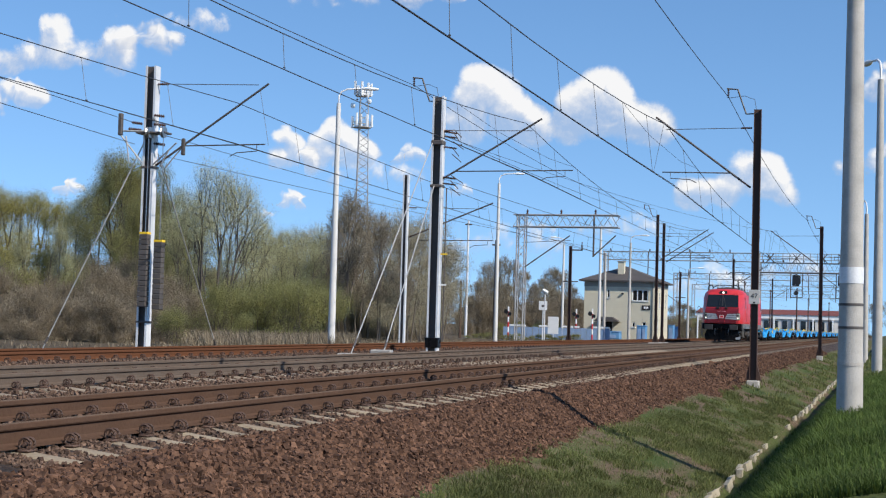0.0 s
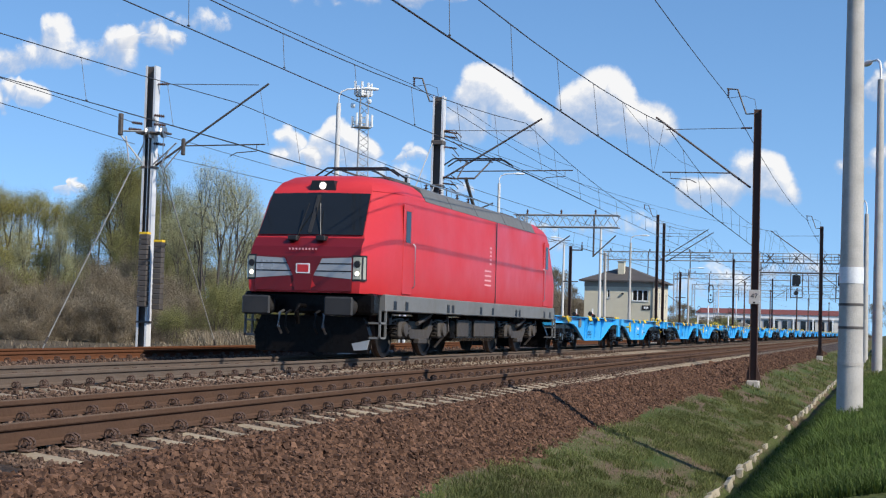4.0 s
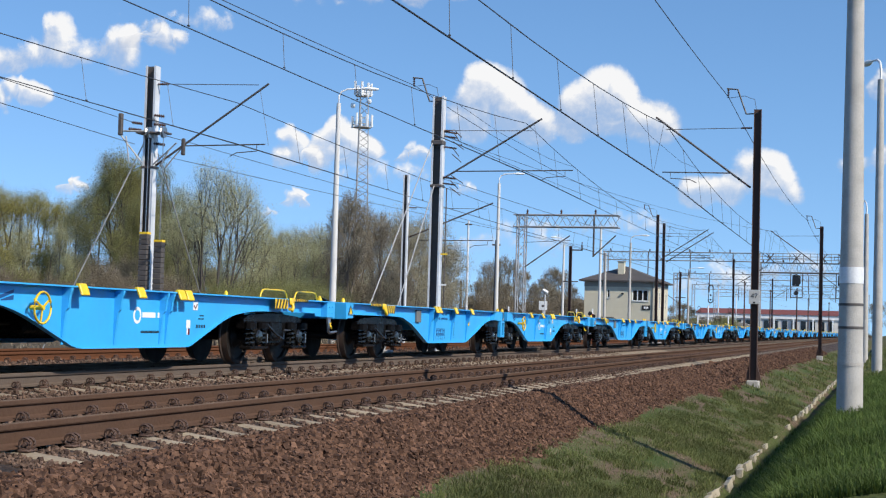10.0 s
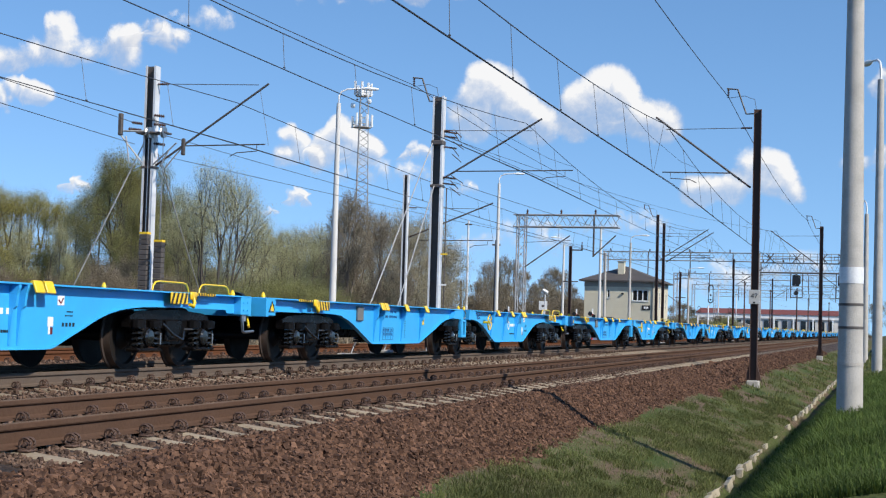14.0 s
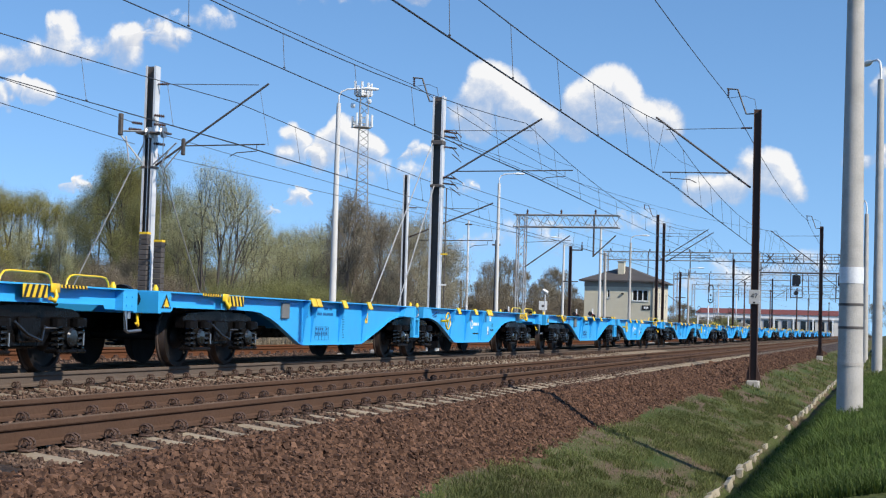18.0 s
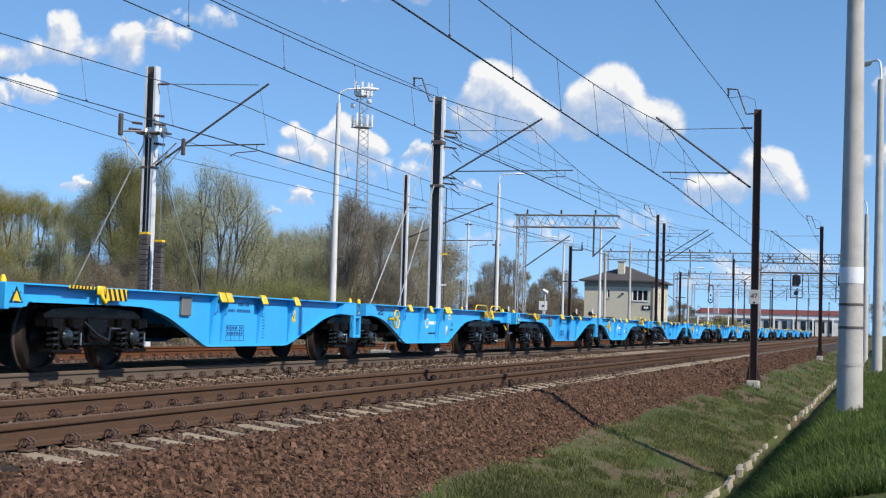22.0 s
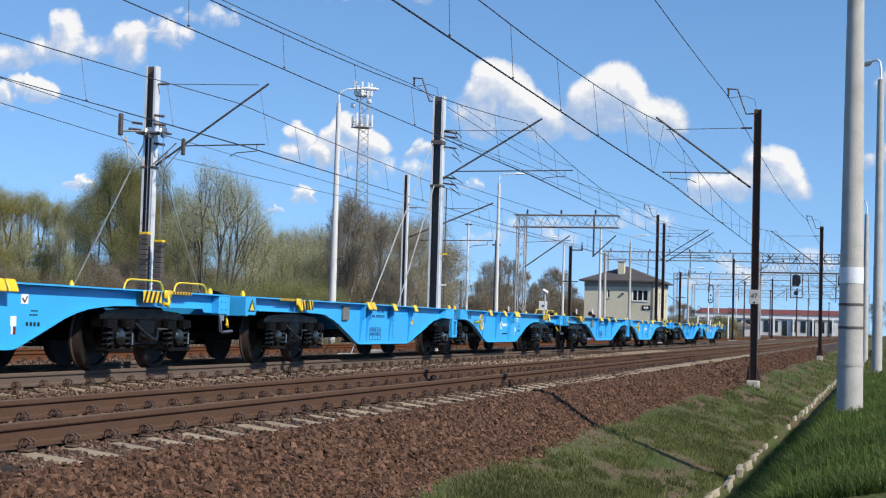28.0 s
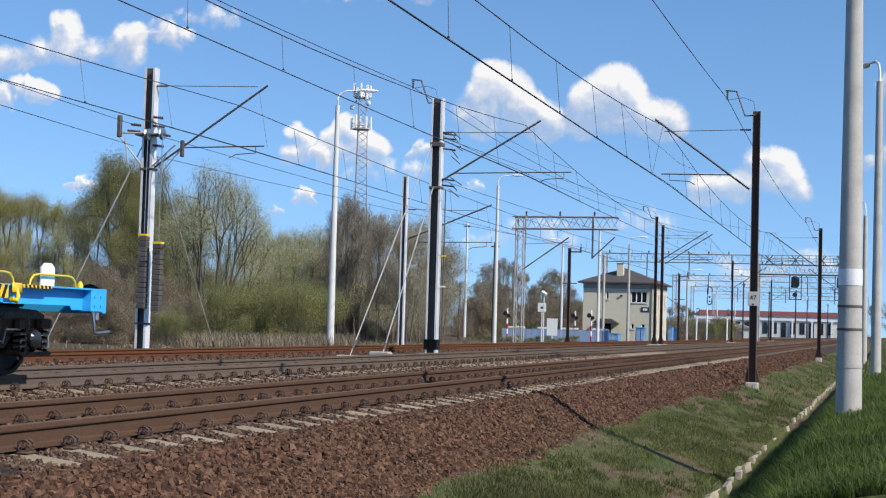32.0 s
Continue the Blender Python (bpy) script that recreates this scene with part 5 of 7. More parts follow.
def build_loco():
    t = thing("locomotive", pose(0, 0, 0), "red electric locomotive with grey sills and raised pantograph", "locomotive")
    rows = [(1.32, 8.98, 1.47, 0.30), (1.45, 9.0, 1.49, 0.30), (2.0, 8.98, 1.49, 0.30), (2.25, 8.90, 1.49, 0.31), (2.42, 8.72, 1.49, 0.33), (2.55, 8.68, 1.485, 0.34),
            (3.32, 8.18, 1.46, 0.36), (3.45, 8.06, 1.44, 0.38)]
    body = part("body", Shape().loft([[(x, y, z) for x, y in plan(yf, w, c1)] for z, yf, w, c1 in rows]), LOCO_RED, t, "red painted car body", 25)
    for e in (-1, 1):
        # cab roof
        secs = []
        for z, yf, w, back in ((3.45, 8.06, 1.44, 5.5), (3.62, 7.90, 1.34, 5.55), (3.76, 7.65, 1.15, 5.6), (3.83, 7.3, 0.9, 5.7)):
            q = [(0, -yf - 0.05), (w - 0.36, -yf), (w - 0.06, -yf + 0.6), (w, -yf + 1.1), (w, -back), (-w, -back), (-w, -yf + 1.1), (-w + 0.06, -yf + 0.6), (-w + 0.36, -yf)]
            secs.append([(x * -e, y * -e, z) for x, y in q])
        part("cab_roof", Shape().loft(secs), LOCO_RED, t, "red cab roof", 30)

        def F(x, y, z):
            return (x, e * y, z)
        # windscreen: two dark panes with a pillar
        def slope(z):
            return np.interp(z, (2.42, 2.55, 3.32, 3.45), (8.72, 8.68, 8.18, 8.06))
        for sx in (-1, 1):
            q = [(sx * 0.006, 2.50), (sx * 1.13, 2.50), (sx * 1.07, 3.38), (sx * 0.006, 3.40)]
            vs = [F(x, slope(z) + 0.065 * (1 - abs(x) / 1.13) + 0.034, z) for x, z in q] + [F(x, slope(z) - 0.1, z) for x, z in q]
            fs = [(0, 1, 2, 3), (7, 6, 5, 4), (0, 4, 5, 1), (1, 5, 6, 2), (2, 6, 7, 3), (3, 7, 4, 0)]
            part("windscreen", Shape().add(vs, fs), GLASS_DARK, body, "dark glass windscreen")
            part("screen_pillar", Shape().bar(F(sx * 0.02, 8.765, 2.53), F(sx * 0.02, 8.275, 3.34), 0.035, 0.03), BUFFER_GREY, body)
            part("wiper", Shape().tube(F(sx * 0.25, 8.80, 2.45), F(sx * 0.12, 8.52, 3.15), 0.014, n=5), BLACK, body)
            part("wiper_motor", Shape().box(*F(sx * 0.3 - 0.1, 8.72, 2.36), *F(sx * 0.3 + 0.1, 8.95, 2.47), 0.02), BLACK, body)
            # silver grilles beside the badge, lamps at the corners
            part("grille", Shape().prism([(sx * 0.22, 1.66), (sx * 1.02, 1.60), (sx * 1.02, 2.03), (sx * 0.36, 2.0)], "y", e * 8.97, e * 9.052), SILVER, body, "silver front grille panel")
            gl = Shape()
            for z in (1.75, 1.90):
                gl.box(sx * 0.26, e * 9.03, z - 0.012, sx * 1.02, e * 9.056, z + 0.012)
            part("grille_gap", gl, BLACK, body)
            part("lamp_unit", Shape().prism([(sx * 1.05, e * 9.03), (sx * 1.20, e * 9.015), (sx * 1.275, e * 8.90), (sx * 1.05, e * 8.82)], "z", 1.60, 2.04), LAMP_GLASS, body, "pale glazed headlamp housing")
            part("lamp_bezel", Shape().prism([(sx * 1.03, e * 9.02), (sx * 1.22, e * 8.995), (sx * 1.285, e * 8.86), (sx * 1.03, e * 8.8)], "z", 1.565, 2.075), BLACK, body)
            part("head_lamp", Shape().lathe(F(sx * 1.13, 9.02, 1.71), (0, e, 0), [(0, 0.05), (0.02, 0.04)], 14), LENS if e < 0 else SILVER, body, "lit round headlamp" if e < 0 else "unlit headlamp")
            part("marker_lamp", Shape().lathe(F(sx * 1.13, 9.02, 1.90), (0, e, 0), [(0, 0.075), (0.02, 0.06)], 14), BLACK, body)
            bf = part("buffer", Shape().lathe(F(sx * 0.875, 8.75, 1.05), (0, e, 0), [(0, 0.2), (0.3, 0.2), (0.31, 0.12), (0.55, 0.12)], 16), BUFFER_GREY, t, "dark grey rectangular buffer", 40)
            part("buffer_head", Shape().box(*F(sx * 0.875 - 0.3, 9.29, 0.86), *F(sx * 0.875 + 0.3, 9.36, 1.24), 0.05), BUFFER_GREY, bf)
            part("step", Shape().box(*F(sx * 1.22, 8.1, 0.42), *F(sx * 1.48, 8.5, 0.46)).box(*F(sx * 1.44, 8.1, 0.42), *F(sx * 1.48, 8.14, 1.0)).box(*F(sx * 1.44, 8.46, 0.42), *F(sx * 1.48, 8.5, 1.0)).box(*F(sx * 1.22, 8.1, 0.72), *F(sx * 1.48, 8.5, 0.76)), LOCO_GREY, t)
            # cab door, side window, rails
            d = part("cab_door", Shape().box(sx * 1.485, e * 6.55, 1.36, sx * 1.503, e * 7.2, 3.25, 0.01), LOCO_RED, t, "red cab door")
            part("door_window", Shape().box(sx * 1.5, e * 6.72, 2.45, sx * 1.512, e * 7.05, 3.12, 0.01), GLASS_DARK, d, "narrow dark side window")
            part("grab_rail", Shape().path([(sx * 1.50, e * 6.5, 1.5), (sx * 1.55, e * 6.5, 1.55), (sx * 1.55, e * 6.5, 2.4), (sx * 1.50, e * 6.5, 2.45)], 0.015, 5), STEEL, d)
        part("top_lamp_panel", Shape().prism([(-0.3, 3.42), (0.3, 3.42), (0.24, 3.66), (-0.24, 3.66)], "y", e * 7.6, e * 8.10), BLACK, body)
        part("top_lamp", Shape().lathe(F(0.0, 8.09, 3.55), (0, e, 0), [(0, 0.085), (0.02, 0.07)], 14), LENS if e < 0 else SILVER, body, "lit top lamp" if e < 0 else "unlit top lamp")
        # the three front panels carry the shaded front in their darker red
        part("front_panel", Shape().prism([(-1.03, 2.05), (1.03, 2.05), (1.03, 1.36), (-1.03, 1.36)], "y", e * 8.9, e * 9.046), LOCO_DEEP, body, "red panel behind the grilles, darkened for the shaded front")
        part("front_badge_panel", Shape().prism([(-0.42, 2.05), (0.42, 2.05), (0.2, 1.62), (0.17, 1.36), (-0.17, 1.36), (-0.2, 1.62)], "y", e * 8.97, e * 9.07), LOCO_DEEP, body, "deep red front panel, darker still for the shaded front")
        part("front_band", Shape().loft([[F(x, y, z) for x, y in ((-1.17, 8.5), (-1.17, yy), (0, yy + 0.06), (1.17, yy), (1.17, 8.5))] for z, yy in ((2.04, 8.99), (2.25, 8.915), (2.43, 8.74))]), LOCO_DEEP, body, "red band below the windscreen, darkened for its shade")
        num = Shape()
        for k in range(9):
            num.box(*F(-0.32 + k * 0.07, 9.045, 2.17), *F(-0.285 + k * 0.07, 9.05, 2.21))
        part("number_bars", num, PALE_RED, body)
        part("emblem", Shape().box(*F(-0.15, 9.07, 1.7), *F(0.15, 9.078, 1.9)), WHITE, body, "white emblem frame")
        part("emblem_face", Shape().box(*F(-0.12, 9.078, 1.725), *F(0.12, 9.082, 1.875)), LOCO_RED, body)
        # buffer beam, plough, coupling, hoses
        part("buffer_beam", Shape().box(*F(-1.40, 8.3, 0.9), *F(1.40, 8.74, 1.33), 0.05), RUNNING_GEAR, t)
        part("snow_plough", Shape().prism([(-1.2, 0.12), (1.2, 0.12), (1.25, 0.5), (1.1, 0.86), (-1.1, 0.86), (-1.25, 0.5)], "y", e * 8.3, e * 8.5), RUNNING_GEAR, t, "black snow plough")
        part("coupling_hook", Shape().path([F(0, 8.9, 1.05), F(0, 9.25, 1.05), F(0, 9.33, 0.92), F(0, 9.25, 0.7)], 0.05, 6), RUNNING_GEAR, t)
        for x in (-0.45, -0.3, 0.32, 0.5):
            part("air_hose", Shape().path([F(x, 8.9, 0.95), F(x, 9.12, 0.9), F(x, 9.16, 0.62), F(x, 9.0, 0.5)], 0.028, 6), STEEL if x > 0.4 or x < -0.4 else BLACK, t, "", 60)
        part("guard_iron", Shape().prism([(0.95, 0.32), (1.32, 0.40), (1.27, 0.2), (1.0, 0.18)], "y", e * 8.66, e * 8.7), SILVER if e < 0 else RUNNING_GEAR, t)
    # sills, roof, panel joint, lettering
    for sx in (-1, 1):
        part("side_sill", Shape().box(sx * 1.3, -8.2, 0.98, sx * 1.488, 8.2, 1.33, 0.02), LOCO_GREY, t, "grey side sill")
        jk = Shape()
        for y in (-7.6, -6.8, -3.6, -3.2, -0.6, 0.6, 3.2, 3.6, 6.8, 7.6):
            jk.box(sx * 1.488, y - 0.1, 1.02, sx * 1.494, y + 0.1, 1.2)
        part("sill_recess", jk, BLACK, t)
        part("panel_joint", Shape().box(sx * 1.488, 0.75, 1.33, sx * 1.496, 0.82, 3.43), BLACK, t)
        lt = Shape()
        for k in range(5):
            lt.box(sx * 1.488, 0.12, 2.3 + k * 0.1, sx * 1.494, 0.30, 2.35 + k * 0.1)
        for k in range(4):
            lt.box(sx * 1.488, -0.35, 1.75 + k * 0.12, sx * 1.494, 0.3, 1.79 + k * 0.12)
        part("side_lettering", lt, PALE_RED, t)
        for a, b in ((-5.5, -3.4), (-3.35, -1.0), (-0.95, 1.9), (1.95, 4.1), (4.15, 5.5)):
            part("roof_hatch", Shape().loft([[(sx * 1.45, y, 3.44), (sx * 1.30, y, 3.72), (sx * 0.95, y, 3.86), (sx * 0.1, y, 3.86), (sx * 0.1, y, 3.44)] for y in (a, b)]), ROOF_GREY, t, "grey sloping roof hatch")
    part("roof_deck", Shape().box(-1.3, -5.6, 3.4, 1.3, 5.6, 3.6), ROOF_GREY, t)
    for y in (-2.4, -1.2, 0.4, 1.5):
        insulator("roof_insulator", (0.5, y, 3.86), (0.5, y, 4.12), t, 0.07)
    part("roof_busbar", Shape().path([(0.5, -4.2, 4.15), (0.5, 4.2, 4.15)], 0.02, 5), STEEL, t)
    # pantographs: the front one folded, the rear one raised
    for y, up in ((-5.1, False), (5.1, True)):
        base = Shape().box(-0.7, y - 0.8, 3.9, -0.62, y + 0.8, 3.96).box(0.62, y - 0.8, 3.9, 0.7, y + 0.8, 3.96).box(-0.7, y - 0.75, 3.9, 0.7, y - 0.67, 3.96).box(-0.7, y + 0.67, 3.9, 0.7, y + 0.75, 3.96)
        for bx in (-0.66, 0.66):
            for by in (-0.7, 0.7):
                base.tube((bx, y + by, 3.84), (bx, y + by, 3.92), 0.05, n=8)
        pan = part("pantograph", base, DARK_STEEL, t, "raised pantograph" if up else "folded pantograph")
        knee = (0, y - 2.1, 4.8) if up else (0, y + 1.1, 4.02)
        foot = y - 1.0 if up else y - 0.65
        top = (0, y - 0.75, 5.42) if up else (0, y - 0.7, 4.08)
        part("lower_arm", Shape().tube((0, foot, 3.96), knee, 0.05, n=8), DARK_STEEL, pan)
        part("upper_arm", Shape().tube((knee[0] - 0.25, knee[1], knee[2]), (-0.35, top[1], top[2]), 0.022, n=6).tube((0.25, knee[1], knee[2]), (0.35, top[1], top[2]), 0.022, n=6).tube((-0.25, knee[1], knee[2]), (0.25, knee[1], knee[2]), 0.03, n=6), DARK_STEEL, pan)
        hd = Shape()
        for k in (-0.2, 0.2):
            hd.path([(-0.97, top[1] + k, top[2] - 0.12), (-0.7, top[1] + k, top[2] + 0.06), (0.7, top[1] + k, top[2] + 0.06), (0.97, top[1] + k, top[2] - 0.12)], 0.022, 5)
        hd.tube((-0.35, top[1] - 0.2, top[2]), (-0.35, top[1] + 0.2, top[2]), 0.02, n=5).tube((0.35, top[1] - 0.2, top[2]), (0.35, top[1] + 0.2, top[2]), 0.02, n=5)
        part("collector_head", hd, BLACK, pan)
    # bogies
    sets = []
    for c in (-4.75, 4.75):
        b = Shape().box(-1.0, -1.0, 0.5, 1.0, 1.0, 0.85, 0.05)
        bogie = part("bogie", b, RUNNING_GEAR, t, "dark two-axle bogie", at=pose(0, c, 0))
        for k in (-1, 1):
            sets.append(wheelset(bogie, pose(0, k * 1.5, 0.625), 0.625))
        for sx in (-1, 1):
            f = Shape().prism([(-2.2, 0.72), (-2.2, 0.86), (-0.9, 0.86), (-0.6, 0.62), (0.6, 0.62), (0.9, 0.86), (2.2, 0.86), (2.2, 0.72), (1.1, 0.7), (0.7, 0.42), (-0.7, 0.42), (-1.1, 0.7)], "x", sx * 1.02, sx * 1.16)
            part("side_frame", f, LOCO_BOGIE, bogie)
            for k in (-1, 1):
                ab = Shape().box(sx * 1.0, k * 1.5 - 0.22, 0.42, sx * 1.26, k * 1.5 + 0.22, 0.82, 0.05)
                ab.lathe((sx * 1.26, k * 1.5, 0.62), (sx, 0, 0), [(0, 0.16), (0.06, 0.15), (0.07, 0.08)], 16)
                part("axle_box", ab, LOCO_BOGIE, bogie)
                sp = coil(Shape(), sx * 1.14, k * 1.5 - 0.42, 0.5, 0.86, 0.1)
                coil(sp, sx * 1.14, k * 1.5 + 0.42, 0.5, 0.86, 0.1)
                part("spring", sp, RUNNING_GEAR, bogie)
            part("damper", Shape().tube((sx * 1.25, -0.5, 0.75), (sx * 1.25, 0.5, 0.95), 0.05, n=8).box(sx * 1.1, -0.3, 0.3, sx * 1.25, 0.3, 0.42, 0.02), LOCO_BOGIE, bogie)
            part("sand_pipe", Shape().path([(sx * 1.2, 2.1, 0.95), (sx * 1.2, 2.2, 0.6), (sx * 0.85, 2.25, 0.2)], 0.03, 6), DARK_STEEL, bogie)
    part("transformer_box", Shape().box(-1.2, -2.1, 0.35, 1.2, 2.1, 0.92, 0.08), RUNNING_GEAR, t, "dark underfloor equipment box")
    for y in (-1.4, 0.2, 1.2):
        part("equipment_cover", Shape().box(1.2, y - 0.5, 0.45, 1.26, y + 0.5, 0.88, 0.02), LOCO_BOGIE, t)
    return t, sets


loco, _ = build_loco()
LOCO_Y = 47.85 + SPEED * 3.5

# ---- drain beside the slope ----
drain = thing("drain_channel", pose(-2.09, 0, 0), "broken line of pale concrete drain slabs in the ditch", "drain", kind="structure")
SLAB = mat("pale_drain_concrete", (0.44, 0.39, 0.30), 0.9, vary=0.2, scale=6, fine=60, bump=0.4, dirt=(0.25, 0.22, 0.15), dirt_amount=0.6, each=0.12)
slab_meshes = []
for k in range(4):
    n = 0.47 - 0.03 * k
    s = Shape().add([(-0.03, -n, -0.12), (0.03, -n, -0.12), (0.03, n, -0.12), (-0.03, n, -0.12), (-0.035, -n + 0.02 * k, -0.01), (0.025, -n, 0.0), (0.03, n - 0.05, 0.004), (-0.03, n - 0.015 * k, -0.012)],
                    [(3, 2, 1, 0), (4, 5, 6, 7), (0, 1, 5, 4), (1, 2, 6, 5), (2, 3, 7, 6), (3, 0, 4, 7)])
    me = s.mesh("slab")
    me.materials.append(SLAB)
    slab_meshes.append(me)
rng = random.Random(11)
y = 11.0
while y < 75:
    if rng.random() < (0.3 if 29.5 < y < 40.0 else 0.97):
        long = rng.uniform(0.45, 1.0)
        part("slab", slab_meshes[rng.randrange(4)], None, drain, at=pose(rng.uniform(-0.04, 0.04), y, -1.29 + rng.uniform(-0.03, 0.015), rng.uniform(-2, 2), rng.uniform(-12, 8), rng.uniform(-3, 3)) @ Matrix.Diagonal((rng.uniform(0.9, 1.7) if y < 29 else 1.0, long, 1, 1)))
        y += 0.94 * long + rng.uniform(-0.03, 0.1)
    else:
        y += 0.7

# ---- signal box ----
WALL = mat("beige_plaster", (0.58, 0.53, 0.40), 0.9, vary=0.06, scale=1.5, fine=30, bump=0.12, dirt=(0.52, 0.46, 0.34), dirt_amount=0.35)
FASCIA = mat("grey_fascia", (0.30, 0.275, 0.23), 0.8, vary=0.1, bump=0.1)
ROOF = mat("dark_roof", (0.075, 0.066, 0.062), 0.8, vary=0.15, scale=1.5, bump=0.2, dirt=(0.11, 0.09, 0.08))
BLUE_PLASTIC = mat("blue_cabin", (0.10, 0.26, 0.46), 0.5, vary=0.12, bump=0.05, dirt=(0.2, 0.35, 0.55))
BLUE_WHITE = mat("pale_blue_fence", (0.24, 0.34, 0.50), 0.6, vary=0.2, scale=2, bump=0.05)

house = thing("signal_box", pose(-28.8, 150, 0), "two-storey beige railway signal box with a dark hipped roof", "building")
W_, D_, E_ = 7.0, 9.6, 5.35
OPEN_F = [(4.8, 3.5, 6.35, 4.6), (4.83, 0.9, 5.13, 1.42), (5.85, 0.9, 6.2, 1.42), (2.3, 3.75, 2.55, 4.6), (1.9, -0.3, 2.9, 1.45)]
OPEN_S = [(1.0, 2.9, 1.9, 4.5), (3.3, 2.9, 4.2, 4.5), (5.6, 2.9, 6.5, 4.5), (2.0, 0.3, 2.9, 2.1), (7.8, 2.9, 8.7, 4.5)]


def wall_with_openings(s, length, z0, z1, holes, put):
    """A wall of blocks round its openings; put maps (along, z, depth) to a point."""
    cuts = sorted({0.0, length, *[h[0] for h in holes], *[h[2] for h in holes]})
    for a, b in zip(cuts, cuts[1:]):
        m = (a + b) / 2
        zs = [(h[1], h[3]) for h in holes if h[0] < m < h[2]]
        z = z0
        for lo, hi in sorted(zs) + [(z1, z1)]:
            if lo > z:
                p, q = put(a, z, 0.0), put(b, lo, 0.3)
                s.box(*p, *q)
            z = max(z, hi)
    return s


part("wall", wall_with_openings(Shape(), W_, -0.6, E_, OPEN_F, lambda a, z, d: (a, d, z)), WALL, house, "beige plastered front wall")
part("wall", wall_with_openings(Shape(), D_, -0.6, E_, OPEN_S, lambda a, z, d: (W_ - d, a + 0.3 if a == 0 else a, z)), WALL, house, "beige plastered side wall")
part("wall", Shape().box(0, 0.3, -0.6, 0.3, D_, E_).box(0.3, D_ - 0.3, -0.6, W_ - 0.3, D_, E_), WALL, house)
# fascia and the shade below the eaves, both put into this grey
part("fascia_band", Shape().box(-0.02, -0.03, 4.85, W_ + 0.03, D_ + 0.03, E_ + 0.01), FASCIA, house, "grey fascia band with eave shade in its colour")
part("floor_slab", Shape().box(0.3, 0.3, 2.5, W_ - 0.3, D_ - 0.3, 2.65), FOOTING, house)
for (a, z0, b, z1) in OPEN_F:
    n = 3 if b - a > 1.2 and z0 > 2 else 1
    win = part("window", Shape().box(a, 0.10, z0, b, 0.13, z1), GLASS_DARK, house, "dark glazed window")
    f = Shape().box(a, 0.05, z0, a + 0.06, 0.14, z1).box(b - 0.06, 0.05, z0, b, 0.14, z1).box(a, 0.05, z1 - 0.06, b, 0.14, z1).box(a, 0.05, z0, b, 0.14, z0 + 0.06)
    for k in range(1, n):
        x = a + (b - a) * k / n
        f.box(x - 0.05, 0.05, z0, x + 0.05, 0.14, z1)
    part("window_frame", f, WHITE, win, "white window frame")
    part("window_sill", Shape().box(a - 0.08, -0.08, z0 - 0.06, b + 0.08, 0.08, z0), WHITE, win)
for (a, z0, b, z1) in OPEN_S:
    win = part("window", Shape().box(W_ - 0.07, a, z0, W_ - 0.04, b, z1), GLASS_DARK, house, "dark glazed window")
    part("window_frame", Shape().box(W_ - 0.08, a, z0, W_ - 0.02, a + 0.06, z1).box(W_ - 0.08, b - 0.06, z0, W_ - 0.02, b, z1).box(W_ - 0.08, a, z1 - 0.06, W_ - 0.02, b, z1).box(W_ - 0.08, (a + b) / 2 - 0.03, z0, W_ - 0.02, (a + b) / 2 + 0.03, z1), WHITE, win)
o = 0.5
eave = [(-o, -o, E_ + 0.02), (W_ + o, -o, E_ + 0.02), (W_ + o, D_ + o, E_ + 0.02), (-o, D_ + o, E_ + 0.02)]
up = [(x, y, z + 0.14) for x, y, z in eave]
ridge = [(W_ / 2, 3.6, E_ + 1.7), (W_ / 2, D_ - 3.6, E_ + 1.7)]
part("roof", Shape().add(eave + up + ridge, [(3, 2, 1, 0), (0, 1, 5, 4), (1, 2, 6, 5), (2, 3, 7, 6), (3, 0, 4, 7), (4, 5, 8), (5, 6, 9, 8), (6, 7, 9), (7, 4, 8, 9)]), ROOF, house, "dark hipped roof with wide eaves")
ch = part("chimney", Shape().box(3.1, 1.2, E_ + 0.3, 3.75, 1.9, 7.4, 0.02), WALL, house, "pale plastered chimney")
part("chimney_cap", Shape().box(3.02, 1.12, 7.4, 3.83, 1.98, 7.48, 0.02), FOOTING, ch)
part("canopy", Shape().prism([(1.2, 1.4), (3.7, 1.4), (3.0, 1.85), (1.7, 1.85)], "y", -1.3, 0.0), ROOF, house, "small sloping door canopy")
sg = part("name_plate", Shape().box(5.8, -0.06, 2.62, 6.6, -0.01, 3.08, 0.01), BLACK, house, "dark name plate with pale lettering")
part("plate_lettering", Shape().box(5.98, -0.068, 2.74, 6.16, -0.062, 2.96).box(6.22, -0.068, 2.74, 6.42, -0.062, 2.96), WHITE, sg)
part("wall_lamp", Shape().box(3.75, -0.2, 4.1, 3.95, 0.0, 4.25, 0.02), BLACK, house)
part("drainpipe", Shape().tube((W_ - 0.15, -0.06, -0.3), (W_ - 0.15, -0.06, E_), 0.05, n=8), FASCIA, house)


def cabin(x, y, w, d, h, label):
    t = thing("cabin", pose(x, y, -0.3), label, "cabin", "blue cabins")
    h *= 0.78
    part("shell", Shape().box(-w / 2, -d / 2, 0, w / 2, d / 2, h, 0.06), BLUE_PLASTIC, t, "blue plastic shell")
    part("door", Shape().box(-w * 0.32, -d / 2 - 0.02, 0.1, w * 0.32, -d / 2, h - 0.25, 0.01), BLUE_WHITE, t, "paler blue door")
    part("roof_lid", Shape().box(-w / 2 - 0.03, -d / 2 - 0.03, h, w / 2 + 0.03, d / 2 + 0.03, h + 0.1, 0.04), BLUE_PLASTIC, t)


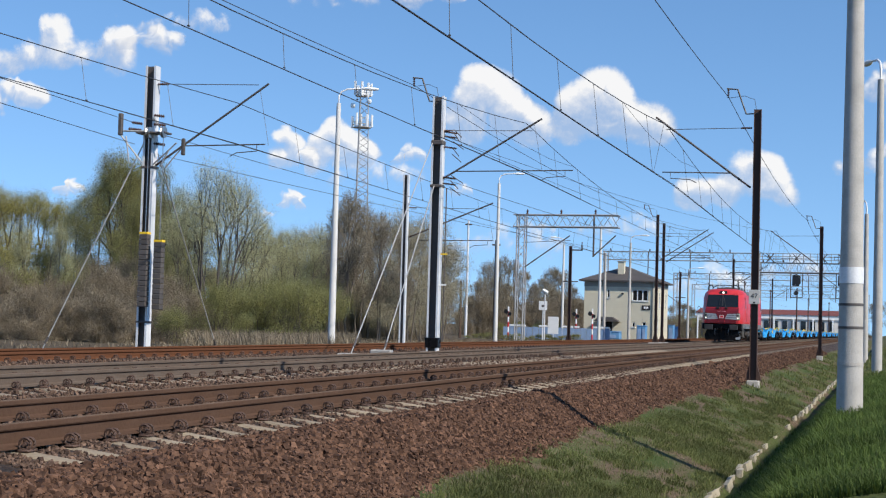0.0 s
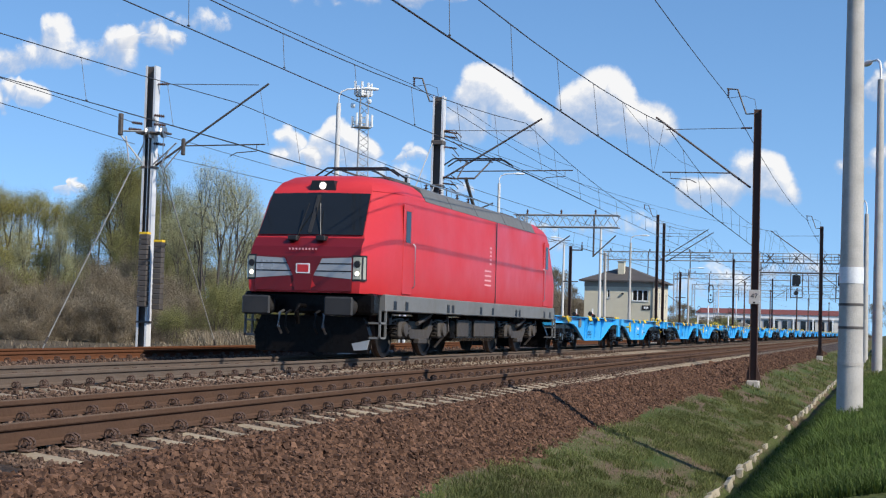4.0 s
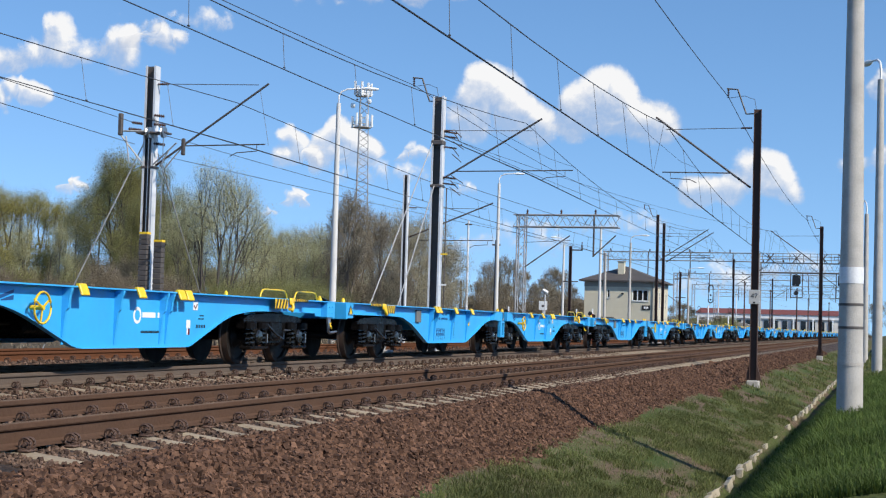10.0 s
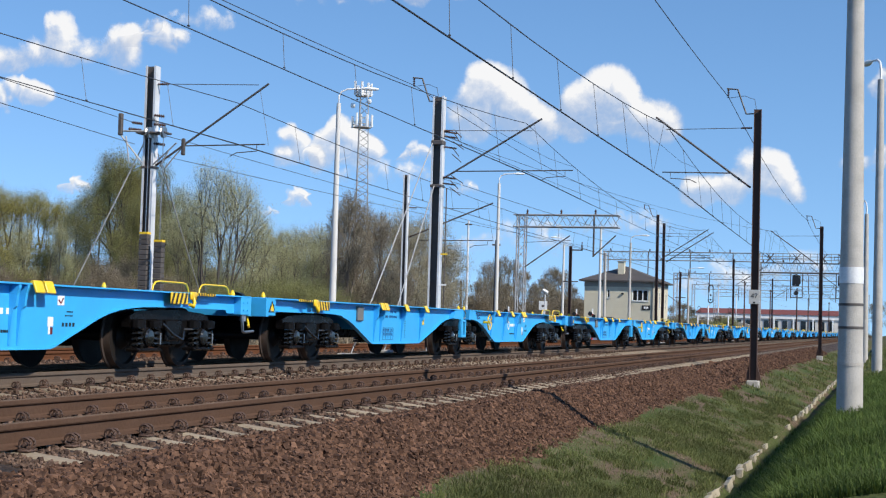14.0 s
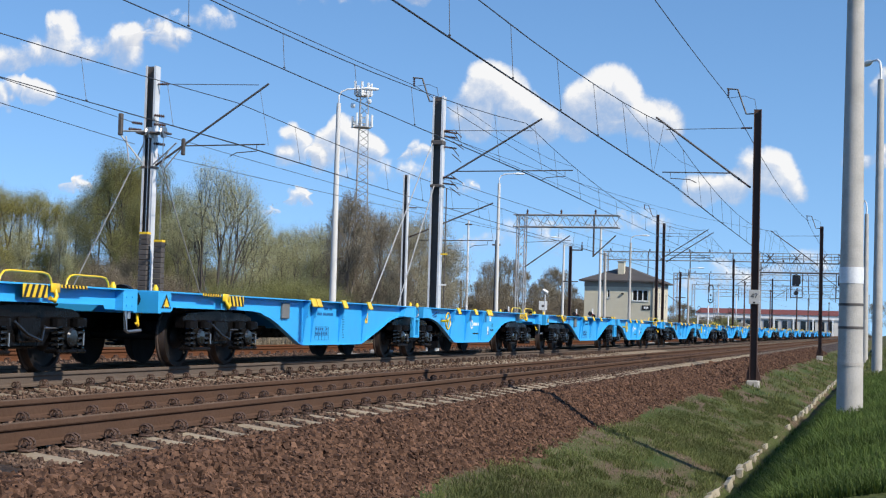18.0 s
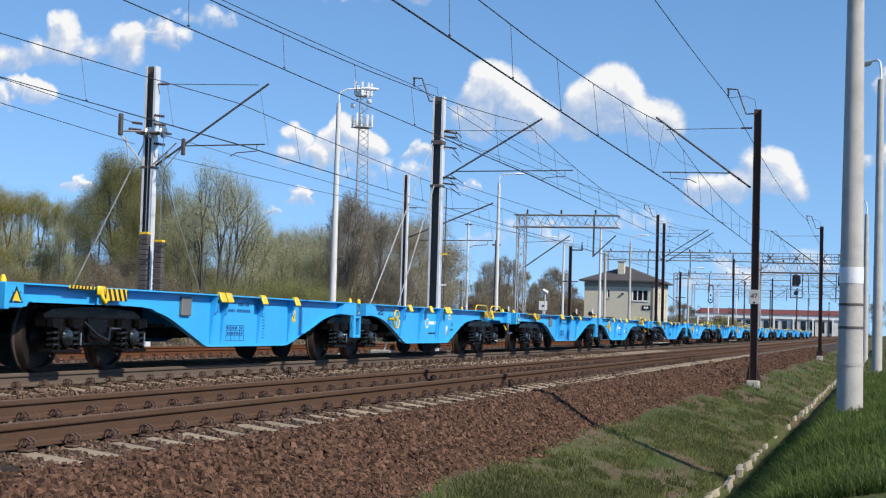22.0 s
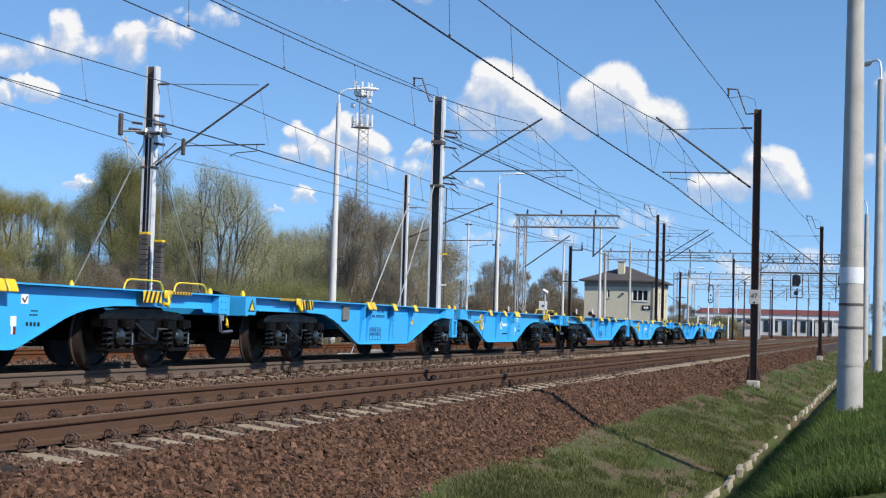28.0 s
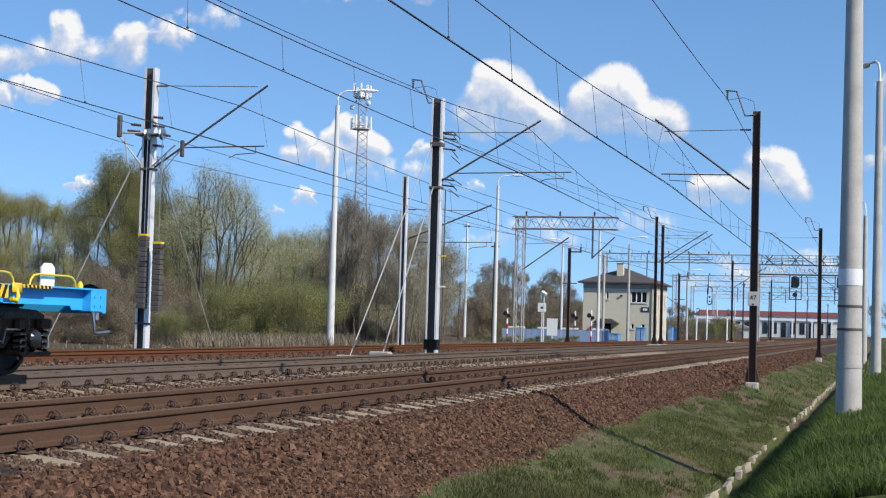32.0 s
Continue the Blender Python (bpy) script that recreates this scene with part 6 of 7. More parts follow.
cabin(-22.57, 146, 0.48, 0.9, 1.65, "pale blue cabinet before the signal box")
cabin(-22.13, 146, 0.46, 0.9, 1.65, "pale blue cabinet beside another")
cabin(-22.09, 165, 0.6, 1.0, 1.9, "blue cabinet beyond the signal box")
cabin(-21.6, 166, 0.5, 1.0, 1.7, "pale blue cabinet beyond the signal box")
cabin(-25.06, 144, 2.0, 1.2, 0.85, "low blue container by the signal box door")

fence = thing("fence", pose(0, 136, 0), "weathered pale blue panel fence with white caps", "fence")
for k in range(18):
    x = -33.55 + k * 0.55
    part("panel", Shape().box(x, -0.03, -0.4, x + 0.52, 0.03, 0.62 + 0.05 * (k % 2), 0.01), BLUE_WHITE, fence)
    if k % 9 not in (0, 4, 5):
        part("cap", Shape().box(x, -0.06, 0.68, x + 0.45, 0.06, 0.84, 0.02), WHITE, fence, "white cap")


def sign(x, y, z, w, h, label, post=True, m=WHITE):
    t = thing("sign", pose(x, y, 0), label, "sign")
    part("panel", Shape().box(-w / 2, -0.03, z, w / 2, 0, z + h, 0.01), m, t)
    if post:
        part("post", Shape().tube((0, 0.03, -0.5), (0, 0.03, z + h), 0.05, n=8), MAST_GREY, t)
    return t


part("mark", Shape().box(-0.12, -0.036, 2.42, 0.12, -0.032, 2.6), DARK_STEEL, sign(-28.58, 130, 2.15, 0.74, 0.78, "square white sign with a dark mark on a post"))
sign(-27.85, 131, 0.1, 0.95, 1.5, "white notice board by the fence")


def camera_post(x, y):
    t = thing("floodlight_post", pose(x, y, 0), "slim post with a tilted white floodlight", "floodlight post")
    part("post", Shape().tube((0, 0, -0.5), (0, 0, 3.6), 0.05, n=8), MAST_GREY, t)
    part("floodlight", Shape().box(-0.25, -0.15, -0.12, 0.25, 0.15, 0.12, 0.03, pose(0, -0.05, 3.75, 25, 30, 0)), WHITE, t, "white floodlight housing")


camera_post(-28.2, 129)


def striped_post(x, y, label):
    t = thing("crossing_signal", pose(x, y, 0), label, "crossing signal", "crossing signals")
    for k in range(6):
        part("stripe", Shape().tube((0, 0, -0.3 + k * 0.45), (0, 0, 0.15 + k * 0.45), 0.07, n=10), WHITE if k % 2 else LOCO_RED, t, "white ring" if k % 2 else "red ring")
    part("lamp_board", Shape().lathe((-0.18, -0.06, 1.95), (0, -1, 0), [(0, 0.2), (0.06, 0.2)], 14), BLACK, t, "black round lamp board")
    part("lamp_board", Shape().lathe((0.14, -0.06, 1.75), (0, -1, 0), [(0, 0.16), (0.06, 0.16)], 14), BLACK, t)


striped_post(-31.9, 131, "red and white striped crossing post with black lamps")
striped_post(-24.4, 131, "striped crossing post with round black lamps")
striped_post(-27.2, 138, "striped crossing post by the white board")


def signal(x, y, h, label, wide=0.26, tall=2.0):
    t = thing("rail_signal", pose(x, y, 0), label, "railway signal", "railway signals")
    part("post", Shape().tube((-wide, 0, -0.5), (-wide, 0, h - 0.3), 0.08, n=10), WHITE, t)
    part("bracket", Shape().tube((-wide, 0, h - 0.5), (0, 0, h), 0.05, n=6), MAST_GREY, t)
    ring = [(wide * math.cos(a), -0.05, h + wide + (tall - 2 * wide if math.sin(a) > 0 else 0) + wide * math.sin(a)) for a in [(k + 0.5) * math.pi / 10 for k in range(20)]]
    part("head_frame", Shape().path(ring, wide * 0.26, 6, True), BLACK, t, "black oval signal frame")
    for k in range(2 if tall > 1 else 1):
        part("lens", Shape().lathe((0, -0.05, h + wide * 1.3 + k * 0.5), (0, -1, 0), [(0, wide * 0.4), (0.12, wide * 0.4), (0.121, 0.02)], 12), GLASS_DARK, t)
    return t


signal(-19.04, 175, 3.95, "tall rail signal with a black oval frame")
signal(-19.97, 172, 2.75, "small rail signal on a pale post", 0.14, 0.7)
signal(-16.99, 176, 2.75, "small rail signal with a black oval head", 0.14, 0.7)


# ---- gantries ----
def lattice(s, p, q, w, h, n, r=0.035, up=(0, 0, 1)):
    """A boxed lattice girder from p to q."""
    p, q, up = Vector(p), Vector(q), Vector(up)
    d = q - p
    side = d.cross(up).normalized() * w / 2
    top = up * h / 2
    corners = [side + top, side - top, -side - top, -side + top]
    for c in corners:
        s.tube(p + c, q + c, r * 1.4, n=4)
    for i in range(n):
        a, b = p + d * (i / n), p + d * ((i + 1) / n)
        for k in range(4):
            c0, c1 = corners[k], corners[(k + 1) % 4]
            s.tube(a + (c0 if i % 2 else c1), b + (c1 if i % 2 else c0), r * 0.7, n=3)
    return s


SIGNAL_STEEL = mat("signal_gantry_steel", (0.26, 0.26, 0.26), 0.6, vary=0.2, scale=2, bump=0.05)


def gantry(y, x0, x1, z, h, label, posts=None, n=16, drops=(), material=None):
    m = material or LATTICE
    t = thing("line_gantry", pose(0, y, 0), label, "gantry", "gantries over the tracks")
    part("beam", lattice(Shape(), (x0, 0, z - h / 2), (x1, 0, z - h / 2), 0.8, h, n), m, t, "lattice girder")
    for x in posts or (x0 + 0.4, x1 - 0.4):
        if x:
            part("lattice_post", lattice(Shape(), (x, 0, -0.4), (x, 0, z), 0.7, 0.6, 14, up=(1, 0, 0)), m, t)
    for x in drops:
        part("drop_post", Shape().tube((x, 0, z), (x, 0, z - h - 2.2), 0.07, n=6), DARK_STEEL, t)
    k = int((x1 - x0) / 2.6)
    for i in range(k):
        x = x0 + 1.0 + i * 2.6
        part("insulator", Shape().lathe((x, 0, z), (0, 0, 1), [(0, 0.05), (0.1, 0.09), (0.2, 0.05), (0.3, 0.09), (0.42, 0.04)], 8), INSULATOR, t)
    return t


g1 = gantry(112, -27.0, -19.0, 9.1, 0.9, "grey lattice gantry over the side tracks", n=14, drops=(-20.9,), posts=(-26.4,))
part("cantilever_tube", Shape().tube((-26.2, -0.3, 5.05), (-22.65, -0.3, 7.55), 0.05, n=6), DARK_STEEL, g1)
part("cantilever_tube", Shape().tube((-20.9, -0.3, 6.0), (-19.2, -0.3, 7.6), 0.05, n=6), DARK_STEEL, g1)
part("tie_rod", Shape().tube((-26.3, -0.3, 7.0), (-22.6, -0.3, 7.2), 0.02, n=5), DARK_STEEL, g1)
gantry(200, -36.0, -15.5, 10.9, 1.1, "long grey lattice gantry across the station tracks", n=26, drops=(-30, -24.5, -19))
gantry(255, -34.0, -4.0, 10.2, 0.9, "distant lattice gantry across all tracks", n=30, drops=(-28, -20, -12))
gantry(330, -40.0, -4.0, 10.6, 1.0, "far lattice gantry in the station", n=30, drops=(-30, -20, -10))
gantry(430, -46.0, -4.0, 11.5, 1.1, "far lattice gantry deep in the station", n=30, drops=(-30, -20, -10))
sgn_g = gantry(205, -16.5, -4.2, 9.9, 1.2, "signal gantry with hanging signal cages", n=22, material=SIGNAL_STEEL)
for x in np.arange(-16.5, -4.3, 0.88):
    part("rail_post", Shape().box(x - 0.04, -0.54, 9.9, x + 0.04, -0.46, 11.2), SIGNAL_STEEL, sgn_g)
for x in (-14.6, -11.2, -7.8, -5.4):
    part("cross_brace", Shape().bar((x - 0.5, -0.55, 9.95), (x + 0.5, -0.55, 11.15), 0.1, 0.12).bar((x - 0.5, -0.6, 11.15), (x + 0.5, -0.6, 9.95), 0.1, 0.12), DARK_STEEL, sgn_g)
for z in (9.95, 10.35, 10.75, 11.15):
    part("guard_rail", Shape().box(-16.5, -0.53, z - 0.04, -4.2, -0.47, z + 0.04), SIGNAL_STEEL, sgn_g)
part("walkway", Shape().box(-16.5, -0.5, 8.55, -4.2, 0.5, 8.65), DARK_STEEL, sgn_g)
for x in (-11.2, -5.4):
    cg = Shape()
    for dx in (-0.75, 0.75):
        for dy in (-0.35, 0.35):
            cg.box(x + dx - 0.04, dy - 0.04, 5.4, x + dx + 0.04, dy + 0.04, 8.6)
    for z in (5.4, 6.4):
        cg.box(x - 0.75, -0.4, z, x + 0.75, -0.34, z + 0.06).box(x - 0.75, 0.34, z, x + 0.75, 0.4, z + 0.06)
    cg.box(x - 0.75, -0.4, 5.38, x + 0.75, 0.4, 5.43)
    cage = part("signal_cage", cg, DARK_STEEL, sgn_g, "hanging steel signal cage")
    part("signal_head", Shape().prism([(x - 0.55, 7.0), (x + 0.3, 6.9), (x + 0.55, 7.3), (x + 0.5, 8.2), (x, 8.5), (x - 0.5, 8.3)], "y", -0.5, -0.35), BLACK, cage, "black signal head")
    part("signal_head", Shape().lathe((x, -0.5, 6.0), (0, 1, 0), [(0, 0.3), (0.1, 0.3)], 12), BLACK, cage)

for x, y, h in ((-16.6, 215, 9.0), (-20.5, 235, 8.5), (-27.0, 260, 8.8), (-20.2, 285, 8.6), (-14.2, 262, 8.3), (-24.0, 300, 8.6), (-30.5, 330, 9.0), (-16.0, 340, 8.5), (-13.0, 380, 8.5), (-35.5, 130, 9.9), (-36.3, 131, 4.6), (-27.6, 109, 7.0), (-40.3, 128, 5.8)):
    t = thing("steel_post", pose(x, y, 0), "plain distant grey line-side post", "post", "distant line-side posts")
    part("shaft", Shape().tube((0, 0, -0.5), (0, 0, h), 0.13, 0.09, 8), MAST_BROWN if h < 8.7 else MAST_GREY, t)
    part("top_fitting", Shape().box(-0.3, -0.08, h - 0.4, 0.3, 0.08, h - 0.3), DARK_STEEL, t)

# ---- radio tower ----
tower = thing("radio_tower", pose(-95, 270, -1), "tall grey lattice radio tower with white antennas", "radio tower")
ts = Shape()
H_ = 44.5
legs = [Vector((math.cos(a), math.sin(a), 0)) for a in (0.4, 2.494, 4.588)]
for g in legs:
    ts.tube(g * 2.0, g * 1.0 + Vector((0, 0, H_)), 0.13, 0.09, 6)
nb = 34
for i in range(nb):
    z0, z1 = H_ * i / nb, H_ * (i + 1) / nb
    w0, w1 = 2.0 - z0 / H_, 2.0 - z1 / H_
    for k in range(3):
        a, b = legs[k], legs[(k + 1) % 3]
        if i % 2:
            a, b = b, a
        ts.tube(a * w0 + Vector((0, 0, z0)), b * w1 + Vector((0, 0, z1)), 0.06, n=4)
part("mast_lattice", ts, LATTICE, tower)
for z, r in ((38.0, 1.7), (44.0, 1.5)):
    pf = Shape().lathe((0, 0, z), (0, 0, 1), [(0, r), (0.15, r)], 12)
    for zz in (0.6, 1.1):
        pf.path([(r * math.cos(k * math.pi / 6), r * math.sin(k * math.pi / 6), z + zz) for k in range(12)], 0.06, 4, True)
    part("platform", pf, LATTICE, tower, "round service platform")
for k, (a, z, h) in enumerate(((0.1, 44, 2.4), (1.3, 44, 2.6), (2.6, 44, 2.2), (3.7, 44.2, 2.6), (4.9, 44, 2.6), (5.7, 43.6, 2.8), (0.6, 38.2, 2.4), (2.0, 38.4, 2.4), (3.3, 38, 2.2), (4.4, 38.3, 2.4), (5.5, 38, 2.4))):
    x, y = (1.9 if z < 40 else 1.55) * math.cos(a), 1.6 * math.sin(a)
    part("antenna", Shape().box(x - 0.2, y - 0.15, z, x + 0.2, y + 0.15, z + h, 0.05), WHITE, tower, "white panel antenna")
part("equipment_drum", Shape().lathe((0, -0.6, 43.9), (0, 0, 1), [(0, 0.9), (0.9, 0.9), (1.2, 0.7)], 14), MAST_GREY, tower)
for a, z in ((2.9, 42.2), (6.0, 42.8)):
    x, y = 1.8 * math.cos(a), 1.8 * math.sin(a) - 0.8
    part("dish", Shape().lathe((x, y, z), (-0.3, -1, 0), [(0, 0.5), (0.25, 0.5), (0.35, 0.3)], 16), WHITE, tower, "round microwave dish", 50)

# ---- station hall far behind ----
RED_ROOF = mat("red_brown_roof", (0.17, 0.052, 0.045), 0.8, vary=0.12, scale=0.3, bump=0.1)
HALL_WALL = mat("hall_wall", (0.6, 0.58, 0.54), 0.9, vary=0.1, scale=0.4, bump=0.05)
hall = thing("station_hall", pose(-81, 690, 0), "long pale hall with a low red-brown roof", "building")
part("wall", Shape().box(0, 0, -1, 63, 18, 6.8), HALL_WALL, hall, "pale wall")
part("roof", Shape().add([(-1, -1, 8.7), (64, -1, 8.7), (64, 19, 8.7), (-1, 19, 8.7), (1, 6, 11.0), (62, 6, 11.0), (62, 13, 11.0), (1, 13, 11.0)], [(3, 2, 1, 0), (0, 1, 5, 4), (1, 2, 6, 5), (2, 3, 7, 6), (3, 0, 4, 7), (4, 5, 6, 7)]), RED_ROOF, hall, "red-brown roof")
part("white_band", Shape().box(-0.5, -0.6, 6.8, 63.5, -0.1, 8.7), WHITE, hall)
for k in range(15):
    part("window", Shape().box(1.5 + k * 4, -0.2, 1.0 if k % 3 else -0.5, 3.6 + k * 4, -0.05, 6.0), GLASS_DARK, hall)
for k in range(8):
    part("pillar", Shape().box(k * 8.4, -1.0, -1, k * 8.4 + 0.7, -0.3, 6.8), WHITE, hall)
for k, (x, y, w, h) in enumerate(((-58, 480, 9, 4.0), (-46, 470, 7, 3.0), (-40, 420, 6, 2.6))):
    sh = thing("shed", pose(x, y, -0.5), "low pale shed behind the station posts", "shed", "sheds")
    part("wall", Shape().box(0, 0, 0, w, 5, h), HALL_WALL, sh)
    part("roof", Shape().prism([(-0.3, h), (w + 0.3, h), (w / 2, h + 1.1)], "y", -0.4, 5.4), FASCIA if k else WHITE, sh)
    part("door", Shape().box(w * 0.3, -0.05, 0, w * 0.55, 0, h * 0.7), DARK_STEEL, sh)


# ---- trees ----
BARK = mat("grey_brown_bark", (0.075, 0.063, 0.052), 0.9, vary=0.3, scale=4, fine=40, bump=0.4, each=0.1)
TWIG = mat("brown_twig", (0.135, 0.112, 0.088), 0.9, vary=0.25, scale=1, fine=10, bump=0.0, each=0.15)
LEAF_DENSE = island("willow_leaf", (0.22, 0.21, 0.08), (0.35, 0.335, 0.14), 0.7, 0.22, 0.5, 0.5)
LEAF_LIGHT = island("young_leaf", (0.40, 0.39, 0.21), (0.56, 0.54, 0.31), 0.7, 0.18, 0.5, 0.5)
LEAF_YELLOW = island("yellow_green_leaf", (0.29, 0.265, 0.085), (0.43, 0.39, 0.14), 0.7, 0.18, 0.5, 0.45)
LEAF_HAZE = island("pale_budding_twig", (0.27, 0.24, 0.16), (0.44, 0.40, 0.275), 0.85, 0.18, 0.5, 0.3)
LEAF_THICKET = island("thicket_twig", (0.185, 0.15, 0.10), (0.31, 0.255, 0.18), 0.9, 0.2, 0.5, 0.3)
LEAF_BUSH = island("bush_leaf", (0.22, 0.215, 0.08), (0.36, 0.35, 0.145), 0.7, 0.22, 0.5, 0.5)
LEAF_BROWN = island("brown_bud_twig", (0.22, 0.185, 0.13), (0.36, 0.31, 0.225), 0.85, 0.2, 0.5, 0.35)


def tree_meshes(seed, stems, tips, lobes, radius, low, leaves, leaf_mat, leaf_size, slim=0.5, along=0.0, scatter=0.16, tip_r=0.0075,
                base=0.25, bark=None):
    """Branches and foliage of one tree 10 m high: limbs fork towards the tips of a lobed crown. Two meshes."""
    nr = np.random.default_rng(seed)
    # lobes of the crown, then branch tips spread through them towards their outside
    lz = low + (9.4 - low) * nr.random(lobes) ** 0.75
    lz[0] = 8.9
    # the crown is widest at two fifths of its height
    f = (lz - low) / (10 - low)
    reach = radius * np.clip(1.15 - np.abs(f - 0.4) * 1.25, 0.3, 1)
    la = np.arange(lobes) * 2.4 + nr.uniform(-0.5, 0.5, lobes)
    ld = reach * nr.uniform(0.45, 0.85, lobes)
    ld[0] *= 0.3
    lr = nr.uniform(0.38, 0.62, lobes) * radius
    k = nr.integers(0, lobes, tips)
    d = nr.normal(0, 1, (tips, 3))
    d /= np.linalg.norm(d, axis=1, keepdims=True)
    pts = np.stack([np.cos(la[k]) * ld[k], np.sin(la[k]) * ld[k], lz[k]], -1) + d * (lr[k] * nr.random(tips) ** 0.4)[:, None]
    pts[:, 2] = np.clip(pts[:, 2], low * 0.7, None)
    pts[:, 2] *= 10 / pts[:, 2].max()
    segs, sites, ways = [], [], []

    def fork(start, group, level):
        n = len(group)
        c = group.mean(0)
        if n <= 2:
            for q in group:
                mid = (start + q) / 2 + nr.normal(0, 0.05, 3) * np.linalg.norm(q - start)
                segs.append(([start, mid, q], [tip_r * 1.3, tip_r, tip_r * 0.5], 3))
                for s in (mid, (mid + q) / 2, q):
                    sites.append(s)
                    ways.append(q - start)
            return
        step = 0.42 if level == 0 else nr.uniform(0.3, 0.5)
        node = start + (c - start) * step
        if level == 0:
            node[:2] = start[:2] + (c - start)[:2] * step * 0.7
        bend = (start + node) / 2 + nr.normal(0, 0.05, 3) * np.linalg.norm(node - start)
        r0, r1 = tip_r * n ** 0.47, tip_r * (n * 0.62) ** 0.47
        segs.append(([start, bend, node], [r0 * 1.1, (r0 + r1) / 2, r1], 7 if n > 60 else 4))
        off = group - node
        axis = nr.normal(0, 1, 3) * off.std(0) ** 1.5
        order = np.argsort(off @ axis)
        cut = max(1, min(n - 1, int(n * nr.uniform(0.36, 0.64))))
        fork(node, group[order[:cut]], level + 1)
        fork(node, group[order[cut:]], level + 1)

    turn = np.arctan2(pts[:, 1], pts[:, 0]) + nr.normal(0, 0.5, tips)
    which = np.argsort(turn)
    for g in np.array_split(which, stems):
        c = pts[g].mean(0)
        away = c[:2] / max(0.01, np.linalg.norm(c[:2])) * (base if stems > 1 else 0.0)
        fork(np.array([away[0], away[1], 0.0]), pts[g], 0)
    s = Shape()
    for line, rad, n in segs:
        s.path([Vector(q) for q in line], rad, n)
    wood = s.mesh("trunk")
    wood.materials.append(bark or BARK)
    sp, sw = np.array(sites), np.array(ways)
    sw /= np.linalg.norm(sw, axis=1, keepdims=True) + 1e-6
    i = nr.integers(0, len(sp), leaves)
    pick = sp[i] + nr.normal(0, scatter, (leaves, 3))
    pick[:, 2] = np.maximum(pick[:, 2], 0.1)
    size = leaf_size * nr.uniform(0.6, 1.4, leaves)
    a = nr.normal(0, 1, (leaves, 3))
    a /= np.linalg.norm(a, axis=1, keepdims=True)
    a = a * (1 - along) + (sw[i] + np.array([0, 0, 0.35])) * along
    a /= np.linalg.norm(a, axis=1, keepdims=True)
    b = np.cross(a, nr.normal(0, 1, (leaves, 3)))
    b /= np.linalg.norm(b, axis=1, keepdims=True)
    v = np.stack([pick + a * size[:, None], pick + b * size[:, None] * slim, pick - a * size[:, None], pick - b * size[:, None] * slim], 1)
    crown = bpy.data.meshes.new("crown")
    crown.vertices.add(leaves * 4)
    crown.vertices.foreach_set("co", v.astype(np.float32).ravel())
    crown.loops.add(leaves * 4)
    crown.loops.foreach_set("vertex_index", np.arange(leaves * 4, dtype=np.int32))
    crown.polygons.add(leaves)
    crown.polygons.foreach_set("loop_start", np.arange(leaves, dtype=np.int32) * 4)
    crown.update(calc_edges=True)
    crown.materials.append(leaf_mat)
    return wood, crown


KINDS = {
    "willow": ("broad willow with dense fresh olive-green foliage", [tree_meshes(s, 4, 700, 15, 2.7, 1.6, 120000, LEAF_DENSE, 0.027, 0.5, 0.2, 0.19) for s in (1, 2)]),
    "airy": ("airy tree with dark forked trunks and thin young leaves", [tree_meshes(s, 5, 520, 13, 2.7, 3.0, 46000, LEAF_LIGHT, 0.025, 0.5, 0.2, 0.24, 0.0085, 0.6) for s in (3, 4)]),
    "slim": ("slim tree just coming into pale yellow-green leaf", [tree_meshes(s, 2, 420, 12, 2.0, 2.4, 46000, LEAF_LIGHT, 0.026, 0.5, 0.2, 0.24) for s in (5, 6)]),
    "yellow": ("slim tree with fresh yellow-green leaves at its top", [tree_meshes(s, 2, 420, 12, 2.2, 2.6, 42000, LEAF_YELLOW, 0.027, 0.5, 0.2, 0.2) for s in (7, 15)]),
    "haze": ("round bare tree with a pale haze of budding twigs", [tree_meshes(s, 3, 700, 14, 3.3, 1.6, 30000, LEAF_HAZE, 0.15, 0.05, 0.5, 0.2, 0.006, bark=TWIG) for s in (16, 17)]),
    "bare": ("bare brown tree with a fan of fine twigs", [tree_meshes(s, 2, 520, 11, 2.2, 1.8, 13000, LEAF_BROWN, 0.16, 0.045, 0.6, 0.12, 0.007, bark=TWIG) for s in (8, 9, 10)]),
    "shrub": ("tangled brown shrub at the wood's edge", [tree_meshes(s, 9, 520, 12, 5.0, 1.0, 24000, LEAF_THICKET, 0.34, 0.04, 0.4, 0.45, 0.011, 1.2, TWIG) for s in (11, 12)]),
    "bush": ("low green bush at the wood's edge", [tree_meshes(s, 8, 420, 12, 5.0, 1.0, 18000, LEAF_BUSH, 0.09, 0.5, 0.2, 0.6, 0.01, 1.0) for s in (13, 14)]),
}
tree_rng = random.Random(21)


def plant(kind, bearing, y, h, wide=1.0):
    """A tree at a bearing (degrees left of the line) and a distance along it."""
    label, variants = KINDS[kind]
    wood, crown = tree_rng.choice(variants)
    x = -y * math.tan(radians(bearing))
    z = float(np.interp(x, PROFILE_X, PROFILE_Z)) - 0.1
    name = "tree" if kind not in ("shrub", "bush") else kind
    t = thing(name, pose(x, y, z, 0, 0, tree_rng.uniform(0, 360)) @ Matrix.Diagonal((h / 10 * wide, h / 10 * wide, h / 10, 1)), label, "tree" if name == "tree" else "shrub", "wood beside the tracks")
    part("trunk", wood, None, t)
    part("crown", crown, None, t)


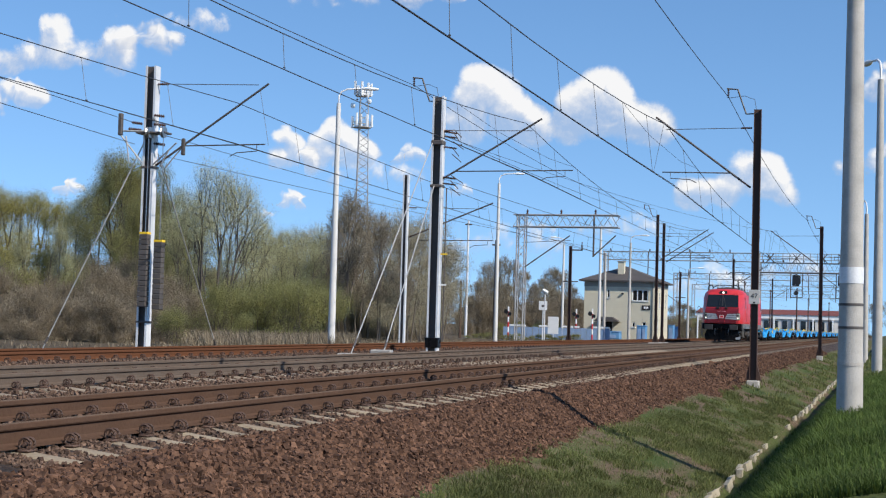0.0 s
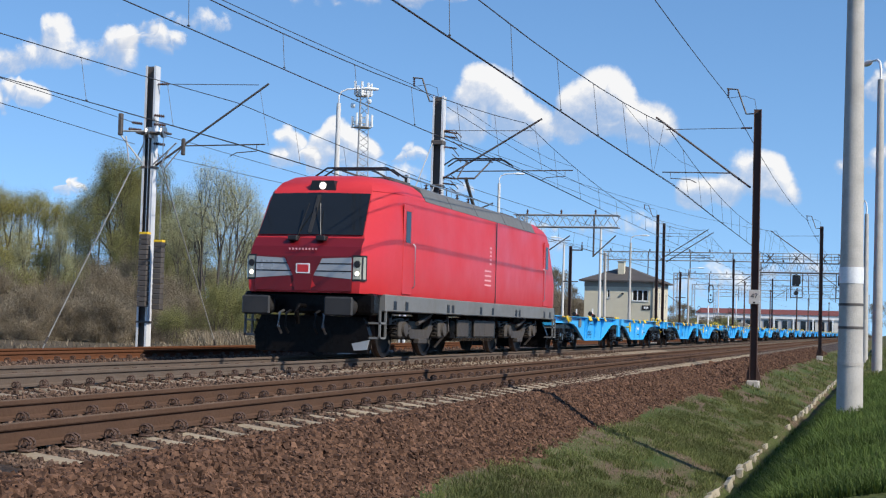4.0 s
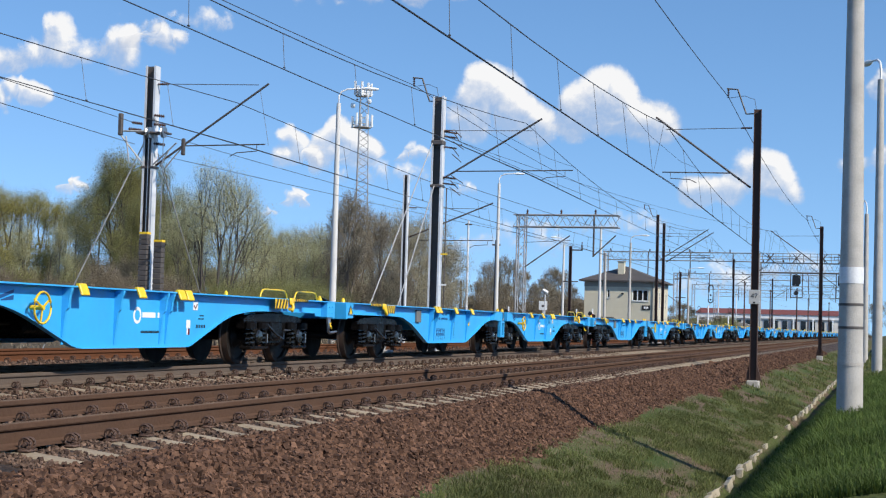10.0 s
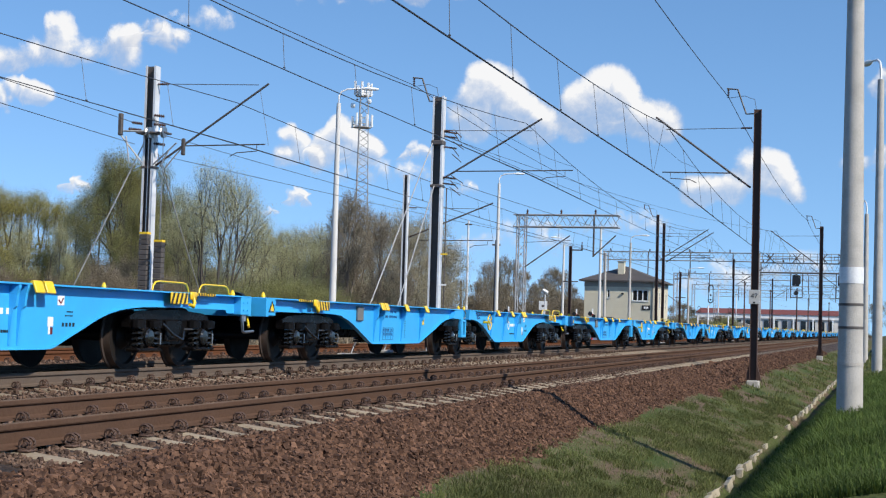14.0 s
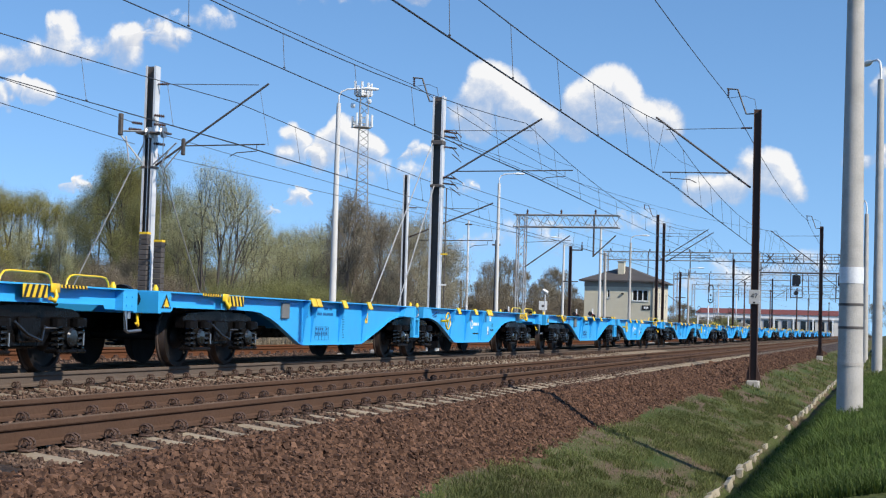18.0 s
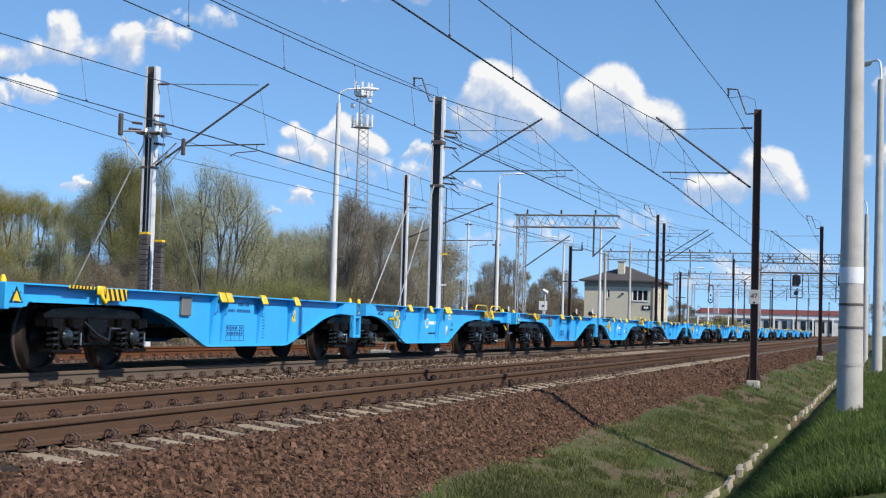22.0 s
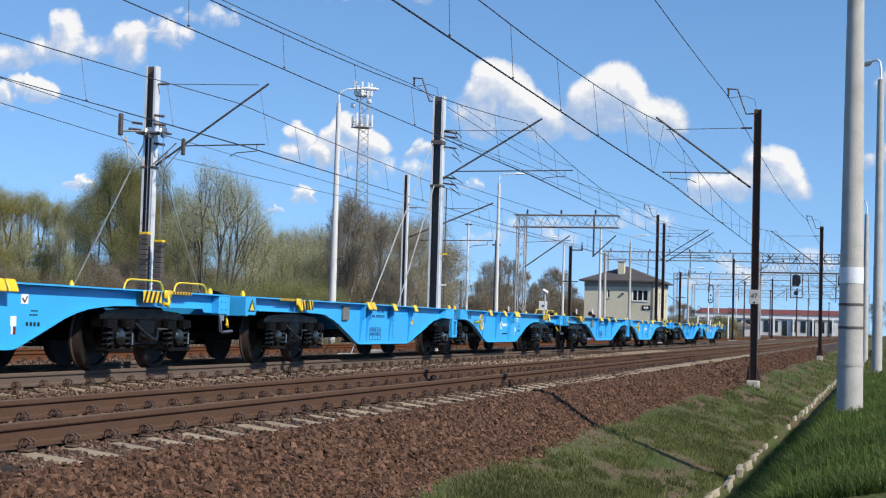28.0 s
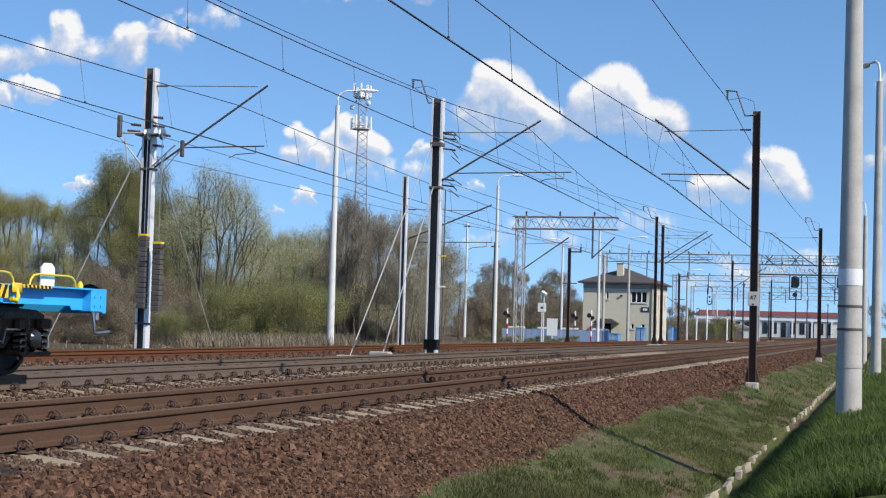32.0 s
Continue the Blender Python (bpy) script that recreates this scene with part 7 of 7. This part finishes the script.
# the wood left of the side track, from the near end to the station
for b, y, h, w in ((27.91, 84, 11.5, 0.95), (28.53, 92, 11.1, 0.9), (27.07, 88, 11.2, 0.95), (26.36, 94, 10.1, 0.85), (27.37, 78, 8.1, 0.8)):
    plant("willow", b, y, h, w)
for b, y, h, w in ((24.74, 74, 9.7, 1.0), (23.88, 80, 9.5, 0.85), (25.54, 78, 9.0, 0.8)):
    plant("airy", b, y, h, w)
for b, y, h, w in ((31.94, 86, 9.1, 1.0), (31.19, 92, 9.7, 1.0), (30.55, 88, 9.0, 0.95), (32.74, 84, 9.3, 1.0)):
    plant("yellow", b, y, h, w)
for b, y, h, w in ((29.93, 84, 8.1, 0.85), (29.48, 94, 8.3, 0.9), (32.34, 96, 10.3, 1.0), (22.88, 88, 7.4, 0.8), (22.24, 104, 8.0, 1.1), (21.51, 108, 8.4, 1.2), (20.77, 110, 8.6, 1.2), (23.32, 96, 6.8, 1.0), (20.12, 100, 6.8, 0.9), (30.23, 78, 6.6, 0.7), (31.55, 78, 6.3, 0.7), (33.07, 90, 9.1, 1.0)):
    plant("slim", b, y, h, w)
for b, y, h, w in ((18.04, 94, 8.8, 1.0), (16.93, 98, 8.9, 1.0), (18.98, 102, 8.6, 1.0), (16.2, 104, 7.5, 0.9), (21.3, 116, 9.2, 1.0), (22.13, 118, 8.5, 0.9), (17.42, 88, 7.2, 0.8)):
    plant("haze", b, y, h, w)
for b, y, h, w in ((19.71, 90, 9.5, 0.75), (20.04, 96, 9.6, 0.75), (19.32, 92, 8.8, 0.8), (18.54, 88, 8.1, 0.7), (17.69, 84, 6.6, 0.6), (20.35, 98, 7.8, 0.8), (16.51, 100, 6.5, 0.7), (14.82, 180, 7.1, 0.8), (14.45, 186, 9.4, 0.9), (13.99, 190, 10.3, 0.9), (13.61, 188, 9.8, 0.9), (13.18, 192, 8.7, 0.8), (12.76, 190, 6.9, 0.8), (12.37, 196, 8.1, 0.9), (12.04, 200, 9.5, 0.9), (11.69, 204, 9.1, 0.9), (11.35, 200, 7.3, 0.9), (15.23, 180, 5.0, 0.8), (11.04, 205, 5.5, 0.9), (7.6, 250, 5.4, 1.0), (7.36, 256, 6.3, 1.0), (7.11, 262, 6.0, 1.0), (6.86, 258, 5.1, 1.0)):
    plant("bare", b, y, h, w)
for k in range(44):
    b = 33.2 - k * 0.37 + tree_rng.uniform(-0.15, 0.15)
    low = tree_rng.uniform(2.6, 4.4) * (1.1 if k < 18 else 0.85)
    plant("bush" if 19 < k < 34 and k % 3 or k % 7 == 3 else "shrub", b, tree_rng.uniform(68, 78) + (k * 0.9 if k > 25 else 0), low, 0.75)
for k in range(18):
    plant("shrub", 33.4 - k * 0.42, tree_rng.uniform(58, 66), tree_rng.uniform(1.5, 2.6), 1.0)
for k in range(26):
    plant("shrub" if k % 3 else "bush", 33.5 - k * 0.68, 98 + k * 1.0, tree_rng.uniform(4.2, 6.0), 0.8)
for b, y, h in ((26.15, 58, 1.9), (23.5, 66, 1.6), (13.3, 150, 2.0), (12.6, 152, 1.8), (14.0, 148, 1.7), (11.9, 156, 2.0)):
    plant("bush", b, y, h, 0.8)
for b, y, h in ((-1.0, 150, 5.0), (-0.4, 170, 5.4), (0.3, 190, 5.6), (-1.6, 140, 5.0)):
    plant("bare", b, y, h, 1.2)
for b, y, h in ((23.2, 98, 7.0), (22.0, 96, 6.6), (21.3, 100, 6.6), (20.6, 104, 7.0)):
    plant("slim", b, y, h, 1.3)
for b, y, h in ((23.6, 72, 2.9), (23.0, 70, 3.3), (22.4, 73, 3.5), (21.8, 70, 3.2), (21.2, 72, 3.6), (20.6, 74, 3.4)):
    plant("bush", b, y, h, 0.9)
# thicket and low scrub between the masts and the signal box
for k in range(22):
    plant("shrub", 15.4 - k * 0.235, 172 + (k * 13) % 24, 3.2 + (k * 7 % 5) * 0.55, 0.9)
for b, y, h in ((14.5, 196, 8.2), (14.1, 200, 8.8), (13.6, 198, 7.4), (12.6, 206, 7.4), (12.2, 210, 7.8), (11.8, 208, 7.0)):
    plant("haze", b, y, h, 0.75)
for k in range(16):
    plant("bush", 15.2 - k * 0.27, 126 + (k * 7) % 8, 0.45 + (k * 5 % 4) * 0.1, 1.6)
for k in range(16):
    plant("bush" if k % 3 else "shrub", 8.2 - k * 0.19, 236 + (k * 11) % 30, 2.6 + (k * 7 % 5) * 0.35, 1.0)

# ---- clouds ----
def cloud_material():
    m = bpy.data.materials.new("cloud")
    m.use_nodes = True
    n, l = m.node_tree.nodes, m.node_tree.links
    n.remove(n["Principled BSDF"])
    th, lit, tc, noi, noi2 = (n.new(k) for k in ("ShaderNodeAttribute", "ShaderNodeAttribute", "ShaderNodeTexCoord", "ShaderNodeTexNoise", "ShaderNodeTexNoise"))
    th.attribute_name, lit.attribute_name = "thickness", "lit"
    for node, s in ((noi, 0.026), (noi2, 0.08)):
        node.inputs["Scale"].default_value, node.inputs["Detail"].default_value, node.inputs["Roughness"].default_value = s, 9, 0.6
        l.new(tc.outputs["Object"], node.inputs["Vector"])

    def math_node(op, a, b):
        q = n.new("ShaderNodeMath")
        q.operation = op
        for k, v in enumerate((a, b)):
            if isinstance(v, float):
                q.inputs[k].default_value = v
            else:
                l.new(v, q.inputs[k])
        return q.outputs[0]

    rough = math_node("ADD", math_node("MULTIPLY", math_node("SUBTRACT", noi.outputs[0], 0.5), 0.85), math_node("MULTIPLY", math_node("SUBTRACT", noi2.outputs[0], 0.5), 0.5))
    body = math_node("ADD", th.outputs["Fac"], rough)
    al = n.new("ShaderNodeMapRange")
    al.interpolation_type = "SMOOTHSTEP"
    al.inputs[1].default_value, al.inputs[2].default_value = -0.04, 0.68
    l.new(body, al.inputs[0])
    sh = n.new("ShaderNodeMapRange")
    sh.inputs[1].default_value, sh.inputs[2].default_value = 0.0, 1.0
    l.new(math_node("ADD", lit.outputs["Fac"], math_node("MULTIPLY", rough, 1.3)), sh.inputs[0])
    mix = n.new("ShaderNodeMix")
    mix.data_type = "RGBA"
    mix.inputs[6].default_value, mix.inputs[7].default_value = (0.56, 0.61, 0.72, 1), (1.0, 0.99, 0.98, 1)
    l.new(sh.outputs[0], mix.inputs[0])
    em, tr, mx = n.new("ShaderNodeEmission"), n.new("ShaderNodeBsdfTransparent"), n.new("ShaderNodeMixShader")
    em.inputs[1].default_value = 0.84
    l.new(mix.outputs[2], em.inputs[0])
    veil = math_node("ADD", 0.45, math_node("MULTIPLY", sh.outputs[0], 0.5))
    l.new(math_node("MULTIPLY", al.outputs[0], veil), mx.inputs[0])
    l.new(tr.outputs[0], mx.inputs[1])
    l.new(em.outputs[0], mx.inputs[2])
    l.new(mx.outputs[0], n["Material Output"].inputs[0])
    return m


CLOUD = cloud_material()
clouds = []


def cloud(x, z, w, h, seed, weight=1.0, peak=0.0, y=3000):
    """A far cumulus: puffs summed to a thickness over one lumpy sheet."""
    rng = np.random.default_rng(seed)
    n = 46
    f = rng.uniform(-0.5, 0.5, n)
    px = f * w * 0.84
    dome = h * (0.42 + 0.58 * np.exp(-((f - peak) / np.where(f > peak, 0.46, 0.32)) ** 2))
    pr = (0.07 + 0.11 * rng.random(n)) * min(h, w * 0.7)
    pz = -0.40 * h + pr * 0.6 + rng.random(n) ** 0.6 * np.maximum(dome - 1.6 * pr, 0.0)

    def thick(u, v, soft=1.0):
        q = np.zeros(u.shape)
        for a, b, r in zip(px, pz, pr):
            q += np.clip(1.0 - np.hypot(u - a, v - b) / (r * 2.1 * soft), 0, 1) ** 2
        fade = np.clip((v + 0.5 * h) / (0.55 * h), 0, 1)
        return (1.4 * q / (q + 0.35) - 0.34) * weight - (1 - fade) ** 1.5 * 0.5

    gu, gv = np.meshgrid(np.linspace(-0.75, 0.75, 84) * w, np.linspace(-0.85, 0.85, 70) * h, indexing="ij")
    t = thick(gu, gv)
    shade = np.clip(0.27 + (thick(gu, gv, 0.8) - thick(gu + 0.06 * w, gv + 0.16 * h, 0.8)) * 0.8 + gv / h * 1.35, 0, 1.2)
    keep = t > -0.55
    m = gu.shape[1]
    i = (np.arange(gu.shape[0] - 1)[:, None] * m + np.arange(m - 1)).ravel()
    quads = np.stack([i, i + m, i + m + 1, i + 1], -1)
    quads = quads[keep.ravel()[quads].any(1)]
    used = np.unique(quads)
    back = np.full(gu.size, -1)
    back[used] = np.arange(len(used))
    v = np.stack([gu.ravel(), (smooth_noise(gu, gv, 0.2 * w, seed) * 60).ravel(), gv.ravel()], -1)[used]
    ob = bulk("cloud", v, back[quads], CLOUD, "white fair-weather cumulus cloud drifting", "cloud", kind="")
    tagged(ob, group="clouds")
    for name, val in (("thickness", t), ("lit", shade)):
        at = ob.data.attributes.new(name, "FLOAT", "POINT")
        at.data.foreach_set("value", val.ravel()[used].astype(np.float32))
    ob.matrix_basis = pose(x, y, z)
    clouds.append(ob)


# the last row's low, faint clouds also stand in for horizon haze
for k, (x, z, w, h, q, top) in enumerate(((-1790, 580, 440, 145, 0.9, 0.12), (-1550, 594, 170, 70, 0.75, 0), (-1897, 474, 215, 90, 1.0, 0.0), (-1207, 347, 125, 94, 0.9, -0.2), (-1105, 352, 155, 119, 1.0, -0.05),
                                          (-952, 343, 82, 45, 0.55, 0), (-1208, 250, 65, 46, 0.8, -0.1), (-1736, 273, 70, 44, 0.7, 0), (-1273, 218, 31, 24, 0.4, 0), (-1123, 677, 230, 59, 0.4, 0), (-911, 674, 154, 62, 0.65, 0),
                                          (-767, 430, 228, 165, 1.1, -0.2), (-528, 424, 236, 160, 1.05, -0.2), (-281, 284, 243, 112, 1.05, 0.15), (13, 480, 124, 97, 0.8, 0), (-13, 330, 184, 69, 0.75, 0.2), (-835, 269, 52, 35, 0.4, 0), (-841, 154, 46, 35, 0.35, 0), (-668, 190, 74, 34, 0.3, 0),
                                          (-330, 86, 168, 84, 0.42, 0), (-185, 111, 201, 72, 0.38, 0.1), (-728, 164, 240, 86, 0.36, 0), (-1028, 299, 236, 71, 0.35, 0), (-499, 192, 214, 68, 0.3, 0), (-1507, 629, 304, 70, 0.4, 0.1))):
    cloud(x, z, w, h * 1.08, 60 + k, q, top)


# ---- movement ----
def motions():
    times = (0.0, 8.0, 16.0, 24.0, 32.0)
    walk(loco, [(t, pose(TRAIN_X, LOCO_Y - SPEED * t, 0)) for t in times])
    for k, w in enumerate(wagons):
        start = COUPLE_Y + WAGON_LEN * (k - COUPLE_N) + SPEED * COUPLE_T
        walk(w, [(t, pose(TRAIN_X, start - SPEED * t, 0)) for t in times])
    for c in clouds:
        p = c.matrix_basis.translation.copy()
        walk(c, [(0.0, pose(*p)), (16.0, pose(p.x + 14, p.y, p.z + 6)), (32.0, pose(p.x + 28, p.y, p.z + 12))])
    # wheels roll; wheels at one place on alike bogies share their turning
    turning = {}
    for ob in [o for w in [loco, *wagons] for o in w.children_recursive if o.name.split(".")[0] == "wheelset"]:
        at = ob.matrix_basis.translation.copy()
        key = (round(at.y, 2), round(at.z, 3))
        if key not in turning:
            rate = SPEED / (at.z - 0.0)
            walk(ob, [(k / FPS, Matrix.Translation(at) @ Matrix.Rotation(rate * k / FPS, 4, "X")) for k in range(32 * FPS + 1)])
            turning[key] = ob
        else:
            first = turning[key].animation_data
            ob.rotation_mode = "QUATERNION"
            keys = ob.animation_data_create()
            keys.action = first.action
            keys.action_slot = first.action_slot


motions()
